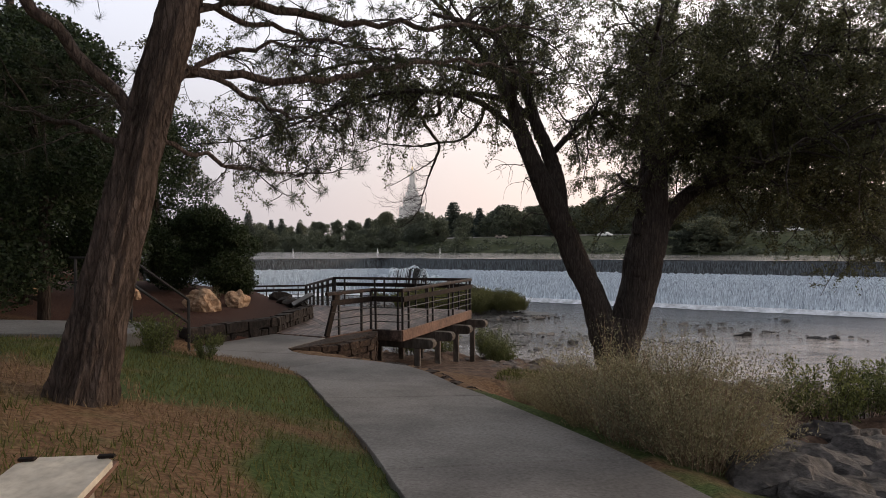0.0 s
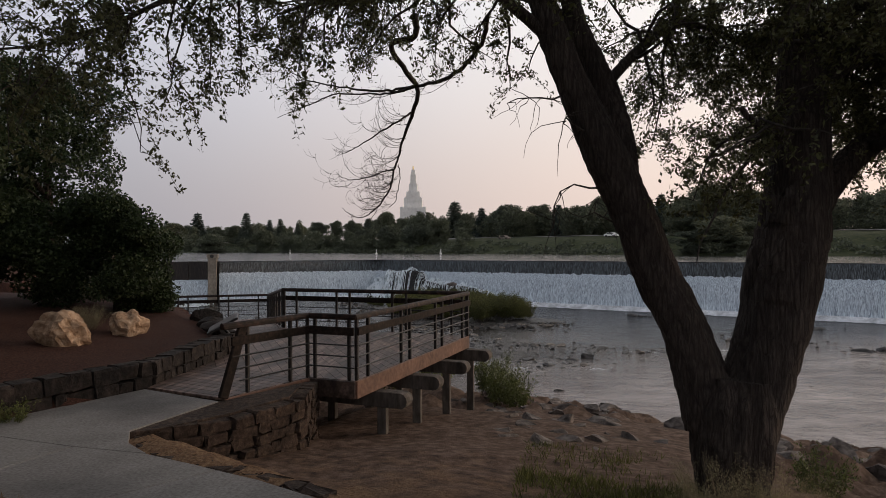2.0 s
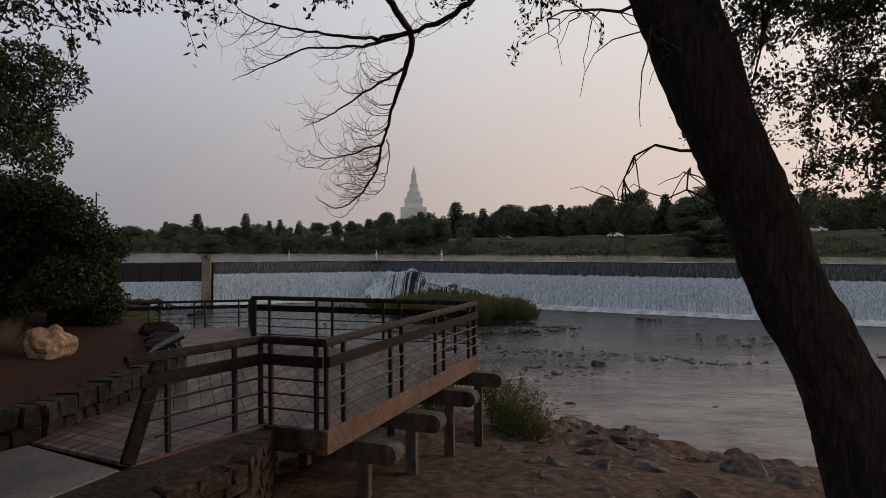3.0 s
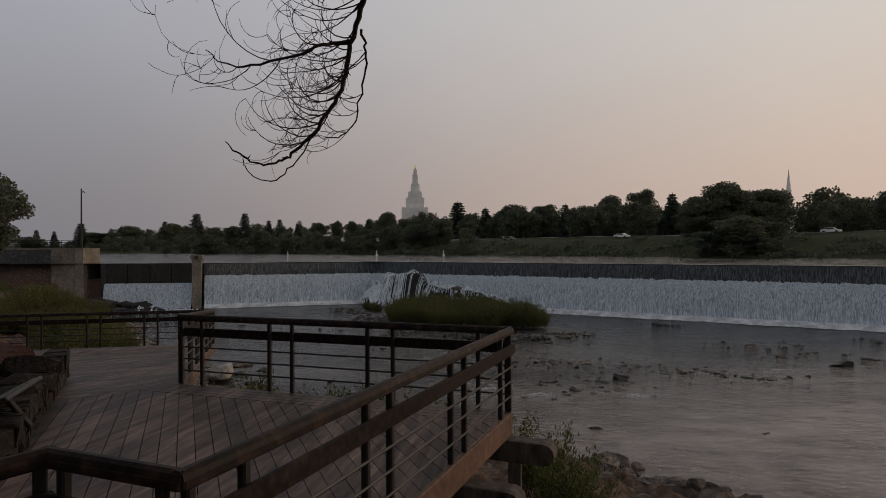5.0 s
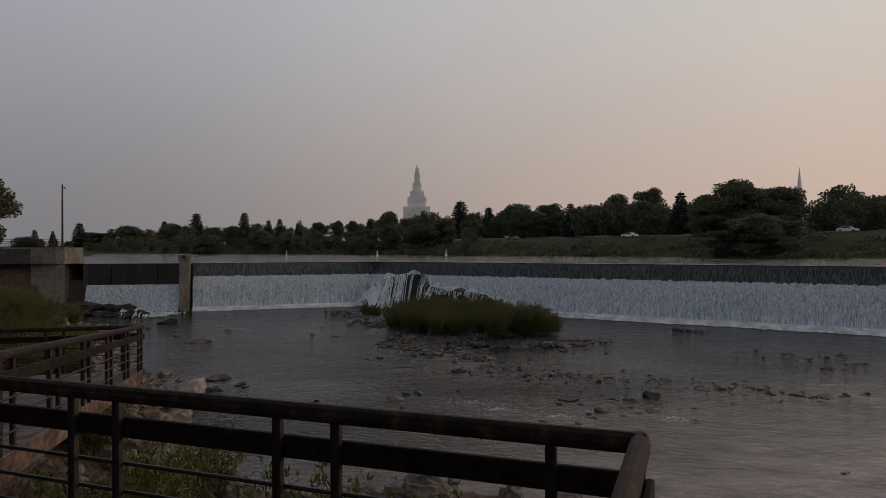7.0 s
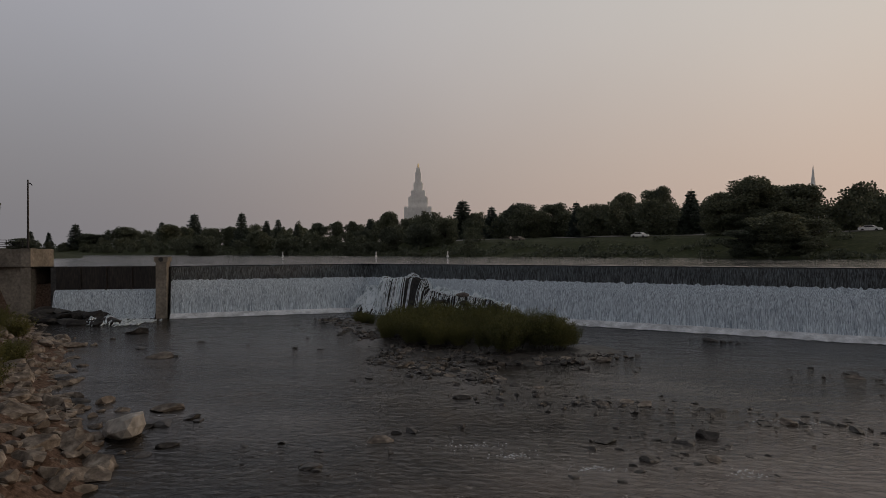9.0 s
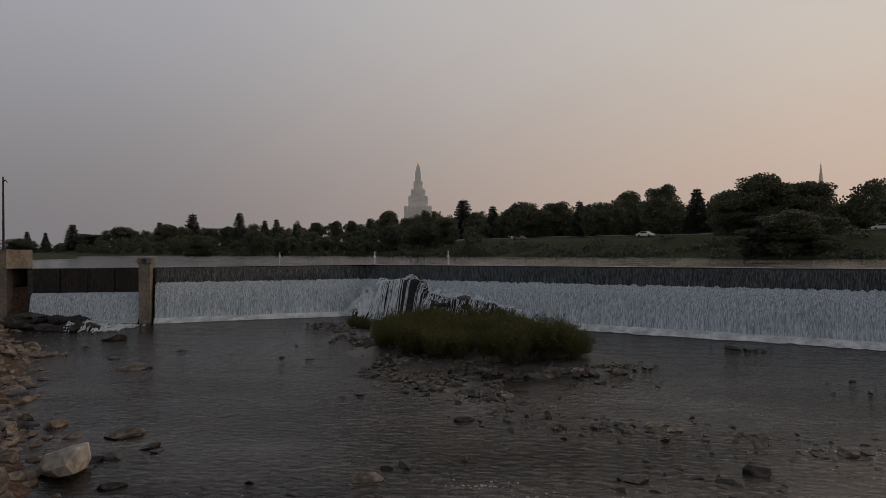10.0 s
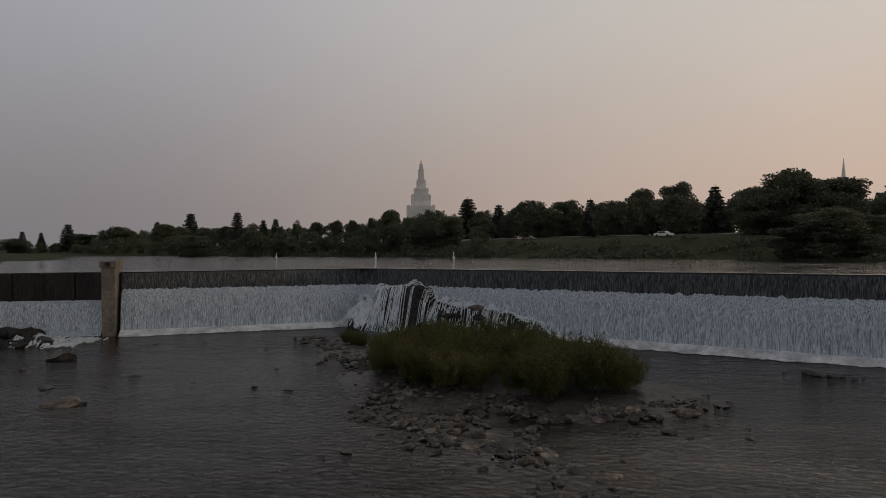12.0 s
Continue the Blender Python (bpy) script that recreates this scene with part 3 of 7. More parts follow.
def fall(name, pts, prof, mat, label, cat, step=0.35, wob=0.12, seed=1, ragged=0.0):
    """A sheet of falling water along a line in plan. prof: rows of (distance out from the line, height)."""
    rs = np.random.RandomState(seed)
    p = np.array(pts, float)
    seg = np.linalg.norm(np.diff(p, axis=0), axis=1)
    cum = np.r_[0, np.cumsum(seg)]
    n = int(cum[-1] / step)
    s = np.linspace(0, cum[-1], n)
    xy = np.c_[np.interp(s, cum, p[:, 0]), np.interp(s, cum, p[:, 1])]
    tan = np.gradient(xy, axis=0)
    tan /= np.linalg.norm(tan, axis=1)[:, None]
    nrm = np.c_[tan[:, 1], -tan[:, 0]]
    w1 = np.convolve(rs.normal(size=n + 8), np.ones(3) / 3, "same")[4:-4]
    V = []
    for k, (o, z) in enumerate(prof):
        amp = wob * k / max(1, len(prof) - 1)
        w = amp * (w1 + 0.5 * rs.normal(size=n))
        V.append(np.c_[xy + nrm * (o + w)[:, None], z + ragged * (0.6 * w1 + 0.9 * rs.normal(size=n) if k == 0 else np.zeros(n))])
    b = Build().add(np.concatenate(V), grid_faces(n, len(prof)))
    ob = part(name, b, mat, None, "", True)
    return tagged(ob, label, cat)


left_line, right_line = WEIR[1:3], WEIR[2:]
wall = Build()
for a, c in (((-63.0, 88.7), WEIR[1]), (WEIR[1], WEIR[2]), (WEIR[2], WEIR[3]), (WEIR[3], WEIR[4]), (WEIR[4], WEIR[5])):
    a, c = Vector((*a, 0)), Vector((*c, 0))
    d = (c - a).normalized()
    nn = Vector((d.y, -d.x, 0))
    wall.beam(a - nn * 0.9 - d * 0.2 + Vector((0, 0, 2.4)), c - nn * 0.9 + d * 0.2 + Vector((0, 0, 2.4)), 1.5, 7.9)
weir_wall = part("weir_wall", wall, M_DARKCONC)
tagged(weir_wall, "long low concrete weir across the river", "weir", kind="structure")
lip = [(-0.5, LAKE + 0.03), (-0.1, LAKE), (0.0, LAKE - 0.04), (0.05, LAKE - 0.12)]
upper = [(0.05, LAKE - 0.12), (0.12, 5.4), (0.16, 4.4)]
lower = [(0.18, 4.62), (0.45, 4.35), (0.75, 3.6), (1.0, 2.4), (1.15, 1.2), (1.25, 0.35), (1.5, 0.02)]
for line, sd in ((left_line, 12), (right_line, 13)):
    fall("weir_lip_water", line, lip, M_LAKE, "smooth water bending over the weir's lip", "water", seed=sd, wob=0.01)
fall("waterfall_sheet", left_line, upper, M_SHEET, "thin dark glassy water over the weir's lip", "waterfall", seed=2, wob=0.02)
fall("waterfall_sheet", right_line, upper, M_SHEET, "thin dark glassy water over the weir's lip", "waterfall", seed=3, wob=0.02)
fall("waterfall_curtain", left_line, lower, M_CURTAIN, "white curtain of falling water at the weir's foot", "waterfall", step=0.18, seed=4, ragged=0.07)
fall("waterfall_curtain", right_line, lower, M_CURTAIN, "white curtain of falling water at the weir's foot", "waterfall", step=0.18, seed=5, ragged=0.07)
foam_prof = [(1.0, 0.55), (1.5, 0.5), (2.1, 0.26), (2.7, 0.03)]
fall("foam_line", left_line, foam_prof, M_FOAM, "line of white foam where the fall meets the pool", "foam", wob=0.35, seed=6)
fall("foam_line", right_line, foam_prof, M_FOAM, "line of white foam where the fall meets the pool", "foam", wob=0.35, seed=7)

# pier between the gate and the long fall
pier = thing("weir_pier", "tall weathered concrete pier standing in the weir", "pier")
b = Build()
pm = Matrix.Translation((-50.3, 92.5, 0)) @ Matrix.Rotation(radians(26), 4, "Z")
b.box(-0.62, -1.6, -1, 0.62, 1.3, 7.5, pm)
part("shaft", b, M_OLDCONC, pier)
b = Build()
b.box(-0.78, -1.75, 7.0, 0.78, 1.45, 7.62, pm)
part("cap", b, M_OLDCONC, pier)
b = Build()
a = np.linspace(0, 2 * np.pi, 17)[:-1]
ringv = np.concatenate([np.c_[0.28 * np.cos(a), np.full(16, -1.77), 7.3 + 0.28 * np.sin(a)], np.c_[0.28 * np.cos(a), np.full(16, -1.7), 7.3 + 0.28 * np.sin(a)]])
b.add([pm @ Vector(p) for p in ringv], [tuple(range(16)), tuple(range(31, 15, -1))] + [(i, (i + 1) % 16, 16 + (i + 1) % 16, 16 + i) for i in range(16)])
part("opening", b, M_DARKCONC, pier, "dark round opening")

# gate bay left of the pier, with its own short fall
gate_line = [(-62.5, 88.9), (-51.0, 92.6)]
fall("waterfall_curtain", gate_line, [(0.3, 3.6), (0.7, 3.3), (0.95, 2.4), (1.1, 1.4), (1.3, 0.6), (1.7, 0.03)], M_CURTAIN, "short white fall spilling under the gate", "waterfall", seed=8)
M_GATE = mottled("gate_steel", (0.012, 0.010, 0.009), (0.028, 0.023, 0.02), (0.06, 0.045, 0.036), 0.5, 6, 0.8, 0.2, 0.01, stretch=(1, 1, 0.2))
gate = thing("sluice_gate", "dark steel sluice gate in four panels", "sluice gate")
for k in range(4):
    p0, p1 = (np.array(gate_line[0]) + (np.array(gate_line[1]) - np.array(gate_line[0])) * (k + q) / 4 for q in (0.015, 0.985))
    b = Build().beam((*p0, 5.0), (*p1, 5.0), 0.5, 2.9)
    part("panel", b, M_GATE, gate)
    b = Build().beam((p1[0] + 0.03, p1[1] - 0.32, 3.55), (p1[0] + 0.03, p1[1] - 0.32, 6.45), 0.22, 0.22, (1, 0, 0))
    part("rib", b, M_GATE, gate)
abut = thing("abutment", "weathered concrete abutment with a steel walkway rail", "abutment")
b = Build()
am = Matrix.Translation((-70.4, 90.2, 0)) @ Matrix.Rotation(radians(14), 4, "Z")
b.box(-0.6, -2.4, -1, 3.6, 3.0, 8.7, am)
part("block", b, M_OLDCONC, abut)
part("wing_wall", Build().box(-14, -1.6, -1, -0.6, 3.0, 8.5, am), M_DARKCONC, abut, "dark stained wing wall")
b = Build().box(2.9, -2.9, -1, 4.1, -1.7, 8.75, am)
part("buttress", b, M_OLDCONC, abut)
b = Build()
b.box(-26, -1.4, 8.5, -0.6, 3.0, 8.72, am)
part("walkway", b, M_OLDCONC, abut)
b = Build()
for k in range(15):
    b.box(-25.5 + 2.0 * k, -1.9, 8.7, -25.42 + 2.0 * k, -1.82, 9.85, am)
for zz in (9.0, 9.25, 9.5, 9.8):
    b.box(-25.5, -1.89, zz, 3.4, -1.83, zz + 0.06, am)
part("railing", b, M_BLACKMETAL, abut, "black steel railing")
pole = thing("lamp_post", "tall thin steel lamp post on the abutment", "lamp post")
part("post", Build().tube([(-65.6, 87.9, 8.7), (-65.6, 87.9, 17.2)], [0.14, 0.09], 8), M_BLACKMETAL, pole)
part("arm", Build().tube([(-65.6, 87.9, 16.6), (-65.2, 87.8, 16.8), (-64.8, 87.7, 16.5)], 0.05, 6), M_BLACKMETAL, pole)

# ---- path ----
path = new("path")
tagged(path, "pale grey concrete footpath in cast slabs", "path", kind="structure")


def slab(name, poly, z_of, thick, mat, parent, inset=0.006):
    c = np.mean(poly, axis=0)
    p = np.array([q + (c - q) * inset / max(0.05, np.linalg.norm(c - q)) for q in np.array(poly, float)])
    n = len(p)
    zt = z_of(p[:, 0], p[:, 1])
    q = c + (p - c) * (1 - 0.012 / max(0.1, np.abs(p - c).max()))
    v = np.concatenate([np.c_[p, zt - thick], np.c_[p, zt - 0.012], np.c_[q, zt]])
    f = [tuple(range(n - 1, -1, -1)), tuple(range(2 * n, 3 * n))]
    for k in range(2):
        f += [(k * n + i, k * n + (i + 1) % n, (k + 1) * n + (i + 1) % n, (k + 1) * n + i) for i in range(n)]
    return part(name, Build().add(v, f), mat, parent)


def ccw(p):
    a = np.array(p)
    s = np.sum(a[:, 0] * np.roll(a[:, 1], -1) - a[:, 1] * np.roll(a[:, 0], -1))
    return list(p) if s > 0 else list(p)[::-1]


slab_z = lambda x, y: path_z(x, y) + 0.035
for y0 in (-4.95, -1.55, 1.83):
    yl, yr = np.linspace(y0, y0 + 3.38, 8), np.linspace(y0 + 0.85, y0 + 4.2, 8)
    slab("slab", ccw([(a, c) for a, c in zip(line_x(PATH_LEFT[:8], yl), yl)] + [(a, c) for a, c in zip(line_x(PATH_RIGHT[:9], yr), yr)][::-1]), slab_z, 0.12, M_CONCRETE, path)
for poly in ([(0.0, 5.21), (-0.37, 5.85), (-1.05, 7.1), (-1.38, 7.5), (-1.9, 7.86), (-0.95, 9.08), (-0.4, 8.9), (0.4, 8.55), (0.95, 7.98), (1.65, 6.95), (2.2, 6.03)],
             [(-1.9, 7.86), (-2.69, 7.97), (-3.36, 8.05), (-3.0, 9.5), (-2.0, 9.42), (-1.2, 9.17), (-0.95, 9.08)],
             [(-3.36, 8.05), (-4.0, 8.58), (-4.72, 9.37), (-4.98, 9.82), (-3.0, 9.5)],
             [(-4.98, 9.82), (-4.69, 10.72), (-4.06, 12.25), (-2.44, 11.7), (-2.75, 10.15), (-2.45, 9.72), (-2.0, 9.42), (-3.0, 9.5)]):
    slab("slab", ccw(poly), slab_z, 0.12, M_CONCRETE, path)

# ---- viewing deck ----
NC, N2, GT, EN, W1, W2, LL, FL, FR = (-0.84, 13.27), (-1.74, 13.45), (-2.43, 11.82), (-4.06, 12.3), (-4.4, 15.7), (-5.0, 16.7), (-6.4, 18.0), (-5.08, 19.68), (0.32, 18.87)
deck = thing("viewing_deck", "weathered wooden viewing deck on posts over the river bank", "deck")


def clip(poly, n, lo, hi):
    """The part of a plan polygon with lo <= n.p <= hi."""
    for sgn, lim in ((1, lo), (-1, -hi)):
        out = []
        for i in range(len(poly)):
            a, c = np.array(poly[i], float), np.array(poly[(i + 1) % len(poly)], float)
            da, dc = sgn * (a @ n) - lim, sgn * (c @ n) - lim
            if da >= 0:
                out.append(a)
            if (da >= 0) != (dc >= 0):
                out.append(a + (c - a) * da / (da - dc))
        poly = out
        if len(poly) < 3:
            return []
    return poly


def boards(poly, along, z_of, width, parent, gap=0.008, mat=M_WOOD):
    d = np.array(along, float) / np.linalg.norm(along)
    n = np.array([-d[1], d[0]])
    s = [np.array(p) @ n for p in poly]
    k = min(s)
    while k < max(s):
        c = clip(poly, n, k + gap / 2, k + width - gap / 2)
        if len(c) > 2:
            slab("board", ccw(c), z_of, 0.04, mat, parent, 0.002)
        k += width


def flat(z):
    return lambda x, y: np.full(np.shape(x), z)


farv = np.array(FL) - np.array(FR)
farn = np.array([farv[1], -farv[0]]) / np.linalg.norm(farv)   # points towards the near side
if farn @ (np.array(NC) - np.array(FR)) < 0:
    farn = -farn
MAIN = ccw([NC, N2, GT, EN, W1, W2, LL, FL, FR])
edge0 = np.array(FR) @ farn
entd = np.array(EN) - np.array(GT)
entn = np.array([entd[1], -entd[0]]) / np.linalg.norm(entd)
if entn @ (np.array(FR) - np.array(GT)) < 0:
    entn = -entn
ent0 = np.array(GT) @ entn
inner = clip(MAIN, farn, edge0 + 0.56, 1e6)
boards(clip(inner, entn, ent0 + 1.75, 1e6), (-0.545, 0.839), flat(DECK), 0.185, deck)
boards(clip(inner, entn, -1e6, ent0 + 1.75), entd, flat(DECK), 0.185, deck)
boards(clip(MAIN, farn, edge0, edge0 + 0.56), farv, flat(DECK), 0.14, deck)
# ramp down to the lower platform
RAMP = ccw([FL, LL, (-12.5, 24.5), (-14.5, 26.6), (-10.2, 29.3)])


def ramp_z(x, y):
    t = np.clip(((np.asarray(x) + 6.0) * -0.5 + (np.asarray(y) - 19.0) * 0.87) / 10.0, 0, 1)
    return DECK - 0.012 - 0.9 * t


boards(RAMP, (0.86, 0.5), ramp_z, 0.19, deck)
LOW = ccw([(-10.2, 29.3), (-14.5, 26.6), (-12.5, 24.5), (-19.0, 21.5), (-21.5, 24.5)])
boards(LOW, (0.86, 0.5), flat(DECK - 0.93), 0.19, deck)

for a, c, m, lab in ((NC, FR, M_REDWOOD, "reddish edge beam"), (N2, NC, M_WOOD, ""), (GT, N2, M_REDWOOD, "reddish edge beam"), (FR, FL, M_WOOD, ""), (FL, (-10.2, 29.3), M_WOOD, "")):
    lo = DECK - 0.16
    b = Build()
    za, zc = lo, lo if c != (-10.2, 29.3) else lo - 0.9
    b.beam((*a, za), (*c, zc), 0.07, 0.30)
    part("edge_beam", b, m, deck, lab)
# bearers with rounded ends, on posts
sd = (np.array(FR) - np.array(NC)) / np.linalg.norm(np.array(FR) - np.array(NC))
sn = np.array([sd[1], -sd[0]])
for s in (0.8, 2.32, 3.95, 5.6):
    p = np.array(NC) + sd * s
    a, c = p + sn * 0.5, p - sn * 3.6
    b = Build()
    b.beam((*a, DECK - 0.46), (*c, DECK - 0.46), 0.26, 0.28)
    b.tube([(a[0] - sd[0] * 0.13, a[1] - sd[1] * 0.13, DECK - 0.46), (a[0] + sd[0] * 0.13, a[1] + sd[1] * 0.13, DECK - 0.46)], 0.14, 12)
    part("bearer", b, M_BEARER, deck, "dark grey bearer with a rounded end")
    for o in (0.1, -1.9):
        q = p + sn * o
        zg = float(ground_z(q[0], q[1]))
        part("post", Build().beam((*q, zg - 0.3), (*q, DECK - 0.6), 0.17, 0.17, (0, 1, 0)), M_BEARER, deck, "dark timber post")


def railing(a, c, za=DECK, zc=DECK, pairs=True, slant=False, out=1, group="deck railings"):
    """A stretch of railing from a to c: cap, board, three bars and posts in pairs."""
    a, c = np.array(a, float), np.array(c, float)
    L = np.linalg.norm(c - a)
    d = (c - a) / L
    n = np.array([d[1], -d[0]]) * out
    ob = thing("railing", "dark brown railing with a wooden cap, board and thin steel bars", "railing", group)

    def pt(s, h, o=0.0):
        p = a + d * s + n * o
        return (p[0], p[1], za + (zc - za) * s / L + h)

    part("top_rail", Build().beam(pt(-0.03, 1.06), pt(L + 0.03, 1.06), 0.10, 0.06).tube([pt(-0.03, 1.085), pt(L + 0.03, 1.085)], 0.045, 10), M_CAP, ob, "worn dark brown wooden cap")
    s0 = 0.34 if slant else 0.0
    part("rail_board", Build().beam(pt(s0 * 0.3, 0.84, 0.05), pt(L, 0.84, 0.05), 0.04, 0.14), M_RAIL, ob)
    for k, h in enumerate((0.22, 0.41, 0.60)):
        part("bar", Build().tube([pt(s0 * (0.8 - 0.2 * k), h, 0.03), pt(L, h, 0.03)], 0.014, 6), M_BLACKMETAL, ob)
    m = max(1, round(L / 1.75))
    ss = []
    for k in range(m + 1):
        s = 0.24 + (L - 0.48) * k / m
        ss += [s - 0.2, s + 0.2] if pairs else [s]
    if L < 1.2:
        ss = [0.12, L - 0.12]
    for s in ss:
        if slant and s < 0.3:
            continue
        part("post", Build().beam(pt(s, 0.0), pt(s, 1.04), 0.06, 0.06, (d[0], d[1], 0)), M_BLACKMETAL, ob)
    if slant:
        part("end_post", Build().beam(pt(-0.02, 0.0), pt(0.36, 1.06), 0.07, 0.16, (d[0], d[1], 0)), M_RAIL, ob, "slanting end post")
    return ob


railing(GT, N2, slant=True)
railing(N2, NC)
railing(NC, FR)
railing(FR, FL)
railing(FL, (-10.2, 29.3), zc=DECK - 0.92)
railing((-10.2, 29.3), (-21.5, 24.5), za=DECK - 0.93, zc=DECK - 0.93)

# ---- rocks ----
def rock_mesh(seed, detail=2, flat_=0.6):
    rs = np.random.RandomState(seed)
    bm = bmesh.new()
    bmesh.ops.create_icosphere(bm, subdivisions=detail, radius=1.0)
    P = np.array([v.co[:] for v in bm.verts])
    R = np.linalg.qr(rs.normal(size=(3, 3)))[0]
    q = P @ R
    for _ in range(13):
        d = rs.normal(size=3)
        d /= np.linalg.norm(d)
        h = rs.uniform(0.36, 0.72)
        over = np.maximum(0, q @ d - h)
        q = q - over[:, None] * d
    q = q * 1.25 * (1 + 0.05 * vnoise(q + seed, 4.0, 2))[:, None]
    q = q * np.array([1, rs.uniform(0.65, 0.95), flat_])
    for v, p in zip(bm.verts, q):
        v.co = p
    return bm


ROCKS = []
for k in range(8):
    bm = rock_mesh(k + 3, 2, 0.45 + 0.05 * k)
    me = bpy.data.meshes.new("rock")
    bm.to_mesh(me)
    bm.free()
    ROCKS.append(me)


def crag_mesh(seed):
    """A weathered craggy block, one unit across, standing a little taller than the river stones."""
    rs = np.random.RandomState(seed)
    bm = bmesh.new()
    bmesh.ops.create_icosphere(bm, subdivisions=4, radius=1.0)
    q = np.array([v.co[:] for v in bm.verts])
    for _ in range(9):
        d = rs.normal(size=3)
        d /= np.linalg.norm(d)
        q = q - np.maximum(0, q @ d - rs.uniform(0.5, 0.8))[:, None] * d * 0.9
    ridges = np.abs(vnoise(q + seed, 1.7, 3))
    q = q * (1.12 - 0.30 * ridges + 0.06 * vnoise(q + seed, 5.0, 2))[:, None] * np.array([1.0, rs.uniform(0.7, 0.9), rs.uniform(0.8, 1.0)])
    for v, p in zip(bm.verts, q):
        v.co = p
    me = bpy.data.meshes.new("crag")
    bm.to_mesh(me)
    bm.free()
    return me


def crag(x, y, z, size, seed, mat, label, group, tall=1.0):
    me = crag_mesh(seed)
    me.materials.append(mat)
    ob = new("boulder", me)
    ob.matrix_basis = Matrix.LocRotScale((x, y, z), Euler((0, 0, random.uniform(0, 6.28))), (size, size, size * tall))
    return tagged(ob, label, "boulder", group)


def rock(x, y, z, size, k, mat, label, cat="rock", group="", turn=None, name="rock", squash=1.0):
    me = ROCKS[k % len(ROCKS)]
    key = me.name + mat.name
    got = bpy.data.meshes.get(key)
    if got is None:
        got = me.copy()
        got.name = key
        got.materials.clear()
        got.materials.append(mat)
    ob = new(name, got)
    ob.matrix_basis = Matrix.LocRotScale((x, y, z), Euler((0, 0, random.uniform(0, 6.28) if turn is None else turn)), (size, size, size * squash))
    return tagged(ob, label, cat, group)


def leaf_quads(centres, size, rs, droop=0.3, aspect=0.32):
    """A leaf-shaped quad at each centre, turned at random."""
    n = len(centres)
    d = rs.normal(size=(n, 3))
    d[:, 2] -= droop
    d /= np.linalg.norm(d, axis=1)[:, None]
    s = np.cross(d, rs.normal(size=(n, 3)))
    s /= np.maximum(1e-6, np.linalg.norm(s, axis=1))[:, None]
    L = size * rs.uniform(0.6, 1.3, n)[:, None]
    a = centres - d * L * 0.5
    return np.stack([a, centres + s * L * aspect, centres + d * L * 0.5, centres - s * L * aspect], 1)


def crown_points(n, blobs, rs, shell=0.55):
    """Points in a set of ellipsoid blobs (x, y, z, rx, ry, rz), thick towards the outside."""
    B = np.array(blobs, float)
    w = np.prod(B[:, 3:], axis=1) ** 0.67
    k = rs.choice(len(B), n, p=w / w.sum())
    d = rs.normal(size=(n, 3))
    d /= np.linalg.norm(d, axis=1)[:, None]
    r = np.maximum(rs.uniform(0, 1, n) ** 0.33, shell * rs.uniform(0.8, 1.2, n))
    return B[k, :3] + d * r[:, None] * B[k, 3:]


def round_tree_meshes(seed, leaf, n=2600, conic=0.0, trunk=True):
    """A broad tree one unit high and about 0.8 wide: trunk and crown."""
    rs = np.random.RandomState(seed)
    blobs = []
    for k in range(44):
        h = rs.uniform(0.08, 0.93)
        w = 0.42 * (np.sin(np.pi * np.clip((h - 0.08) / 0.95, 0, 1)) ** 0.6) * (1 - conic * (h - 0.25))
        a = rs.uniform(0, 6.28)
        rad = w * rs.uniform(0.0, 0.82)
        s = rs.uniform(0.10, 0.17)
        blobs.append((rad * np.cos(a), rad * np.sin(a), h - 0.03, s * 1.1, s * 1.1, s * 0.75))
    c = Build().quads(leaf_quads(crown_points(n, blobs, rs), leaf, rs, 0.1, 0.45))
    t = Build().tube([(0, 0, -0.03), (0.01, 0, 0.2), (0, 0.01, 0.5), (0.01, 0, 0.8)], [0.035, 0.028, 0.018, 0.006], 7)
    for k in range(7):
        h, a = rs.uniform(0.18, 0.6), rs.uniform(0, 6.28)
        t.tube([(0, 0, h), (0.15 * np.cos(a), 0.15 * np.sin(a), h + 0.13), (0.28 * np.cos(a), 0.28 * np.sin(a), h + 0.2)], [0.013, 0.008, 0.003], 5)
    return t, c


def fir_meshes(seed, leaf, n=2200):
    """A fir one unit high and about 0.36 wide, with drooping tiers."""
    rs = np.random.RandomState(seed)
    t = Build().tube([(0, 0, -0.03), (0, 0, 0.5), (0, 0, 0.97)], [0.022, 0.014, 0.003], 7)
    pts = []
    tiers = 15
    for k in range(tiers):
        h = 0.08 + 0.88 * k / tiers
        R = 0.19 * (1 - h) ** 0.85 * rs.uniform(0.85, 1.15) + 0.012
        m = max(5, int(11 * (1 - h)) + 4)
        for j in range(m):
            a = j * 6.283 / m + rs.uniform(-0.3, 0.3)
            r = R * rs.uniform(0.75, 1.15)
            cnt = max(4, int(n / tiers / m * (1.7 * (1 - h) + 0.3)))
            s = np.sqrt(rs.uniform(0.02, 1, cnt))
            pts.append(np.c_[r * s * np.cos(a), r * s * np.sin(a), h - 0.05 * s * (1 - h) + 0.0 * s] + rs.normal(0, 0.010, (cnt, 3)))
            t.tube([(0, 0, h), (r * np.cos(a) * 0.8, r * np.sin(a) * 0.8, h - 0.04 * (1 - h))], [0.005, 0.002], 4, False)
    c = Build().quads(leaf_quads(np.concatenate(pts), leaf, rs, 0.5, 0.3))
    return t, c


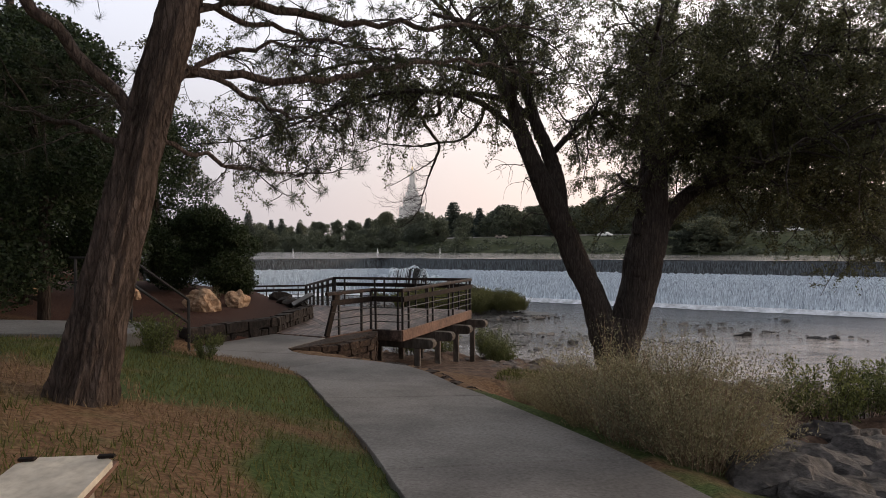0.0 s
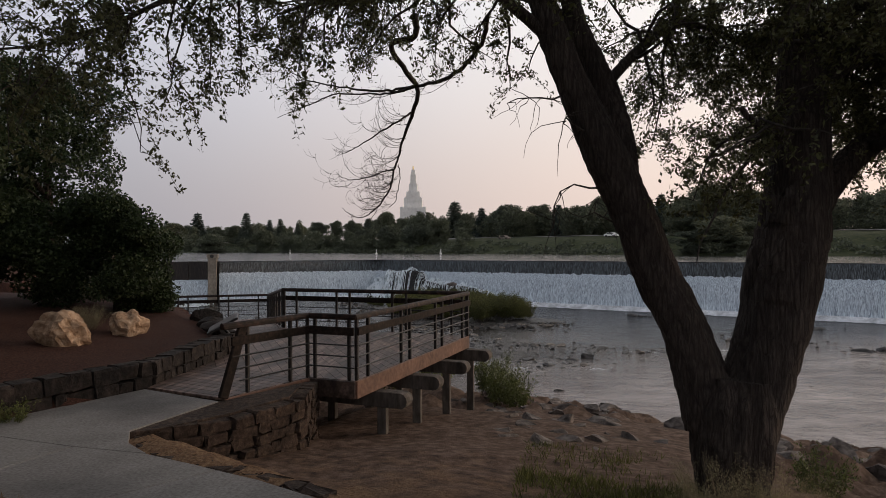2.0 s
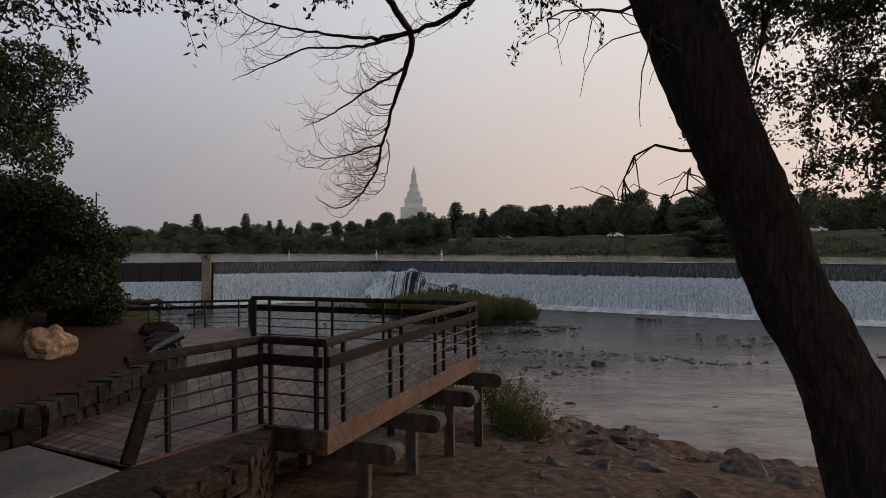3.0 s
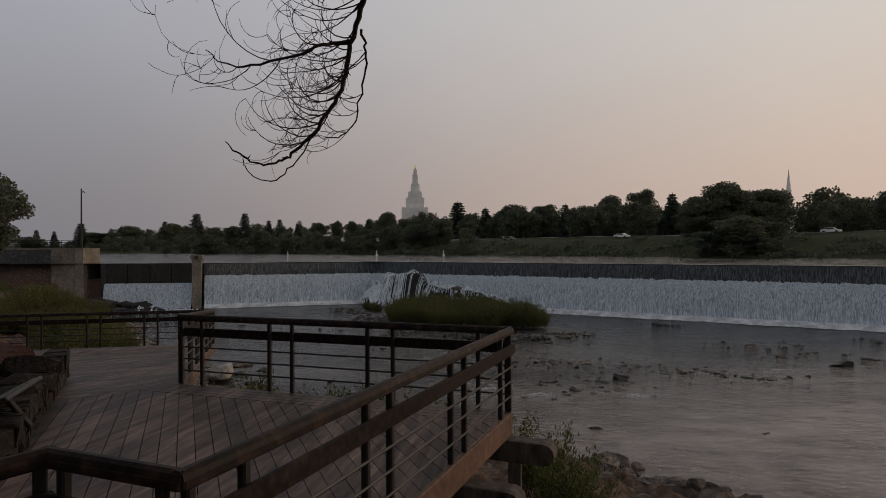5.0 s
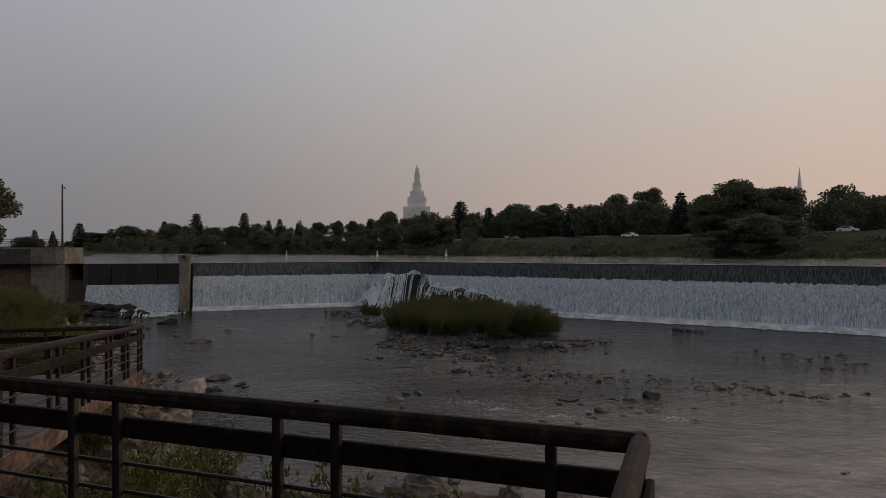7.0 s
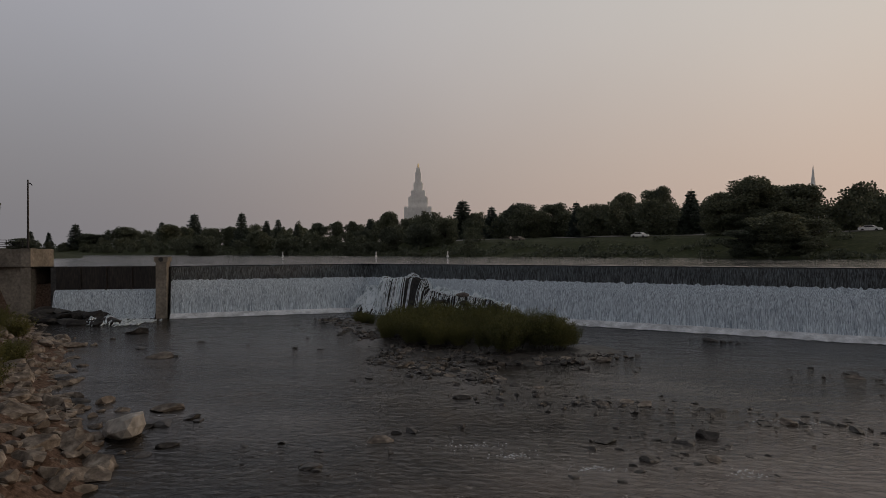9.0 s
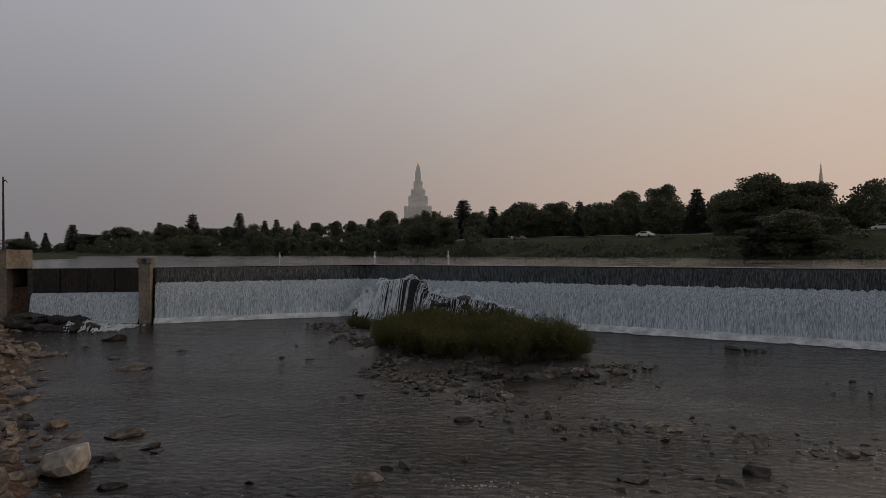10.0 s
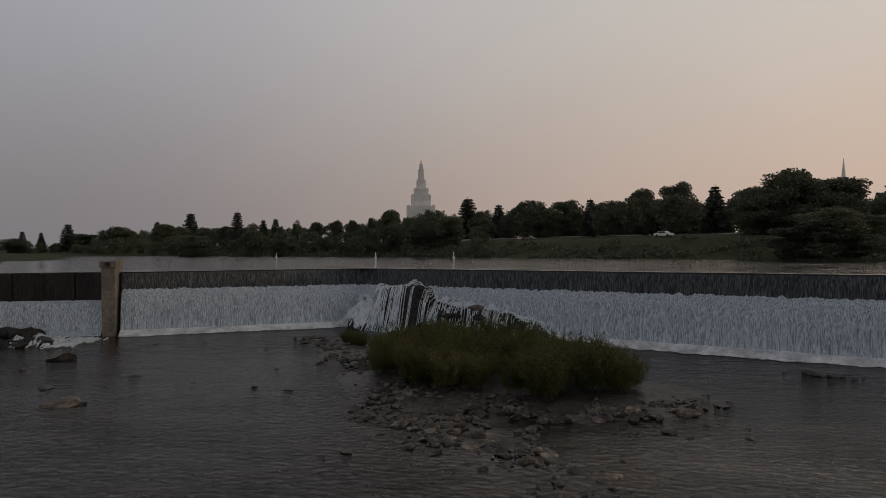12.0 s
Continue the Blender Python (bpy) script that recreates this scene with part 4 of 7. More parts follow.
def tree_maker(kind, proto, leafmat, name, label, cat):
    t, c = proto
    tm, cm = t.mesh("trunk", M_BARK, True), c.mesh("crown", leafmat)

    def make(x, y, z, height, width, group="trees", lab=None, turn=None):
        ob = thing(name, lab or label, cat, group, Matrix.LocRotScale((x, y, z), Euler((0, 0, random.uniform(0, 6.28) if turn is None else turn)), (width, width, height)))
        part("trunk", tm, None, ob)
        part("crown", cm, None, ob)
        return ob
    return make


far_round = [tree_maker("r", round_tree_meshes(20 + k, 0.03, 15000, 0.35 * (k % 2)), M_HAZYLEAF, "tree", "broad dark green tree on the far bank", "tree") for k in range(3)]
far_fir = [tree_maker("f", fir_meshes(30 + k, 0.034, 9000), M_HAZYFIR, "fir_tree", "dark pointed fir tree on the far bank", "fir tree") for k in range(2)]
FIRS = [(-366, 394, 23.9, 5.4), (-354, 397, 23.0, 4.6), (-320, 383, 28.0, 10.2), (-259, 425, 36.6, 13.4), (-165, 321, 29.4, 7.4), (-157, 333, 25.6, 4.7), (-155, 343, 26.6, 4.8), (-96, 324, 25.1, 4.4), (-45, 304, 32.2, 11.4), (-29, 281, 27.2, 7.6), (5, 247, 25.8, 5.6), (41, 234, 28.2, 7.4), (-276, 412, 30.0, 6.1), (-145, 345, 24.1, 4.2)]
ROUND = [(-288, 389, 25.5, 21.9), (-270, 413, 28.4, 19.2), (-182, 338, 22.7, 13.3), (-192, 336, 21.5, 12.1), (-122, 319, 23.2, 9.3), (-113, 321, 23.7, 8.8), (-105, 323, 23.6, 9.3), (-76, 289, 26.6, 11.5), (-57, 281, 20.8, 7.8), (-37, 285, 24.3, 7.8), (-17, 273, 27.9, 17.2), (-3, 266, 27.4, 13.2), (12, 248, 24.8, 12.4), (21, 245, 28.9, 11.7), (33, 252, 31.6, 12.7), (45, 214, 24.6, 12.1), (-9, 259, 23.6, 12.1), (40, 248, 22.3, 11.0), (27, 251, 23.2, 11.2), (92, 248, 24.1, 12.2), (-308, 385, 21.3, 21.9), (-354, 376, 18.1, 21.9)]
NEARBANK = [(-134, 278, 18.0, 13.4), (-38, 223, 19.7, 10.4), (-48, 226, 17.4, 10.7), (-59, 229, 17.2, 9.1), (-73, 242, 16.5, 7.9), (-158, 273, 15.8, 14.4), (45, 183, 26.6, 16.7), (57, 189, 25.3, 16.4), (38, 183, 22.3, 11.2), (50, 183, 21.5, 14.7), (65, 192, 21.3, 11.5), (46, 179, 17.6, 18.0), (-113, 260, 13.8, 8.8), (-79, 241, 12.1, 7.9)]
for k, (x, y, top, w) in enumerate(FIRS):
    z = float(ground_z(x, y))
    far_fir[k % 2](x, y, z, top - z, 1.35 * max(w, 0.42 * (top - z)) / 0.38, "trees on the far bank")
def by_church(x, y):
    """In the gap among the trees before the church."""
    return abs(np.degrees(np.arctan2(x - 0.9, y - 10.6)) - 19.3) < 0.45 and y < 285


for k, (x, y, top, w) in enumerate(ROUND):
    if by_church(x, y):
        continue
    z = float(ground_z(x, y))
    far_round[k % 3](x, y, z, top - z, w / 0.80, "trees on the far bank")
for k, (x, y, top, w) in enumerate(NEARBANK):
    if by_church(x, y):
        x, w = x - 7, w * 0.8
    z = float(ground_z(x, y))
    far_round[(k + 1) % 3](x, y, z - 0.08 * (top - z), 1.08 * (top - z), w / 0.80, "trees on the far bank", "broad bushy tree at the water's edge of the far bank")
for x, y, top, w in ((38, 147, 15.5, 13), (44, 149, 14.5, 10), (33, 148, 12.5, 9), (41, 144, 11.0, 9)):
    z = float(ground_z(x, y))
    far_round[2](x, y, z - 0.12 * (top - z), 1.12 * (top - z), w / 0.80, "trees on the far bank", "broad willow leaning over the far water's edge")
rs = np.random.RandomState(5)
WOODS = [np.array(round_tree_meshes(24 + k, 0.06, 1100, 0.3)[1].v[0]).reshape(-1, 4, 3) for k in range(3)]
woods = []


def wood_tree(k, x, y, sink, h, w):
    if by_church(x, y):
        return
    a = rs.uniform(0, 6.28)
    turn = np.array([[np.cos(a), np.sin(a), 0], [-np.sin(a), np.cos(a), 0], [0, 0, 1]])
    woods.append(WOODS[k % 3] @ turn * np.array([w, w, h]) + np.array([x, y, float(ground_z(x, y)) - sink]))


for k in range(190):
    x = rs.uniform(-360, 150)
    wood_tree(k, x, np.interp(x, *FAR_SHORE) + rs.uniform(75, 170) + (30 if x > 0 else 0), 0, rs.uniform(10, 14.5), rs.uniform(9, 13))
for k in range(85):
    x = rs.uniform(-75, 120)
    wood_tree(k, x, np.interp(x, *FAR_SHORE) + rs.uniform(62, 115), 0, rs.uniform(9, 13.5), rs.uniform(9, 13))
for k in range(170):
    x = rs.uniform(-340, -25)
    wood_tree(k, x, np.interp(x, *FAR_SHORE) + rs.uniform(3, 40), 0.5, rs.uniform(4, 8), rs.uniform(6, 10))
for k in range(70):
    x = -75 + 200 * (k + rs.uniform(0, 1)) / 70
    wood_tree(k, x, np.interp(x, *FAR_SHORE) + rs.uniform(115, 140), 0.8, rs.uniform(9, 12), rs.uniform(10, 13))
tagged(part("far_woods", Build().quads(np.concatenate(woods)), M_HAZYLEAF), "dark green woods along the far bank", "woods", kind="stuff")
for x, y, top, w in ((-115, 118, 24, 15), (-120, 124, 27, 16), (-131, 120, 22, 14)):
    z = float(ground_z(x, y))
    far_round[1](x, y, z - 0.4, top - z, w / 0.8, "trees on the far bank", "dark rounded tree beyond the abutment")
# scrub along the far water's edge
blobs = []
for k in range(330):
    x = rs.uniform(-190, 125)
    y = np.interp(x, *FAR_SHORE) + abs(rs.normal(0, 9)) + 1.0
    h = rs.uniform(0.5, 1.5) * (1.0 if x < -20 else 0.8)
    blobs.append((x, y, float(ground_z(x, y)) + 0.3 * h, rs.uniform(1.2, 3.2), rs.uniform(1.2, 2.4), h))
fs = part("shore_scrub", Build().quads(leaf_quads(crown_points(26000, blobs, rs), 0.6, rs, 0.1, 0.45)), M_HAZYLEAF)
tagged(fs, "low dark scrub along the far water's edge", "scrub", kind="stuff")
road = Build()
rx = np.linspace(-220, 150, 75)
ry = np.interp(rx, *FAR_SHORE)
V = np.concatenate([np.c_[rx, ry + o, np.array([ground_z(a, c + o) for a, c in zip(rx, ry)]) + 0.12] for o in (54, 57.5, 61)])
road.add(V, grid_faces(len(rx), 3))
road = part("road", road, M_CONCRETE, None, "", True)
tagged(road, "grey riverside road on the far bank", "road", kind="structure")

# ---- temple and church beyond the river ----
TX, TY, TZ = -76.0, 348.0, 12.0
temple = thing("tower_building", "tall white stepped stone tower with a gilded finial", "building")
tm = Matrix.Translation((TX, TY, 0)) @ Matrix.Rotation(radians(11), 4, "Z")


def tier(w, z0, z1, name="tier", ribs=5, parent=temple):
    b = Build().box(-w / 2, -w / 2, z0, w / 2, w / 2, z1, tm)
    ob = part(name, b, M_WHITE, parent)
    for k in range(ribs):
        x = (-0.5 + (k + 0.5) / ribs) * w
        bb = Build().box(x - w * 0.055, -w / 2 - 0.35, z0, x + w * 0.055, -w / 2, z1 + 0.5, tm)
        part("pilaster", bb, M_WHITE, ob)
    return ob


tier(14.6, TZ, 31.0, "base", 7)
tier(10.3, 31.0, 36.5, "tier", 5)
tier(7.6, 36.5, 40.0, "tier", 5)
tier(4.9, 40.0, 44.6, "tier", 3)
tier(3.1, 44.6, 50.2, "tier", 3)
tier(2.0, 50.2, 53.0, "spire", 1)
b = Build().tube([tm @ Vector((0, 0, 53.0)), tm @ Vector((0, 0, 53.6)), tm @ Vector((0, 0, 54.8)), tm @ Vector((0, 0, 55.4))], [0.25, 0.42, 0.30, 0.18], 8)
part("finial", b, M_GOLD, temple, "gilded finial figure")
church = thing("church", "white steepled church with a steep gabled roof", "church")
cx, cy, cz = 90.0, 268.0, 13.0
cm = Matrix.Translation((cx, cy, 0)) @ Matrix.Rotation(radians(-24), 4, "Z")
b = Build().box(-5, 0, cz, 5, 14, 17.0, cm)
part("wall", b, M_WHITE, church)
b = Build().add([cm @ Vector(p) for p in [(-6, -0.6, 16.6), (6, -0.6, 16.6), (0, -0.6, 24.5), (-6, 15, 16.6), (6, 15, 16.6), (0, 15, 24.5)]], [(0, 1, 2), (5, 4, 3), (0, 2, 5, 3), (1, 4, 5, 2), (0, 3, 4, 1)])
part("roof", b, M_WHITE, church)
b = Build().box(-1.3, -3.2, cz, 1.3, -0.6, 27.5, cm)
b.box(-0.95, -2.85, 27.5, 0.95, -0.95, 30.5, cm)
part("tower", b, M_WHITE, church)
b = Build().tube([cm @ Vector((0, -1.9, 30.5)), cm @ Vector((0, -1.9, 38.6))], [0.9, 0.03], 8)
part("steeple", b, M_WHITE, church, "thin white steeple")

# ---- near trees ----
def spline(pts, per=6, jit=0.0, rs=None):
    """A Catmull-Rom curve through points (x, y, z, r)."""
    p = np.array(pts, float)
    p = np.vstack([2 * p[0] - p[1], p, 2 * p[-1] - p[-2]])
    out = []
    for k in range(1, len(p) - 2):
        for t in np.arange(per) / per:
            a, b, c, d = p[k - 1:k + 3]
            out.append(0.5 * (2 * b + (c - a) * t + (2 * a - 5 * b + 4 * c - d) * t * t + (3 * b - a - 3 * c + d) * t ** 3))
    out.append(p[-2])
    out = np.array(out)
    if jit and rs is not None:
        out[1:-1, :3] += rs.normal(0, jit, (len(out) - 2, 3))
    out[:, 3] = np.maximum(out[:, 3], 0.004)
    return out


def sprig(rs, start, dirn, length, sag, n=5, curl=0.25):
    """A thin branch that starts along dirn and bends down by sag."""
    d = np.array(dirn, float)
    d /= np.linalg.norm(d)
    p, out = np.array(start, float), [np.array(start, float)]
    for k in range(n):
        d = d + np.array([0, 0, -sag / n]) + rs.normal(0, curl / n ** 0.5, 3)
        d /= np.linalg.norm(d)
        p = p + d * length / n
        out.append(p)
    return np.array(out)


WR, WF = np.array([0.985, 0.172, 0]), np.array([-0.172, 0.985, 0])


def at_willow(u, v, z):
    p = np.array([4.40, 11.05, 0]) + WR * u + WF * v
    return (p[0], p[1], z)


def limb(*rows):
    return [(*at_willow(u, v, z), r) for u, v, z, r in rows]


willow = thing("willow_tree", "old dark forked willow with ridged bark and drooping leafy branches", "tree")
rs = np.random.RandomState(11)
wood = Build()
trunk = limb((0.2, 0.1, 4.2, 0.66), (0.2, 0.1, 4.8, 0.50), (0.2, 0.1, 5.5, 0.42), (0.2, 0.1, 6.0, 0.46), (0.22, 0.1, 6.5, 0.50), (0.25, 0.1, 6.9, 0.42))
L1 = limb((0.0, 0.15, 6.3, 0.34), (-0.29, 0.2, 7.35, 0.28), (-0.62, 0.3, 8.1, 0.27), (-0.9, 0.35, 8.85, 0.26), (-1.25, 0.35, 9.6, 0.25), (-1.62, 0.4, 10.45, 0.20), (-1.9, 0.45, 11.2, 0.18), (-2.22, 0.5, 12.15, 0.14), (-2.9, 0.5, 13.2, 0.08), (-4.0, 0.3, 14.2, 0.03))
L1b = limb((-1.0, 0.45, 9.0, 0.2), (-0.98, 0.65, 9.7, 0.2), (-1.05, 0.8, 10.25, 0.19), (-1.22, 0.9, 10.85, 0.155), (-1.45, 1.0, 11.45, 0.14), (-1.7, 1.2, 12.6, 0.1), (-1.9, 1.3, 13.6, 0.05))
L2 = limb((0.3, 0.1, 6.3, 0.40), (0.66, 0.1, 7.35, 0.39), (0.82, 0.1, 8.1, 0.42), (0.96, 0.1, 8.8, 0.38), (1.01, 0.1, 9.45, 0.33), (1.04, 0.1, 10.15, 0.28), (1.06, 0.2, 11.0, 0.2), (1.3, 0.4, 12.6, 0.11), (1.8, 0.5, 14.2, 0.04))
L3 = limb((0.9, 0.1, 8.3, 0.24), (1.42, 0.3, 9.12, 0.18), (1.95, 0.4, 9.65, 0.16), (2.5, 0.5, 10.0, 0.145), (3.05, 0.5, 10.35, 0.12), (4.2, 0.6, 10.85, 0.08), (5.6, 0.6, 11.2, 0.05), (7.2, 0.5, 11.3, 0.02))
L4 = limb((-1.85, 0.45, 11.05, 0.08), (-3.0, 0.2, 11.8, 0.07), (-4.6, -0.1, 11.9, 0.05), (-6.1, -0.2, 11.5, 0.035), (-7.6, -0.2, 10.9, 0.02), (-9.0, -0.4, 10.7, 0.008))
L4b = limb((-2.3, 0.5, 12.3, 0.06), (-4.0, 0.4, 12.7, 0.05), (-5.8, 0.2, 12.6, 0.035), (-7.8, 0.2, 12.0, 0.015))
L5 = limb((-1.45, 1.0, 11.45, 0.09), (-2.2, 1.5, 12.1, 0.075), (-3.4, 2.0, 12.4, 0.06), (-4.7, 2.2, 12.4, 0.04), (-5.8, 2.2, 12.1, 0.02))
L6 = limb((1.03, 0.1, 10.0, 0.13), (2.2, 1.4, 11.0, 0.10), (3.4, 2.2, 11.6, 0.07), (4.8, 3.0, 11.7, 0.05), (6.2, 3.6, 11.2, 0.02))
L7 = limb((1.05, 0.3, 10.9, 0.12), (2.4, -0.4, 11.8, 0.09), (3.6, -1.6, 12.2, 0.06), (5.0, -2.6, 12.0, 0.03))
L8 = limb((-2.05, 0.47, 11.6, 0.09), (-2.2, -0.8, 12.2, 0.07), (-2.8, -2.4, 12.4, 0.05), (-3.8, -3.8, 12.2, 0.03))
L9 = limb((4.2, 0.6, 10.85, 0.07), (5.4, 0.3, 10.6, 0.06), (6.4, 1.4, 10.0, 0.04), (7.2, 2.2, 9.1, 0.02))
L10 = limb((1.0, 0.3, 10.4, 0.10), (0.8, -0.6, 11.4, 0.07), (0.3, -2.0, 12.0, 0.05), (-0.1, -3.6, 12.2, 0.03))
L11 = limb((1.95, 0.4, 9.65, 0.08), (2.9, -1.6, 10.2, 0.06), (3.7, -2.8, 10.6, 0.05), (4.8, -3.8, 10.6, 0.02))
L12 = limb((1.05, 0.3, 10.8, 0.10), (2.8, 0.6, 11.0, 0.08), (4.2, 0.6, 10.8, 0.06), (5.8, 0.6, 10.2, 0.03))
L13 = limb((-1.15, 0.85, 10.6, 0.08), (-0.2, 1.4, 11.5, 0.07), (0.6, 2.2, 11.9, 0.05), (1.8, 2.8, 11.7, 0.03))
L14 = limb((0.95, 0.27, 10.2, 0.11), (2.8, 0.2, 11.4, 0.09), (4.4, -0.2, 12.0, 0.07), (6.4, -0.4, 12.0, 0.05), (8.6, -0.4, 11.4, 0.02))
L15 = limb((2.6, 0.5, 10.05, 0.08), (4.4, 0.2, 9.8, 0.06), (5.8, 1.0, 9.3, 0.05), (7.2, 1.8, 8.5, 0.02))
L16 = limb((1.02, 0.0, 10.3, 0.09), (0.75, -0.2, 9.9, 0.075), (0.55, -0.25, 9.72, 0.065), (0.35, -0.3, 9.8, 0.05), (0.12, -0.3, 10.05, 0.03))
WILLOW_LIMBS = [(L1, 0.76, 22), (L1b, 0.72, 16), (L2, 0.74, 24), (L3, 0.45, 50), (L4, 0.35, 30), (L4b, 0.3, 26), (L5, 0.3, 30), (L6, 0.2, 44), (L7, 0.2, 44), (L8, 0.2, 26), (L9, 0.1, 36), (L10, 0.3, 28), (L11, 0.2, 42), (L12, 0.15, 46), (L13, 0.2, 30), (L14, 0.2, 56), (L15, 0.2, 44), (L16, 0.4, 6)]
wood.tube(spline(trunk, 10)[:, :3], spline(trunk, 10)[:, 3], 48, True, 0.0, 0.12)
branch_b, leaf_c, twigs = Build(), [], Build()
for pts, lo, count in WILLOW_LIMBS:
    c = spline(pts, 12 if pts[0][3] > 0.15 else 6, 0.004, rs)
    part("limb", Build().tube(c[:, :3], c[:, 3], 32 if c[0, 3] > 0.15 else 8, True, 0.0, 0.10 if c[0, 3] > 0.15 else 0.0), M_BARK, willow, "", True)
    for k in range(count):
        i = int(rs.uniform(lo, 1.0) * (len(c) - 2))
        tan = c[i + 1, :3] - c[i, :3]
        tan /= np.linalg.norm(tan)
        d = rs.normal(size=3) + tan * 0.8 + np.array([0, 0, 0.35])
        b2 = sprig(rs, c[i, :3], d, rs.uniform(0.9, 2.0), rs.uniform(0.3, 1.1), 6, 0.6)
        r0 = min(c[i, 3] * 0.5, 0.03)
        branch_b.tube(b2, np.linspace(r0, 0.006, len(b2)), 5, False)
        for j in range(rs.randint(6, 11)):
            q = b2[rs.randint(2, len(b2))]
            t3 = sprig(rs, q, rs.normal(size=3) + np.array([0, 0, -0.2]), rs.uniform(0.35, 0.95), rs.uniform(0.2, 1.4), 5, 0.6)
            twigs.tube(t3, np.linspace(0.005, 0.002, len(t3)), 3, False)
            m = rs.randint(36, 64)
            f = rs.uniform(0.15, 1, m) * (len(t3) - 1)
            a = np.floor(f).astype(int).clip(0, len(t3) - 2)
            leaf_c.append(t3[a] + (t3[a + 1] - t3[a]) * (f - a)[:, None] + rs.normal(0, 0.035, (m, 3)))
for k in range(150):
    if k < 24:
        q = np.array(at_willow(rs.uniform(-9.4, -5.0), rs.uniform(-2.4, 1.4), rs.uniform(10.3, 13.6)))
    elif k < 90:
        q = np.array(at_willow(rs.uniform(0.2, 4.2), rs.uniform(1.4, 4.2), rs.uniform(9.5, 12.5)))
    else:
        q = np.array(at_willow(rs.uniform(1.6, 9.0), rs.uniform(-1.5, 3.0), rs.uniform(11.0, 15.6)))
    for j in range(6):
        t3 = sprig(rs, q, rs.normal(size=3) + np.array([0, 0, -0.3]), rs.uniform(0.4, 0.9), rs.uniform(0.3, 1.4), 5, 0.6)
        twigs.tube(t3, np.linspace(0.005, 0.002, len(t3)), 3, False)
        f = rs.uniform(0.1, 1, 60) * (len(t3) - 1)
        a = np.floor(f).astype(int).clip(0, len(t3) - 2)
        leaf_c.append(t3[a] + (t3[a + 1] - t3[a]) * (f - a)[:, None] + rs.normal(0, 0.05, (60, 3)))
for k in range(230):
    u3 = rs.uniform(1.0, 7.6)
    q = np.array(at_willow(u3, rs.uniform(-2.4, 3.0), rs.uniform(9.6 + 0.2 * max(0, 3 - u3), 14.6)))
    for j in range(7):
        t3 = sprig(rs, q, rs.normal(size=3), rs.uniform(0.4, 0.8), rs.uniform(0.2, 1.2), 5, 0.6)
        twigs.tube(t3, np.linspace(0.005, 0.002, len(t3)), 3, False)
        m = 84
        f = rs.uniform(0.1, 1, m) * (len(t3) - 1)
        a = np.floor(f).astype(int).clip(0, len(t3) - 2)
        leaf_c.append(t3[a] + (t3[a + 1] - t3[a]) * (f - a)[:, None] + rs.normal(0, 0.05, (m, 3)))
for k in range(120):
    u3 = rs.uniform(-2.5, 8.0)
    q = np.array(at_willow(u3, rs.uniform(-1.5, 3.0), rs.uniform(12.4 if u3 < 2.5 else 13.0, 15.6)))
    for j in range(7):
        t3 = sprig(rs, q, rs.normal(size=3), rs.uniform(0.5, 0.9), rs.uniform(0.2, 1.2), 5, 0.6)
        twigs.tube(t3, np.linspace(0.005, 0.002, len(t3)), 3, False)
        f = rs.uniform(0.1, 1, 52) * (len(t3) - 1)
        a = np.floor(f).astype(int).clip(0, len(t3) - 2)
        leaf_c.append(t3[a] + (t3[a + 1] - t3[a]) * (f - a)[:, None] + rs.normal(0, 0.06, (52, 3)))
leaf_c = np.concatenate(leaf_c)
# stubs and dead branchlets on the lower stems
for (u, v, z), d, L in (((-1.35, 0.35, 9.9), (-1, -0.5, 0.3), 1.1), ((-1.6, 0.4, 10.4), (-1, -0.3, 0.1), 0.9), ((-1.05, 0.35, 9.2), (-1, 0.0, 0.15), 1.2), ((-0.85, 0.35, 8.7), (-1, 0.1, 0.3), 0.9)):
    b2 = sprig(rs, at_willow(u, v, z), d, L, 0.5, 6, 0.7)
    branch_b.tube(b2, np.linspace(0.017, 0.005, len(b2)), 6)
    for j in range(9):
        t3 = sprig(rs, b2[rs.randint(2, len(b2))], rs.normal(size=3), rs.uniform(0.3, 0.8), 1.0, 5, 0.7)
        twigs.tube(t3, np.linspace(0.006, 0.002, len(t3)), 4, False)
# the long bare branch that hooks down over the deck
HOOK = [(0.15, 13.6, 12.48, 0.06), (0.12, 13.75, 12.16, 0.055), (-0.36, 13.9, 12.07, 0.05), (-0.15, 14.2, 11.67, 0.048), (-0.05, 14.6, 11.51, 0.045), (-0.05, 14.65, 11.26, 0.042), (-0.17, 14.85, 11.1, 0.04), (-0.46, 15.1, 10.54, 0.025), (-0.54, 15.2, 10.33, 0.022), (-0.67, 15.3, 10.04, 0.020), (-0.72, 15.3, 9.82, 0.019), (-0.77, 15.3, 9.64, 0.018), (-0.88, 15.3, 9.48, 0.016), (-1.01, 15.3, 9.31, 0.014), (-1.18, 15.3, 9.17, 0.012), (-1.29, 15.3, 9.11, 0.010), (-1.46, 15.3, 9.09, 0.008), (-1.64, 15.3, 9.18, 0.007), (-1.77, 15.3, 9.29, 0.004)]
h = spline(HOOK, 5, 0.006, rs)
branch_b.tube(h[:, :3], h[:, 3], 8)
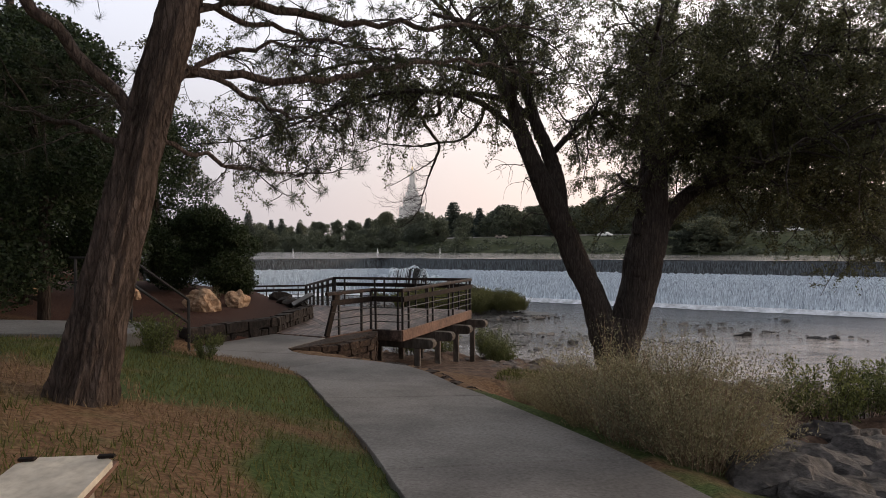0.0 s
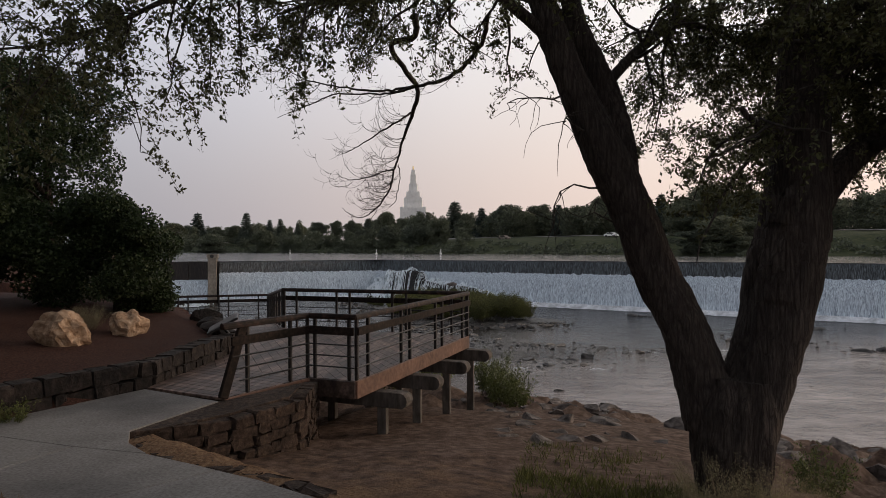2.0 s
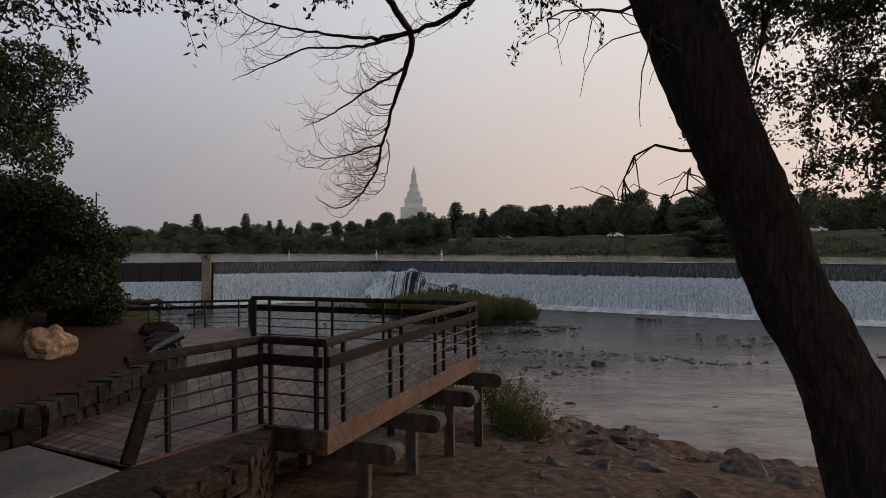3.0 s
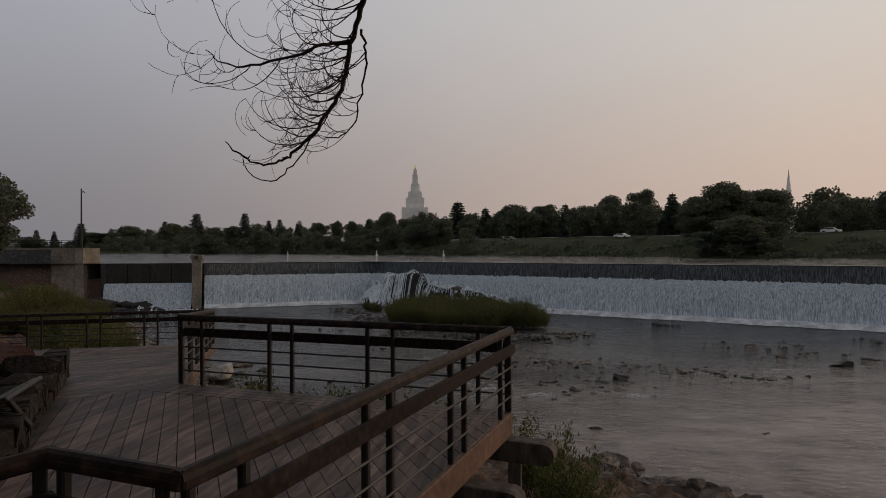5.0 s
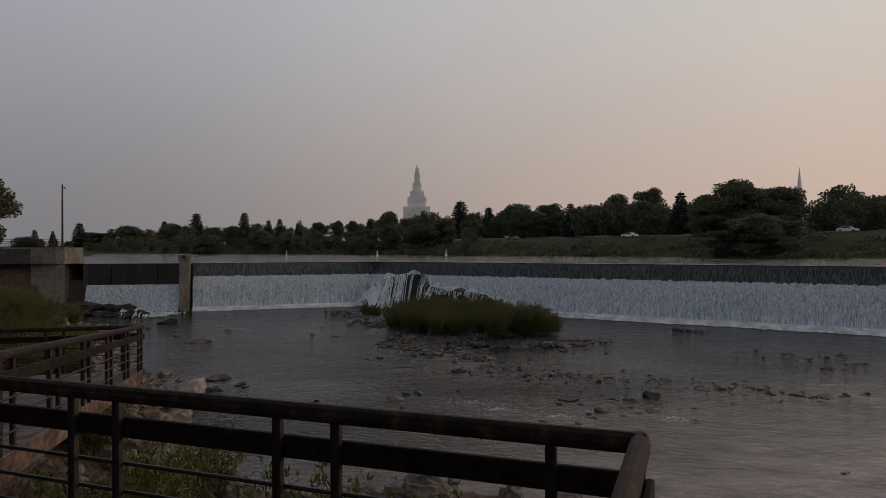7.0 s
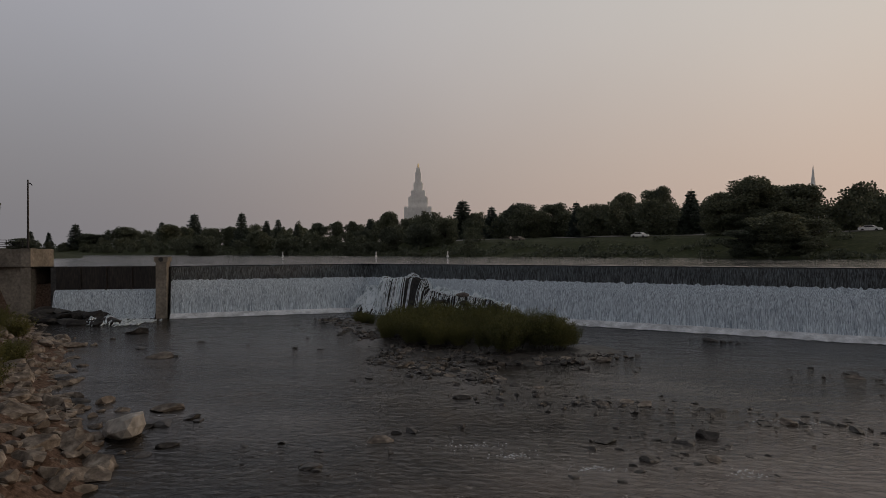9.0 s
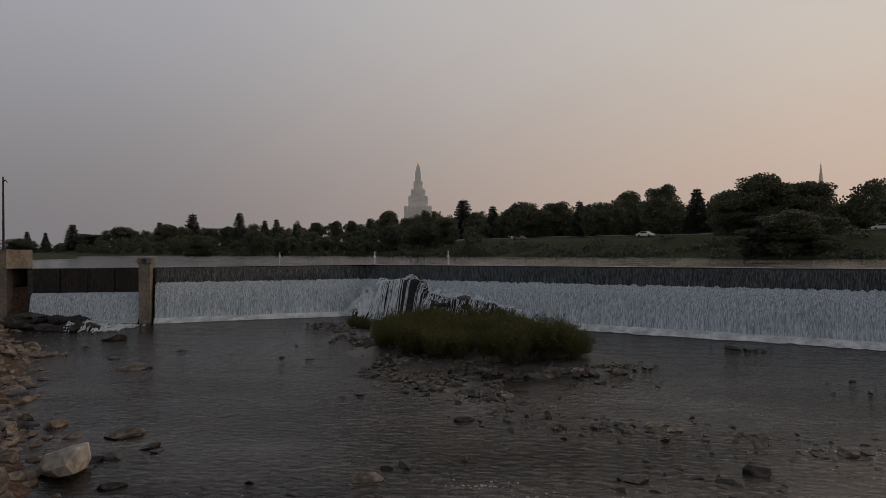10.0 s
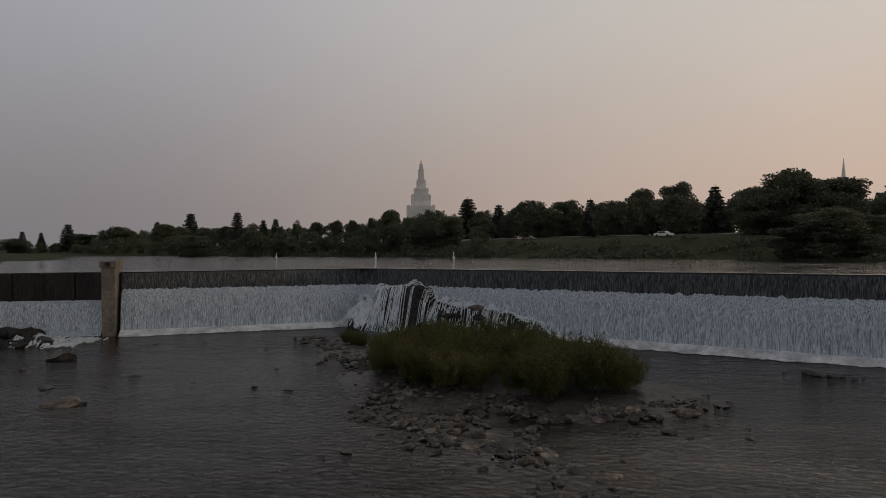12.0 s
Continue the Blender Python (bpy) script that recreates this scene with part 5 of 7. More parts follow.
SIDE = [[(-0.05, 14.6, 11.51, 0.03), (-0.45, 14.6, 11.47, 0.026), (-0.79, 14.2, 11.35, 0.022), (-1.35, 14.0, 11.42, 0.016), (-1.89, 13.9, 11.52, 0.012), (-2.28, 13.9, 11.74, 0.008), (-2.52, 13.9, 12.02, 0.004)],
        [(-0.08, 14.6, 11.5, 0.03), (-0.45, 14.6, 11.41, 0.025), (-0.99, 15.1, 11.52, 0.02), (-1.85, 15.3, 11.61, 0.015), (-2.4, 15.35, 11.48, 0.011), (-2.8, 15.35, 11.34, 0.008), (-3.2, 15.35, 11.2, 0.004)],
        [(-0.02, 14.6, 11.51, 0.03), (0.62, 13.9, 11.42, 0.034), (1.05, 13.6, 11.59, 0.038), (1.36, 13.3, 11.87, 0.04), (1.45, 13.1, 12.17, 0.045)],
        [(-0.17, 14.85, 11.1, 0.022), (-0.45, 14.6, 10.84, 0.018), (-0.93, 14.6, 10.57, 0.013), (-1.33, 14.6, 10.35, 0.008), (-1.63, 14.6, 10.26, 0.004)],
        [(-0.67, 15.3, 10.04, 0.016), (-0.83, 15.2, 10.01, 0.014), (-1.01, 15.1, 9.92, 0.011), (-1.43, 15.1, 9.84, 0.009), (-1.68, 15.1, 9.89, 0.006), (-1.82, 15.1, 9.99, 0.003)],
        [(-0.59, 15.3, 10.14, 0.012), (-0.57, 15.35, 9.98, 0.01), (-0.6, 15.35, 9.71, 0.008), (-0.68, 15.35, 9.39, 0.006), (-0.84, 15.35, 9.3, 0.005), (-1.0, 15.35, 9.32, 0.003)],
        [(-1.0, 15.3, 9.32, 0.007), (-1.17, 15.2, 9.02, 0.006), (-1.33, 15.15, 8.94, 0.005), (-1.47, 15.15, 9.0, 0.004), (-1.53, 15.15, 9.12, 0.0025)]]


def arc_twig(start, heading, turn, length, n=9):
    """A thin twig that bows steadily: heading and turn in degrees, seen along y."""
    p, a, out = np.array(start, float), radians(heading), [np.array(start, float)]
    dy = rs.normal(0, 0.25)
    for k in range(n):
        a += radians(turn) / n + rs.normal(0, 0.07)
        p = p + np.array([np.cos(a), dy + rs.normal(0, 0.1), np.sin(a)]) * length / n
        out.append(p)
    return np.array(out)


lines = [h[30:]]
for e in SIDE:
    c = spline(e, 5, 0.008, rs)
    branch_b.tube(c[:, :3], c[:, 3], 6)
    lines.append(c)
for li, c in enumerate(lines):
    for k in range(34 if li == 0 else 0 if li == len(SIDE) else 11):
        i = rs.randint(2, int(0.62 * len(c)) if li == 0 else len(c) - 2)
        t3 = arc_twig(c[i, :3], rs.uniform(185, 250), -rs.uniform(60, 140), rs.uniform(0.3, 0.8))
        branch_b.tube(t3, np.linspace(min(0.0065, c[i, 3] * 0.5), 0.002, len(t3)), 5, False)
        for j in range(4):
            q = t3[rs.randint(2, len(t3))]
            t4 = arc_twig(q, rs.uniform(110, 250), rs.choice([-1, -1, 1]) * rs.uniform(40, 130), rs.uniform(0.12, 0.4), 6)
            twigs.tube(t4, np.linspace(0.003, 0.0014, len(t4)), 4, False)
for k in range(30):
    i = rs.randint(8, len(h) - 1)
    n3 = rs.normal(size=3)
    branch_b.tube([h[i, :3], h[i, :3] + n3 / np.linalg.norm(n3) * (h[i, 3] + 0.035)], [0.007, 0.002], 4, False)
part("trunk", wood, M_BARK, willow, "", True)
tagged(part("branchwork", branch_b, M_TWIG, willow, "", True), kind="stuff")
tagged(part("twigwork", twigs, M_TWIG, willow), kind="stuff")
part("foliage", Build().quads(leaf_quads(leaf_c, 0.064, rs, 0.5, 0.23)), M_WILLOW, willow, "small dull green leaves")

# pine beside the path
pine = thing("pine_tree", "tall leaning pine with flaky brown bark and tufted needles", "pine tree")
rs = np.random.RandomState(12)
PB = np.array([-0.62, 1.65, 7.25])


def at_pine(u, v, z):
    return tuple(PB + 1.14 * (WR * u + WF * v + np.array([0, 0, z])))


pw, pt, tuft = Build(), Build(), []
c = spline([(*at_pine(u, v, z), r) for u, v, z, r in ((-0.20, 0, -0.25, 0.40), (-0.13, 0, 0.1, 0.30), (-0.01, 0, 0.6, 0.245), (0.16, 0, 1.3, 0.22), (0.36, 0, 2.1, 0.195), (0.62, 0, 3.0, 0.18), (0.8, 0, 4.0, 0.16), (0.95, 0, 6.0, 0.12), (1.0, 0, 8.5, 0.06))], 16, 0.0, rs)
pw.tube(c[:, :3], c[:, 3] * 0.85, 64, True, 0.0, 0.2)
PBR = [
    [(0.48, 0.0, 2.42, 0.045), (0.9, 0.5, 2.5, 0.04), (1.5, 1.0, 2.62, 0.035), (2.3, 1.6, 2.95, 0.028), (3.1, 2.4, 3.15, 0.02), (3.9, 3.2, 3.2, 0.01)],
    [(0.66, 0.0, 3.05, 0.045), (1.2, 0.5, 3.05, 0.04), (2.0, 1.0, 3.1, 0.03), (2.9, 1.6, 3.3, 0.022), (3.8, 2.0, 3.4, 0.01)],
    [(0.32, -0.05, 2.05, 0.05), (-0.1, -0.3, 2.55, 0.05), (-0.5, -0.5, 3.1, 0.045), (-0.8, -0.6, 3.8, 0.03), (-1.3, -0.8, 4.3, 0.012)],
    [(0.25, 0.05, 1.75, 0.035), (-0.2, 0.3, 2.0, 0.03), (-0.8, 0.5, 2.2, 0.025), (-1.5, 0.6, 2.35, 0.012)],
    [(0.45, 0.0, 2.3, 0.03), (0.8, 0.25, 2.6, 0.025), (1.2, 0.5, 2.75, 0.015), (1.5, 0.6, 2.7, 0.008)],
    [(0.5, 0.0, 2.5, 0.03), (0.9, 0.4, 2.35, 0.025), (1.3, 0.7, 2.2, 0.015), (1.7, 0.9, 2.25, 0.008)],
    [(0.55, 0.0, 2.7, 0.03), (0.95, 0.1, 3.0, 0.025), (1.35, 0.2, 3.2, 0.015), (1.8, 0.3, 3.25, 0.008)],
    [(0.35, 0.0, 1.9, 0.025), (0.7, 0.5, 1.8, 0.02), (1.1, 0.9, 1.75, 0.012), (1.5, 1.1, 1.8, 0.006)],
    [(0.62, 0.0, 2.9, 0.03), (1.1, 0.6, 2.95, 0.025), (1.7, 1.0, 2.9, 0.015), (2.2, 1.2, 2.95, 0.008)],
    [(0.3, 0.0, 1.8, 0.03), (-0.2, 0.6, 2.3, 0.025), (-0.7, 1.0, 2.6, 0.015), (-1.2, 1.3, 2.7, 0.008)],
    [(0.75, 0.0, 3.6, 0.05), (1.5, 0.6, 3.9, 0.035), (2.4, 1.2, 4.1, 0.02), (3.2, 1.6, 4.1, 0.01)],
    [(0.78, 0.0, 3.8, 0.05), (0.2, 0.8, 4.1, 0.035), (-0.6, 1.6, 4.2, 0.02), (-1.4, 2.2, 4.1, 0.01)],
    [(0.8, 0.0, 4.3, 0.05), (1.3, 1.2, 4.5, 0.035), (1.8, 2.4, 4.6, 0.02), (2.2, 3.6, 4.5, 0.01)],
]
# Upper whorls, never in view, added to throw shade on lawn and path.
for k in range(34):
    h, a, L = 4.0 + 4.3 * k / 34, 2.4 * k + rs.uniform(-0.4, 0.4), rs.uniform(2.0, 3.6) * (1.15 - 0.6 * k / 34)
    u0 = 0.8 + 0.05 * (h - 4)
    PBR.append([(u0 + L * f * math.cos(a), L * f * math.sin(a), h + 0.35 * f - 0.25 * f * f, 0.05 - 0.04 * f) for f in (0, 0.3, 0.6, 1.0)])
for rows in PBR:
    b2 = spline([(*at_pine(u, v, z), r) for u, v, z, r in rows], 6, 0.02, rs)
    pw.tube(b2[:, :3], b2[:, 3], 7)
    for k in range(13):
        i = rs.randint(len(b2) // 3, len(b2))
        d = rs.normal(size=3) * np.array([1, 1, 0.5]) + np.array([0.3, 0.3, 0.1])
        t3 = sprig(rs, b2[i, :3], d, rs.uniform(0.25, 0.8), rs.uniform(-0.5, 0.6), 5, 0.5)
        pt.tube(t3, np.linspace(0.008, 0.003, len(t3)), 4, False)
        tuft.append(t3[-1])
        for j in range(2):
            t4 = sprig(rs, t3[rs.randint(2, 5)], rs.normal(size=3), rs.uniform(0.12, 0.35), 0.2, 4, 0.4)
            pt.tube(t4, np.linspace(0.005, 0.003, len(t4)), 3, False)
            tuft.append(t4[-1])
tuft = np.array(tuft)
nn = 55
dirs = rs.normal(size=(len(tuft), nn, 3))
dirs /= np.linalg.norm(dirs, axis=2)[..., None]
tip = (tuft[:, None] + dirs * rs.uniform(0.07, 0.13, (len(tuft), nn, 1))).reshape(-1, 3)
root = (tuft[:, None] + dirs * 0.01 + rs.normal(0, 0.02, (len(tuft), 1, 3))).reshape(-1, 3)
sd3 = np.cross(tip - root, rs.normal(size=tip.shape))
sd3 *= 0.0022 / np.linalg.norm(sd3, axis=1)[:, None]
part("trunk", pw, M_PINEBARK, pine, "", True)
tagged(part("twigwork", pt, M_TWIG, pine), kind="stuff")
part("foliage", Build().tris(np.stack([root - sd3, root + sd3, tip], 1)), M_NEEDLE, pine, "tufts of dark green needles")

# dark trees and bushes behind the bark bed
def leafy_tree(name, label, cat, x, y, height, blobs, n, leaf, mat, seed, trunk_r=0.12, branches=8, group=""):
    rs = np.random.RandomState(seed)
    z = float(ground_z(x, y))
    ob = thing(name, label, cat, group, Matrix.Translation((x, y, z - 0.05)))
    t = Build().tube([(0, 0, -0.1), (0.05, 0, height * 0.3), (0, 0.05, height * 0.6), (0.03, 0, height * 0.9)], [trunk_r, trunk_r * 0.8, trunk_r * 0.5, 0.01], 8, True, 0.05)
    B = np.array(blobs)
    for k in range(branches):
        q = B[k % len(B), :3]
        s0 = np.array([0, 0, min(q[2] * 0.7, height * 0.8)])
        t.tube(sprig(rs, s0, q - s0, np.linalg.norm(q - s0) * 1.15, 0.2, 5, 0.3), np.linspace(trunk_r * 0.4, 0.008, 6), 5, False)
    part("trunk", t, M_BARK, ob, "", True)
    part("crown", Build().quads(leaf_quads(crown_points(n, blobs, rs, 0.7), leaf, rs, 0.2, 0.35)), mat, ob)
    return ob


def blob_list(seed, n, rx, ry, z0, z1, s, taper=0.3):
    rs = np.random.RandomState(seed)
    out = []
    for k in range(n):
        h = rs.uniform(0, 1)
        a, r = rs.uniform(0, 6.28), np.sqrt(rs.uniform(0, 1)) * (1 - taper * h)
        q = s * rs.uniform(0.7, 1.25)
        out.append((rx * r * np.cos(a), ry * r * np.sin(a), z0 + (z1 - z0) * h, q, q, q * 0.8))
    return out


leafy_tree("evergreen_bush", "dense dark evergreen bush beside the bark bed", "bush", -9.2, 18.2, 3.6, blob_list(1, 40, 2.1, 1.7, 0.4, 2.9, 0.62, 0.5), 42000, 0.085, M_DARKLEAF, 41)
leafy_tree("evergreen_bush", "low dark evergreen bush at the end of the bark bed", "bush", -8.6, 18.7, 1.6, blob_list(8, 16, 0.5, 0.5, 0.2, 1.3, 0.42, 0.3), 12000, 0.07, M_DARKLEAF, 49)
leafy_tree("evergreen_bush", "dense dark evergreen bush beside the bark bed", "bush", -12.0, 16.8, 3.4, blob_list(2, 30, 2.0, 1.6, 0.3, 2.8, 0.65, 0.4), 26000, 0.09, M_DARKLEAF, 42)
leafy_tree("dark_tree", "large dark leafy tree behind the bark bed", "tree", -12.6, 19.5, 7.4, blob_list(3, 40, 2.4, 2.2, 1.4, 6.6, 0.9, 0.3), 46000, 0.10, M_DARKLEAF, 43, 0.2)
leafy_tree("dark_tree", "large dark leafy tree behind the bark bed", "tree", -14.5, 15.0, 9.5, blob_list(4, 42, 2.8, 2.6, 1.0, 8.8, 1.0, 0.35), 46000, 0.11, M_DARKLEAF, 44, 0.22)
leafy_tree("dark_tree", "large dark leafy tree behind the bark bed", "tree", -11.0, 11.6, 8.4, blob_list(5, 44, 2.2, 2.1, 1.3, 7.6, 0.85, 0.35), 52000, 0.10, M_DARKLEAF, 45, 0.18)
leafy_tree("dark_tree", "large dark leafy tree behind the bark bed", "tree", -14.5, 9.0, 7.0, blob_list(6, 38, 2.8, 2.8, 0.8, 6.2, 1.0, 0.35), 40000, 0.12, M_DARKLEAF, 46, 0.2)
leafy_tree("dark_tree", "large dark leafy tree behind the bark bed", "tree", -8.4, 9.4, 7.6, blob_list(9, 36, 1.7, 1.7, 1.6, 6.8, 0.8, 0.3), 40000, 0.09, M_DARKLEAF, 48, 0.16)
leafy_tree("ash_tree", "leafy ash with open branches above the bark bed", "tree", -10.2, 14.0, 6.6, blob_list(7, 30, 1.6, 1.6, 2.0, 6.0, 0.5, 0.2), 24000, 0.085, M_DARKLEAF, 47, 0.1, 18)
# Added trees, out of view, that darken the left of the path and lawn.
for k, (x, y, h) in enumerate(((-10.2, 5.2, 9.5), (-9.4, 1.4, 10.0), (-7.6, -2.6, 10.0), (-4.4, -7.6, 10.0), (1.6, -9.6, 10.0))):
    leafy_tree("dark_tree", "large dark leafy park tree beside the lawn", "tree", x, y, h, blob_list(50 + k, 34, 2.7, 2.7, 2.2, h - 0.8, 1.0, 0.3), 9000, 0.22, M_DARKLEAF, 50 + k, 0.2)
upole = thing("utility_pole", "tall weathered wooden utility pole", "pole")
part("pole", Build().tube([(-15.7, 15.9, 6.5), (-15.7, 15.9, 19.0)], [0.17, 0.12], 10), M_BARK, upole, "", True)

# ---- planter wall, sign, boulders, handrail ----
def stone_wall(name, label, line, z_top, drop, seed, cat="wall", depth=0.34, course=0.2, mat=M_WALLSTONE):
    rs = np.random.RandomState(seed)
    ob = thing(name, label, cat)
    p = np.array(line, float)
    seg = np.linalg.norm(np.diff(p, axis=0), axis=1)
    cum = np.r_[0, np.cumsum(seg)]
    rows = max(1, int(round(drop / course)))
    for r in range(rows):
        s = -rs.uniform(0, 0.15)
        while s < cum[-1]:
            L = rs.uniform(0.16, 0.42)
            a, c = max(0, s), min(cum[-1], s + L)
            s += L
            if c - a < 0.06:
                continue
            q0, q1 = (np.array([np.interp(v, cum, p[:, 0]), np.interp(v, cum, p[:, 1])]) for v in (a + 0.008, c - 0.008))
            zc = z_top - (r + 0.5) * drop / rows + rs.uniform(-0.015, 0.015)
            b = Build().beam((*q0, zc), (*q1, zc), depth + rs.uniform(-0.05, 0.05), drop / rows - 0.014)
            for v in b.v:
                v += rs.normal(0, 0.014, v.shape)
            part("stone", b, mat, ob)
    return ob


stone_wall("planter_wall", "low dark stone wall edging the bark bed", [(-5.25, 10.0), (-4.9, 10.75), (-4.22, 12.45), (-4.55, 15.8), (-6.3, 18.15), (-7.9, 20.3)], 6.62, 0.5, 61)
stone_wall("edging_stones", "low dark stone edging along the footpath", [(3.0, 4.9), (2.5, 5.85), (1.78, 7.1), (1.08, 8.12), (0.5, 8.72), (-0.34, 9.08), (-1.15, 9.34), (-1.95, 9.6), (-2.32, 9.85), (-2.6, 10.2)], 6.16, 0.34, 62, "edging", 0.2, 0.17, M_EARTH)
# Far stretch below the deck is added to block light into the gap.
stone_wall("retaining_wall", "dark stone retaining wall under the deck's entrance", [(-2.62, 10.45), (-1.9, 11.2), (-1.5, 12.2), (-1.75, 13.4), (-2.9, 14.6), (-3.7, 17.6)], 6.17, 1.3, 63, "wall", 0.4, 0.16, M_EARTH)
footing = slab("entrance_footing", ccw([(-2.76, 10.12), (-2.46, 11.75), (-1.72, 13.2), (-1.55, 12.2), (-1.93, 11.2), (-2.5, 10.3)]), flat(6.19), 1.5, M_EARTH, None)
tagged(footing, "trodden brown earth bank beside the deck's entrance", "earth bank", kind="structure")
sign = thing("information_sign", "slanting dark information panel on the end of the stone wall", "sign")
sm = Matrix.Translation((-4.78, 16.1, 6.62)) @ Matrix.Rotation(radians(-62), 4, "Z") @ Matrix.Rotation(radians(28), 4, "X")
part("panel", Build().box(-0.55, -0.36, 0.16, 0.55, 0.36, 0.21, sm), M_BLACKMETAL, sign)
part("face", Build().box(-0.5, -0.31, 0.212, 0.5, 0.31, 0.222, sm), M_CONCRETE, sign, "grey printed face")
for x in (-0.4, 0.4):
    part("leg", Build().beam(sm @ Vector((x, 0, 0.16)), sm @ Vector((x, 0.05, -0.25)), 0.06, 0.06, (1, 0, 0.2)), M_BLACKMETAL, sign)
random.seed(3)
for x, y, s, k in ((-7.01, 15.76, 0.46, 0), (-7.21, 14.0, 0.52, 3), (-10.1, 14.6, 0.45, 5), (-12.6, 13.4, 0.55, 2)):
    crag(x, y, float(ground_z(x, y)) + 0.2, s * 1.02, k + 20, M_BOULDER, "craggy tan sandstone boulder on the bark bed", "boulders on the bark bed", 0.9)
for x, y, s, k in ((-6.15, 17.75, 0.42, 1), (-5.75, 17.2, 0.34, 4), (-6.7, 18.5, 0.4, 6)):
    rock(x, y, 6.6, s, k, M_WALLSTONE, "dark rough block of stone on the planter wall", "rock", "stones on the planter wall", None, "rock", 0.9)
hr = thing("handrail", "dark steel stair handrail on thin posts", "handrail")
for dz in (0, -0.45):
    part("rail", Build().tube([(-3.84, 8.0, 7.47 + dz), (-4.5, 7.2, 8.29 + dz), (-5.6, 7.0, 8.32 + dz)], 0.028, 6), M_BLACKMETAL, hr)
for x, y, z in ((-3.84, 8.0, 7.47), (-4.5, 7.2, 8.29), (-5.5, 7.02, 8.32)):
    part("post", Build().tube([(x, y, z - 1.35), (x, y, z)], 0.028, 6), M_BLACKMETAL, hr)
walkway = slab("walkway", ccw([(-3.5, 5.7), (-3.9, 7.3), (-13, 7.2), (-13, 5.1)]), flat(7.12), 0.55, M_CONCRETE, None)
tagged(walkway, "raised pale concrete walkway beside the lawn", "walkway", kind="structure")
board = thing("lawn_board", "cream rectangular board with a worn brown edge on the lawn", "board")
bm4 = Matrix.Translation((1.17, -1.09, 7.48)) @ Matrix.Rotation(radians(16), 4, "Z") @ Matrix.Rotation(radians(6), 4, "X")
bp = [(-0.2, -0.75), (0.2, -0.75), (0.2, 0.46), (0.13, 0.52), (-0.13, 0.52), (-0.2, 0.46)]
part("top", Build().add([bm4 @ Vector((x, y, 0.0)) for x, y in bp] + [bm4 @ Vector((x, y, 0.03)) for x, y in bp], [(5, 4, 3, 2, 1, 0), (6, 7, 8, 9, 10, 11)] + [(i, (i + 1) % 6, 6 + (i + 1) % 6, 6 + i) for i in range(6)]), M_CREAM, board)
for x in (-0.165, 0.165):
    part("bracket", Build().box(x - 0.035, 0.475, 0.031, x + 0.035, 0.5, 0.045, bm4), M_RAIL, board, "dark corner bracket")
part("rim", Build().box(-0.2, -0.76, -0.025, 0.2, 0.53, -0.003, bm4), M_REDWOOD, board, "worn brown edge")
part("base", Build().box(-0.15, -0.6, -0.3, 0.15, 0.4, -0.028, bm4), M_OLDCONC, board, "low concrete base")

# ---- scrub ----
def shrub_proto(seed, radius, height, stems, leaves, leaf, lean, stemmat, leafmat, width=0.006):
    rs = np.random.RandomState(seed)
    st, pts = Build(), []
    for k in range(stems):
        a, r = rs.uniform(0, 6.28), radius * 0.35 * np.sqrt(rs.uniform(0, 1))
        base = np.array([r * np.cos(a), r * np.sin(a), -0.05])
        d = np.array([np.cos(a) * lean * rs.uniform(0.1, 1), np.sin(a) * lean * rs.uniform(0.1, 1), 1.0])
        p = sprig(rs, base, d, height * rs.uniform(0.65, 1.1), rs.uniform(-0.1, 0.5), 6, 0.2)
        st.tube(p, np.linspace(width, width * 0.3, len(p)), 3, False)
        m = leaves // stems
        f = rs.uniform(0.25, 1, m) * (len(p) - 1)
        i = np.floor(f).astype(int).clip(0, len(p) - 2)
        q = p[i] + (p[i + 1] - p[i]) * (f - i)[:, None]
        pts.append(q + rs.normal(0, 0.05 * height * 0.8, (m, 3)) * np.array([1, 1, 0.6]))
    lf = Build().quads(leaf_quads(np.concatenate(pts), leaf, rs, -0.9, 0.16))
    return st.mesh("stems", stemmat), lf.mesh("leaves", leafmat)


SAGE = [shrub_proto(70 + k, 0.9, 1.4, 90, 12500, 0.034, 0.75, M_DRYSTEM, M_SAGE) for k in range(3)]
GREEN = [shrub_proto(80 + k, 0.8, 1.25, 40, 2400, 0.09, 0.55, M_TWIG, M_SHRUB) for k in range(2)]
ISLE = [shrub_proto(90 + k, 1.3, 2.3, 70, 7600, 0.13, 0.5, M_TWIG, M_ISLAND) for k in range(3)]


def shrub(proto, name, label, cat, x, y, scale, group, z=None, tall=1.0):
    z = float(ground_z(x, y)) if z is None else z
    ob = thing(name, label, cat, group, Matrix.LocRotScale((x, y, z - 0.03), Euler((0, 0, random.uniform(0, 6.28))), (scale, scale, scale * tall)))
    tagged(part("stalk_tuft", proto[0], None, ob), kind="stuff")
    part("foliage", proto[1], None, ob)
    return ob


random.seed(8)
for k, (x, y, s) in enumerate([(4.5, 2.95, 0.86), (4.05, 3.65, 0.98), (4.65, 3.6, 0.98), (3.75, 4.4, 0.86), (4.35, 4.4, 0.9), (3.45, 5.0, 0.7), (3.1, 5.8, 0.5), (5.05, 4.1, 0.6), (5.5, 4.7, 0.42), (2.75, 6.5, 0.36), (4.9, 5.2, 0.5), (4.1, 10.0, 0.5), (4.75, 9.9, 0.46)]):
    shrub(SAGE[k % 3], "sagebrush", "pale dry sagebrush at the edge of the footpath", "shrub", x, y, s, "sagebrush beside the path")
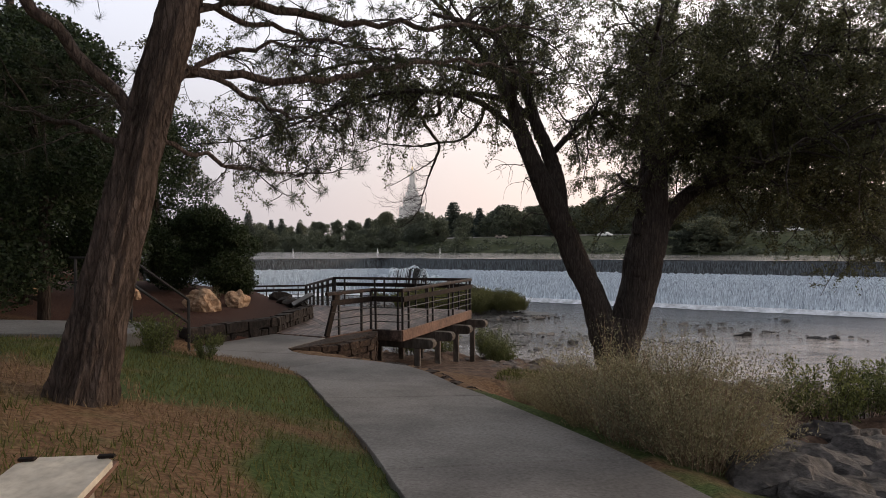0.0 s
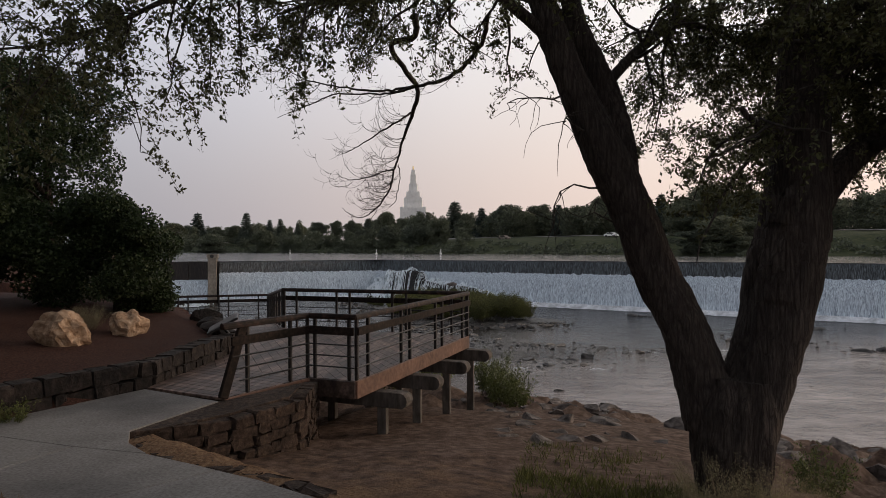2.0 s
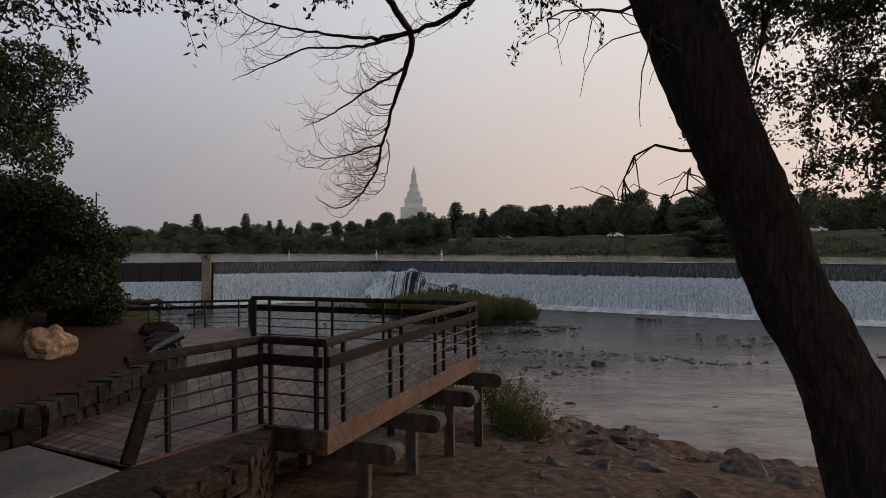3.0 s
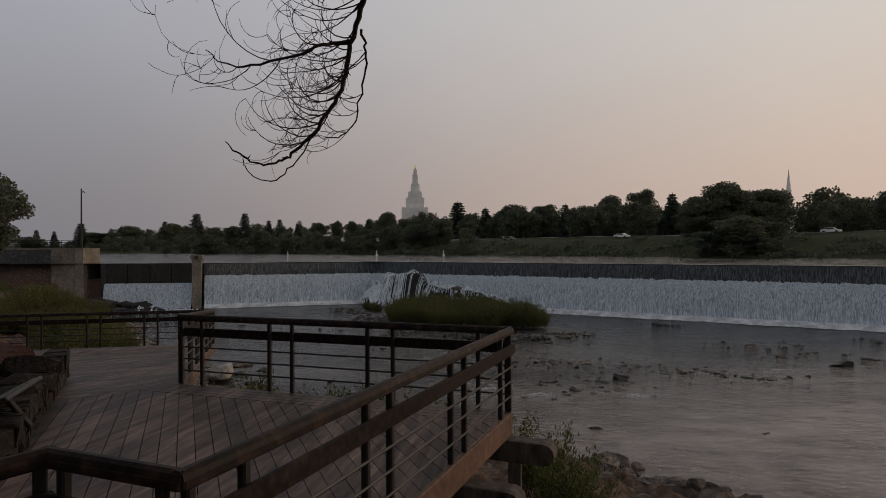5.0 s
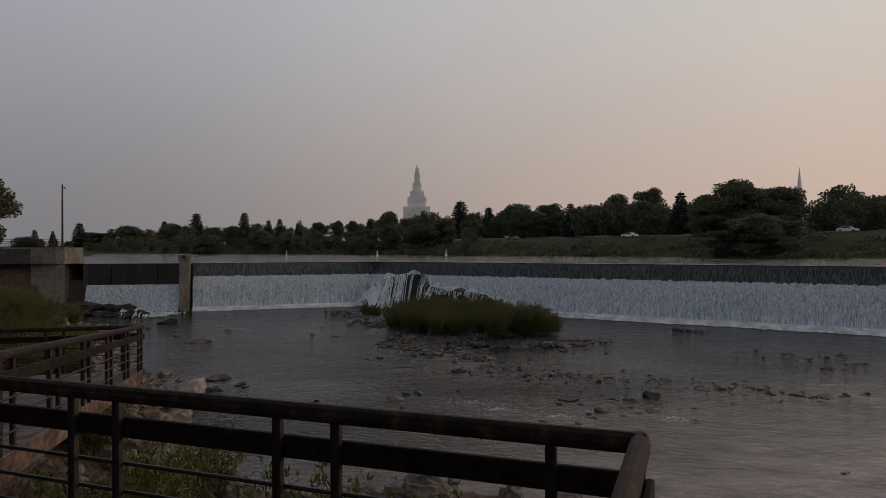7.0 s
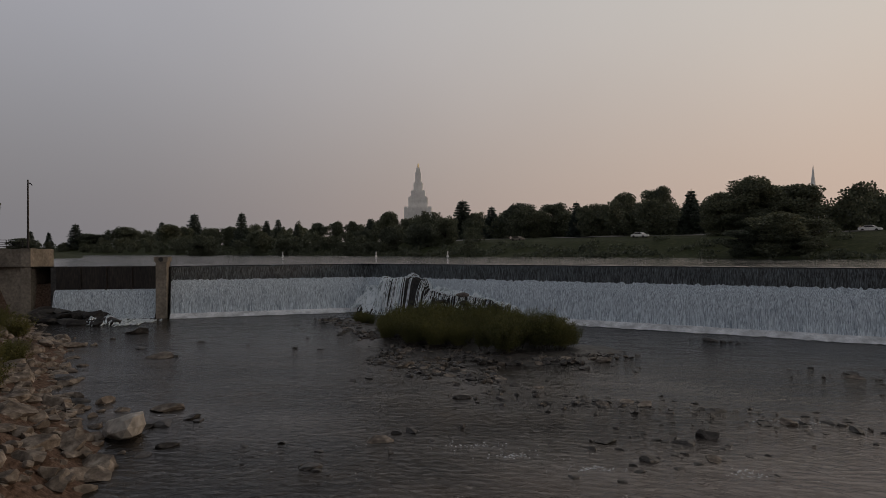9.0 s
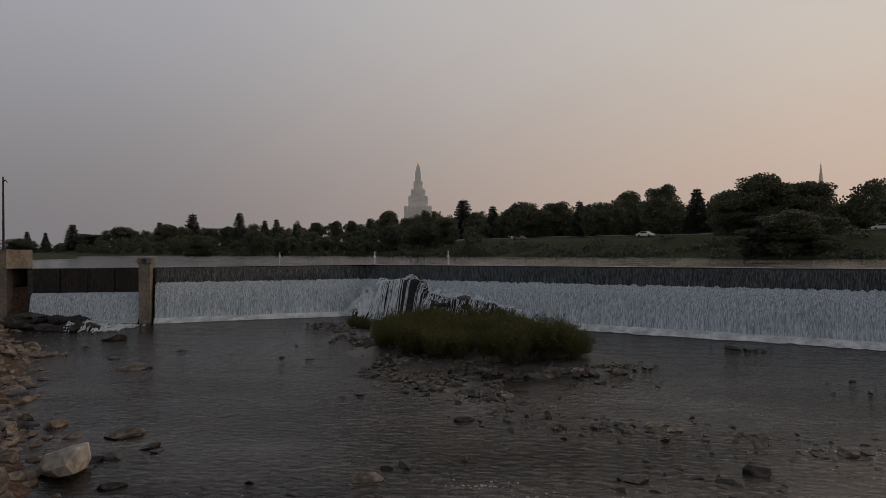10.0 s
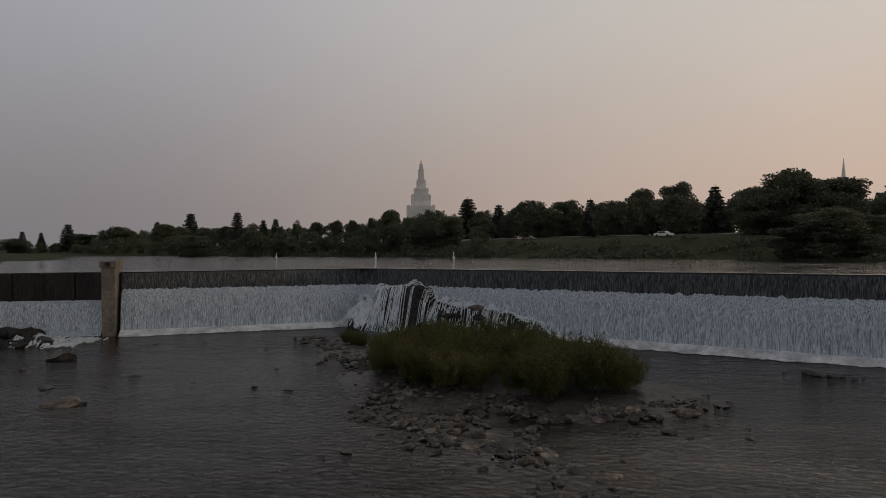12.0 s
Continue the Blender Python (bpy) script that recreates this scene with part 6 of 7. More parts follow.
for k, (x, y, s) in enumerate([(9.6, 12.6, 1.35), (10.6, 13.2, 1.2), (8.9, 13.6, 1.0), (11.6, 14.0, 1.0), (6.6, 14.0, 0.7)]):
    shrub(GREEN[k % 2], "green_shrub", "fresh green leafy shrub on the rocky bank", "shrub", x, y, s, "shrubs on the bank")
for k, (x, y, s) in enumerate([(0.95, 20.7, 0.85), (1.3, 21.4, 0.8), (0.55, 21.6, 0.9), (1.5, 20.3, 0.6), (-2.6, 22.0, 1.15), (-3.3, 22.6, 1.1), (-5.6, 22.6, 1.25), (-6.3, 23.8, 1.2), (-1.4, 23.0, 1.0), (-8.4, 27.5, 1.3), (-9.2, 30.5, 1.3)]):
    shrub(GREEN[k % 2], "green_shrub", "green leafy shrub growing beside the deck", "shrub", x, y, s, "shrubs beside the deck", tall=1.25)
for k, (x, y, s) in enumerate([(-3.1, 6.0, 0.55), (-3.7, 6.6, 0.5), (-2.8, 6.9, 0.4), (-4.6, 10.3, 0.35), (-7.9, 15.6, 0.45), (-6.2, 8.4, 0.5), (-5.4, 8.2, 0.5)]):
    shrub(SAGE[k % 3] if k == 4 else GREEN[k % 2], "low_shrub", "low dusky shrub beside the footpath", "shrub", x, y, s, "low shrubs")
for k in range(80):
    x = random.uniform(-76, -13)
    y = np.interp(x, *NEAR_SHORE) - random.uniform(4, 12)
    if inside(DECK_POLY, np.array([x]), np.array([y]))[0]:
        continue
    shrub(ISLE[k % 3] if k % 2 else GREEN[k % 2], "bank_shrub", "green scrub on the stony river bank", "shrub", x, y, random.uniform(0.6, 1.0), "scrub on the bank")
for k in range(26):
    x, y = random.uniform(-44, -25), random.uniform(38, 56)
    if y > np.interp(x, *NEAR_SHORE) - 2.5 or inside(DECK_POLY, np.array([x]), np.array([y]))[0]:
        continue
    shrub(ISLE[k % 3], "bank_shrub", "green scrub on the stony river bank", "shrub", x, y, random.uniform(0.5, 0.85), "scrub on the bank")
rs = np.random.RandomState(21)
ISLAND = [(-21.5, 85), (-16.5, 76), (-11, 70.6), (-4.5, 69.8), (-1.2, 71.5), (0.4, 74.5), (-2.5, 80), (-8, 86), (-15, 88)]
spots = []
while len(spots) < 54:
    x, y = rs.uniform(-20.5, 1.0), rs.uniform(69, 89)
    if inside(ISLAND, np.array([x]), np.array([y]))[0] and all((x - a) ** 2 + (y - c) ** 2 > 1.9 for a, c in spots):
        spots.append((x, y))
for k, (x, y) in enumerate(spots):
    shrub(ISLE[k % 3], "willow_scrub", "yellow-green willow scrub on the gravel island", "shrub", x, y, rs.uniform(0.8, 1.15) * (1.0 if x > -16 else 0.75), "scrub on the island", 0.25, 1.12)
for x, y in ((-22.6, 88.6), (-21.6, 87.6), (-23.6, 89.4)):
    shrub(ISLE[0], "willow_scrub", "yellow-green willow scrub on the gravel island", "shrub", x, y, 0.6, "scrub on the island", 0.1)
# gravel bar under the scrub
gx2, gy2 = np.meshgrid(np.linspace(-30, 6, 60), np.linspace(62, 98, 60))
dd = np.minimum.reduce([np.hypot(gx2 - a, gy2 - c) for a, c in ISLAND + [(-8, 76), (-5, 75), (-12, 79), (-12, 83), (-25, 91), (-22, 87)]])
bz2 = 0.34 - 0.11 * dd + 0.07 * vnoise(np.c_[gx2.ravel(), gy2.ravel()], 1.4, 3).reshape(gx2.shape)
bar = part("gravel_bar", Build().add(np.c_[gx2.ravel(), gy2.ravel(), np.maximum(bz2, -0.5).ravel()], grid_faces(60, 60)), M_WETROCK, None, "", True)
tagged(bar, "low dark gravel bar in the river", "gravel bar", kind="structure")

# ---- stones in and beside the river ----
random.seed(5)
rs = np.random.RandomState(31)
lab = "wet dark stone standing in the shallow river"
gravel, wet_gravel, pebbles = [], [], []
LEFT_STONES = [(-21.6, 51.7, 1.5), (-19.2, 50.5, 0.9), (-19.9, 49.2, 1.2), (-20.4, 48.6, 0.9), (-18.6, 50.1, 0.7), (-17.9, 45.2, 0.9), (-17.6, 46.3, 0.8), (-32.2, 66.0, 1.9), (-36.2, 69.4, 1.1), (-43.4, 78.6, 2.2), (-33.4, 73.8, 0.9), (-23.3, 71.9, 0.6), (-20.9, 71.5, 0.6), (-27.7, 52.3, 1.7), (-29.8, 52.0, 1.5), (-33.5, 57.7, 1.2), (-27.9, 49.0, 1.6), (-24.8, 48.0, 1.6), (-26.7, 48.2, 1.3), (-31.0, 66.3, 0.7)]
MID_STONES = [(-13.4, 61.1, 0.75), (-9.1, 48.7, 1.3), (-7.9, 50.0, 0.7), (-10.7, 45.1, 0.8), (0.55, 50.0, 0.9), (2.15, 47.9, 0.9), (3.95, 50.4, 0.95), (5.1, 51.4, 1.1), (4.6, 48.4, 0.8), (6.4, 56.1, 1.1), (-6.6, 56.7, 0.85), (-4.3, 57.1, 0.8), (-4.6, 59.2, 0.7), (-4.0, 60.4, 0.75), (-6.0, 61.1, 0.8), (9.2, 54.2, 0.9), (8.1, 54.1, 0.7), (11.3, 54.8, 0.9), (11.8, 53.4, 0.8), (13.3, 53.4, 0.8), (12.2, 81.4, 1.4), (12.9, 80.8, 0.8), (17.2, 66.1, 1.15), (18.1, 61.8, 0.9), (20.3, 64.0, 0.9), (21.3, 67.9, 0.8), (17.5, 67.3, 0.7), (29.3, 71.5, 1.0), (24.1, 61.6, 0.9), (-12.1, 65.4, 1.3), (-14.6, 67.3, 1.0), (0.4, 66.3, 0.8), (2.5, 73.0, 0.9)]
PALE_STONES = [(-0.1, 56.5, 0.7), (0.9, 56.6, 0.75), (2.2, 57.3, 0.7), (3.1, 56.7, 1.0), (0.1, 57.0, 0.6), (1.0, 56.0, 0.6), (-0.4, 56.5, 0.6), (2.4, 57.6, 0.6), (6.3, 55.8, 0.8), (-10.2, 63.8, 0.8), (-8.3, 62.6, 0.8), (-6.9, 61.9, 0.9), (20.9, 58.5, 1.6), (26.9, 57.5, 1.5), (28.6, 57.9, 1.2), (14.5, 53.0, 0.9)]
for k, (x, y, s) in enumerate(LEFT_STONES + MID_STONES + PALE_STONES):
    rock(x, y, 0.0, s * 0.58, k * 5, M_PALEROCK if k % 7 == 0 or k in (43, 52, 54, 55) else M_WETROCK, lab, "rock", "river stones", None, "rock", 0.6 if s < 1 else 0.75)
for x, y, s in MID_STONES[2:] + PALE_STONES:
    for j in range(9):
        pebbles.append((x + rs.normal(0, 1.5), y + rs.normal(0, 1.0), -0.02, rs.uniform(0.08, 0.26), rs.randint(0, 8)))
for k in range(34):
    x = rs.uniform(-45, 20)
    y = rs.uniform(np.interp(x, *NEAR_SHORE) + 1, weir_y(x) - 8)
    rock(x, y, -0.04, rs.uniform(0.12, 0.36), k, M_WETROCK, lab, "rock", "river stones", None, "rock", rs.uniform(0.4, 0.8))
edge = np.array([(-28.3, 93.3), (-24.6, 88.5), (-21.8, 84.6), (-19, 81), (-16.3, 77.3), (-13.5, 73.2), (-11.5, 71.1), (-9.0, 69.8), (-5.2, 69.2), (-1.1, 69.0), (1.8, 72)])
for k in range(620):
    f = rs.uniform(0, len(edge) - 1)
    i = int(f)
    p = edge[i] + (edge[i + 1] - edge[i]) * (f - i) + rs.normal(0, 0.95, 2)
    sz, pale = rs.uniform(0.14, 0.46), rs.uniform() < 0.3
    if k < 55:
        rock(p[0], p[1], 0.12, sz * 1.2, k, M_PALEROCK if pale else M_WETROCK, "loose stone on the island's gravel edge", "rock", "stones round the island", None, "rock", 0.8)
    else:
        (gravel if k % 3 == 0 else wet_gravel).append((p[0], p[1], 0.10, sz * 0.9, k))
for k in range(70):
    f = rs.uniform(0, 1) ** 1.3
    x, y = -13.8 + 10.5 * f + rs.normal(0, 0.9), 66.8 - 7.5 * f + rs.normal(0, 0.8)
    rock(x, y, -0.03, rs.uniform(0.15, 0.5), k, M_PALEROCK if rs.uniform() < 0.3 else M_WETROCK, "loose stone on the island's gravel edge", "rock", "stones round the island", None, "rock", 0.6)


def rock_heap(name, items, mat, label, cat):
    """Many loose stones in one mesh. items: (x, y, z, size, kind)."""
    b = Build()
    r2 = np.random.RandomState(4)
    for x, y, z, s, k in items:
        me = ROCKS[k % len(ROCKS)]
        v = np.array([q.co[:] for q in me.vertices])
        t = r2.uniform(0, 6.28)
        v = v @ np.array([[np.cos(t), np.sin(t), 0], [-np.sin(t), np.cos(t), 0], [0, 0, 1]]) * s * np.array([1, 1, r2.uniform(0.7, 1.1)])
        b.add(v + np.array([x, y, z]), [tuple(p.vertices) for p in me.polygons])
    return tagged(part(name, b, mat), label, cat, kind="stuff")


APRON = [(-27, 90.5), (-22, 82), (-16.5, 74.5), (-15.5, 67), (-10.5, 62.5), (-7, 60.8), (-4.5, 60.8), (-5.5, 64.5), (-4.5, 67.8), (-0.5, 69.3), (1.6, 71.5), (0.8, 73), (-4, 70.8), (-11.5, 70.5), (-15.5, 76), (-21, 84.5), (-25, 91)]
while len(gravel) + len(wet_gravel) < 1250:
    x, y = rs.uniform(-27, 3), rs.uniform(60, 91)
    if inside(APRON, np.array([x]), np.array([y]))[0] and vnoise(np.array([[x, y]]), 0.5, 2)[0] > -0.25:
        (gravel if rs.uniform() < 0.4 else wet_gravel).append((x, y, 0.03, rs.uniform(0.10, 0.38), rs.randint(0, 8)))
rock_heap("river_pebbles", pebbles, M_WETROCK, "small dark stones breaking the river's surface", "stones")
rock_heap("island_gravel", wet_gravel, M_WETROCK, "dark wet stones heaped round the island", "stones")
rock_heap("island_gravel", gravel, M_PALEROCK, "loose grey stones heaped round the island", "stones")
# pale broken stone along the left bank
heap = []
for k in range(760):
    x = rs.uniform(-62, -12)
    sh = np.interp(x, *NEAR_SHORE)
    y = sh + rs.normal(-2.6, 2.4)
    z = max(0.0, float(ground_z(x, y)))
    sz = rs.uniform(0.16, 0.52) * (1.9 if rs.uniform() < 0.12 else 1)
    if k < 60 and x > -34:
        rock(x, y, z + 0.02, sz, k, M_PALEROCK, "pale broken stone along the river bank", "rock", "bank stones")
    else:
        heap.append((x, y, z + 0.02, sz, k))
rock_heap("bank_rubble", heap, M_PALEROCK, "pale broken stones heaped along the river bank", "stones")
rock(-20.6, 47.2, 0.45, 0.98, 3, M_WHITEROCK, "large pale block of stone at the water's edge", "rock", "bank stones", 2.2, "rock", 1.5)
# dark lava rock on the near bank
heap = []
for k in range(320):
    x = rs.uniform(1.5, 22)
    sh = np.interp(x, *NEAR_SHORE)
    y = sh - rs.uniform(-0.5, 17)
    if y < 10 or (x < 2.4 and y < 19.5):
        continue
    z = max(0.0, float(ground_z(x, y)))
    if k < 60:
        rock(x, y, z - 0.03, rs.uniform(0.3, 0.8), k, M_ROCK, "dark rough lava rock on the river bank", "rock", "lava rocks", None, "rock", 0.6)
    else:
        heap.append((x, y, z - 0.03, rs.uniform(0.15, 0.5), k))
for k in range(90):
    x = rs.uniform(-12, 4)
    y = np.interp(x, *NEAR_SHORE) - rs.uniform(-1, 8)
    heap.append((x, y, max(0.0, float(ground_z(x, y))) + 0.03, rs.uniform(0.25, 0.7), k))
for k in range(620):
    x, y = rs.uniform(-1.5, 9), rs.uniform(13.5, 33)
    if vnoise(np.array([[x, y]]), 0.45, 2)[0] < -0.1 or (x < 0.9 and y < 19.6):
        continue
    heap.append((x, y, max(0.0, float(ground_z(x, y))) - 0.06, rs.uniform(0.10, 0.36), k))
rock_heap("bank_rocks", heap, M_ROCK, "rough dark rocks scattered over the bank", "rocks")
for k, (x, y, s) in enumerate([(4.95, 2.5, 0.5), (5.5, 2.9, 0.6), (5.3, 3.7, 0.6), (6.1, 3.4, 0.75), (6.9, 3.9, 0.8), (6.0, 4.5, 0.7), (7.5, 4.6, 0.8), (6.8, 5.3, 0.75), (8.3, 5.3, 0.9), (7.7, 6.2, 0.8), (5.7, 5.5, 0.6), (6.4, 6.4, 0.7), (8.9, 6.6, 0.9), (5.3, 1.8, 0.5), (6.5, 2.6, 0.7), (9.4, 8.2, 1.0), (7.9, 7.8, 0.9), (10.6, 9.4, 1.1), (8.6, 10.0, 0.9), (7.2, 10.6, 0.8), (5.9, 9.6, 0.6), (7.3, 3.0, 0.7), (8.4, 4.2, 0.8)]):
    crag(x, y + 0.2, float(ground_z(x, y + 0.2)) + 0.02, s * 1.1, k + 40, M_LAVA, "big dark lava boulder beside the path", "lava boulders", 0.62)

# ---- rock outcrop and cascades at the corner of the weir ----
CA, CN, CO = np.array([0.929, -0.369]), np.array([-0.369, -0.929]), np.array([-25.2, 104.1])   # along the weir, out from it, the corner
na, no = 300, 100
A, Q = np.meshgrid(np.linspace(-0.5, 26, na), np.linspace(0.4, 8.5, no))
pq = np.c_[A.ravel(), Q.ravel()]
rough = vnoise(pq, 1.1, 3).reshape(A.shape)
block = np.round(1.6 * vnoise(pq * np.array([1.0, 0.8]), 0.55, 1).reshape(A.shape)) / 1.6
hump = 4.85 * smooth(0.9, 1.9, A) * smooth(9.6, 8.4, A) * (1 - smooth(3.6, 7.0, Q + 0.5 * block)) + 0.0
skirt = 5.0 * smooth(-0.5, 0.6, A) * smooth(3.2, 1.6, A) * (1 - smooth(0.5, 5.8, Q)) ** 1.3
shelf_top = np.interp(A, [8.0, 9.0, 11.0, 15, 18.0, 21.0, 22.6], [3.8, 3.6, 3.4, 3.1, 2.6, 1.7, 0.0])
shelf = shelf_top * (1 - smooth(1.8, 7.2 - 0.13 * (A - 10), Q + 0.9 * block))
top = np.maximum.reduce([hump, skirt, shelf])
live = smooth(0.15, 1.2, top)
calm = 1 - 0.9 * smooth(2.2, 1.4, A)
H = top + live * calm * (0.28 * rough + 0.35 * block) - 0.35
P = CO + A[..., None] * CA + 0.62 * Q[..., None] * CN
ob = part("outcrop", Build().add(np.c_[P.reshape(-1, 2), H.ravel()], grid_faces(na, no)), M_BLACKROCK, None, "", True)
tagged(ob, "wet black rock outcrop at the corner of the weir", "rock")
# white water runs down between the rocks, strand by strand
def bed(a, q):
    """The outcrop's height at points of its own plan."""
    fa, fq = np.clip((a + 0.5) / 26.5 * (na - 1), 0, na - 1.001), np.clip((q - 0.4) / 8.1 * (no - 1), 0, no - 1.001)
    i, j = fa.astype(int), fq.astype(int)
    u, v = fa - i, fq - j
    return (H[j, i] * (1 - u) + H[j, i + 1] * u) * (1 - v) + (H[j + 1, i] * (1 - u) + H[j + 1, i + 1] * u) * v


cascade = thing("cascade", "white water cascading over the black rocks", "cascade")
rs = np.random.RandomState(66)


def run_of_water(name, a0, spread, n, q0, q1, drift, thick, label, breakup=0.0):
    b = Build()
    for k in range(n):
        o = rs.normal(0, 1)
        start, stop = q0 + rs.uniform(0, 0.35), q1 * rs.uniform(0.75, 1.0)
        if breakup:
            start = rs.uniform(q0, q1 - 0.6)
            stop = min(q1, start + rs.uniform(0.6, 2.4))
        q = np.linspace(start, stop, 16)
        a = a0 + spread * o * (1 + 0.10 * (q - q0)) + drift * (q - q0) + 0.05 * np.cumsum(rs.normal(0, 0.5, 16))
        z = np.maximum(bed(a, q), -0.05) + 0.04 + rs.uniform(0, 0.05)
        p = CO + a[:, None] * CA + 0.62 * q[:, None] * CN
        b.tube(np.c_[p, z], thick * rs.uniform(0.5, 1.2) * np.linspace(0.8, 1.25, 16), 5, False)
    return tagged(part(name, b, M_CASCADE, cascade, label, True), kind="stuff")


run_of_water("fan", 0.35, 0.5, 120, 0.4, 7.6, -0.02, 0.045, "smooth white fan of water")
run_of_water("run", 2.6, 0.26, 34, 0.4, 8.0, 0.05, 0.038, "white silky run of water")
run_of_water("run", 4.6, 0.36, 42, 0.4, 8.0, 0.06, 0.036, "white silky run of water")
run_of_water("run", 6.6, 0.06, 6, 0.4, 7.6, 0.03, 0.026, "thin white run of water")
run_of_water("run", 8.9, 0.24, 34, 0.4, 8.0, 0.02, 0.036, "white run of water")
for k in range(11):
    run_of_water("ledge_water", 9.9 + 1.1 * k, 0.6, 34, 0.4, 7.4 - 0.1 * k, 0.05, 0.036, "broken white water on the ledges", 1.0)
for k in range(7):
    run_of_water("sheet", 9.8 + 1.95 * k, 0.7, 60, 0.4, 2.6, 0.0, 0.045, "white sheet of water behind the ledges")
# a crest of white water along the top of the hump
b = Build()
for k in range(26):
    a = np.linspace(0, rs.uniform(0.4, 1.2), 6) + rs.uniform(1.4, 8.2)
    q = np.full(6, rs.uniform(0.5, 2.4)) + 0.05 * np.cumsum(rs.normal(0, 1, 6))
    b.tube(np.c_[CO + a[:, None] * CA + 0.62 * q[:, None] * CN, np.maximum(bed(a, q), 0) + 0.06], rs.uniform(0.04, 0.08), 5, False)
tagged(part("crest", b, M_CASCADE, cascade, "white water spilling over the crest", True), kind="stuff")
random.seed(9)
for k, (a, q, z, s) in enumerate([(14.4, 4.8, 2.8, 0.95), (15.0, 5.4, 2.0, 0.9), (19.2, 4.6, 1.5, 0.9), (21.2, 4.8, 0.8, 0.9), (11.8, 5.4, 2.0, 0.8), (9.0, 6.6, 0.7, 1.0)]):
    p = CO + a * CA + 0.62 * q * CN
    rock(p[0], p[1], z, s, k, M_ROCK if k == 0 else M_BLACKROCK, "dark wet boulder in the cascade", "rock", "cascade rocks", None, "rock", 0.9)
GATE_ROCKS = [(-61.0, 88.0, 0.9, 1.6), (-58.8, 88.4, 0.8, 1.4), (-56.4, 88.6, 0.6, 1.4), (-62.6, 87.2, 1.1, 1.7), (-59.8, 86.6, 0.6, 1.4), (-57.4, 86.4, 0.5, 1.3), (-62.0, 85.8, 0.4, 1.5), (-55.6, 86.8, 0.5, 1.4), (-54.2, 85.0, 0.3, 1.3), (-53.0, 86.2, 0.4, 1.2), (-63.4, 84.4, 0.4, 1.6), (-59.4, 84.6, 0.3, 1.3), (-56.5, 84.4, 0.3, 1.3), (-52.4, 83.6, 0.2, 1.1), (-54.6, 83.0, 0.1, 1.0), (-51.2, 84.8, 0.2, 0.9)]
for k, (x, y, z, s) in enumerate(GATE_ROCKS):
    rock(x, y, z, s, k, M_BLACKROCK if k % 3 else M_WETROCK, "dark wet rock below the sluice gate", "rock", "gate rocks", None, "rock", 0.8)
rs = np.random.RandomState(67)
b = Build()
for k in range(230):
    x0, y0 = rs.uniform(-55.5, -48.6), rs.uniform(84.6, 90.2)
    L, n6 = rs.uniform(0.6, 2.2), np.arange(7) / 6
    x, y = x0 + L * 0.45 * n6 + 0.06 * np.cumsum(rs.normal(0, 1, 7)), y0 - L * n6
    near = np.array([[max(0.0, z + 0.42 * s - 0.75 * np.hypot(a - p, c - q)) for p, q, z, s in GATE_ROCKS] for a, c in zip(x, y)]).max(1)
    b.tube(np.c_[x, y, near + 0.05], rs.uniform(0.04, 0.10), 5, False)
tagged(part("gate_spill", b, M_CASCADE, None, "", True), "white water spilling over the rocks below the gate", "white water", kind="stuff")

# ---- buoys, road, cars ----
for x, y in ((-52, 190), (-30, 182), (-92, 215)):
    bu = thing("buoy", "small white marker buoy on the river", "buoy", "buoys")
    part("float", Build().tube([(x, y, LAKE - 0.2), (x, y, LAKE + 0.35), (x, y, LAKE + 0.45)], [0.35, 0.35, 0.2], 10), M_WHITE, bu)
    part("mast", Build().tube([(x, y, LAKE + 0.4), (x, y, LAKE + 1.5)], [0.14, 0.14], 8), M_WHITE, bu)


def car(x, y, heading, mat, label):
    z = float(ground_z(x, y)) + 0.02
    ob = thing("car", label, "car", "cars on the far road", Matrix.Translation((x, y, z)) @ Matrix.Rotation(radians(heading), 4, "Z"))
    P = [(-2.25, 0.35), (-2.3, 0.75), (-2.1, 0.95), (-1.5, 1.0), (-0.95, 1.42), (0.6, 1.45), (1.3, 1.0), (2.1, 0.85), (2.3, 0.6), (2.28, 0.35)]
    n = len(P)
    V = [(a, -0.85, c) for a, c in P] + [(a, 0.85, c) for a, c in P]
    F = [tuple(range(n)), tuple(range(2 * n - 1, n - 1, -1))] + [(i, n + i, n + (i + 1) % n, (i + 1) % n) for i in range(n)]
    part("body", Build().add(V, F), mat, ob)
    part("window", Build().add([(-1.3, -0.87, 1.02), (1.0, -0.87, 1.02), (0.5, -0.87, 1.38), (-0.85, -0.87, 1.36)], [(0, 1, 2, 3)]), M_BLACKMETAL, ob)
    part("window", Build().add([(-1.3, 0.87, 1.02), (-0.85, 0.87, 1.36), (0.5, 0.87, 1.38), (1.0, 0.87, 1.02)], [(0, 1, 2, 3)]), M_BLACKMETAL, ob)
    for wx in (-1.4, 1.4):
        for wy in (-0.88, 0.68):
            part("wheel", Build().tube([(wx, wy, 0.33), (wx, wy + 0.2, 0.33)], 0.33, 14), M_BLACKMETAL, ob)
    return ob


car(20, 194, -38, M_WHITE, "white car on the far riverside road")
car(-14, 219, -38, M_OLDCONC, "grey car on the far riverside road")
car(70, 182, -38, M_WHITE, "white car on the far riverside road")

# ---- grass ----
rs = np.random.RandomState(77)
n = 60000
x, y = rs.uniform(-6, 5, n), rs.uniform(-3.4, 8.6, n)
lx = line_x(PATH_LEFT[:7], y)
ok = (x < lx - 0.03) & ~inside(PATH_POLY, x, y) & (np.hypot(x + 0.3, y - 1.1) > 0.4)
x, y = x[ok], y[ok]
z = ground_z(x, y)
b0 = np.c_[x, y, z - 0.01]
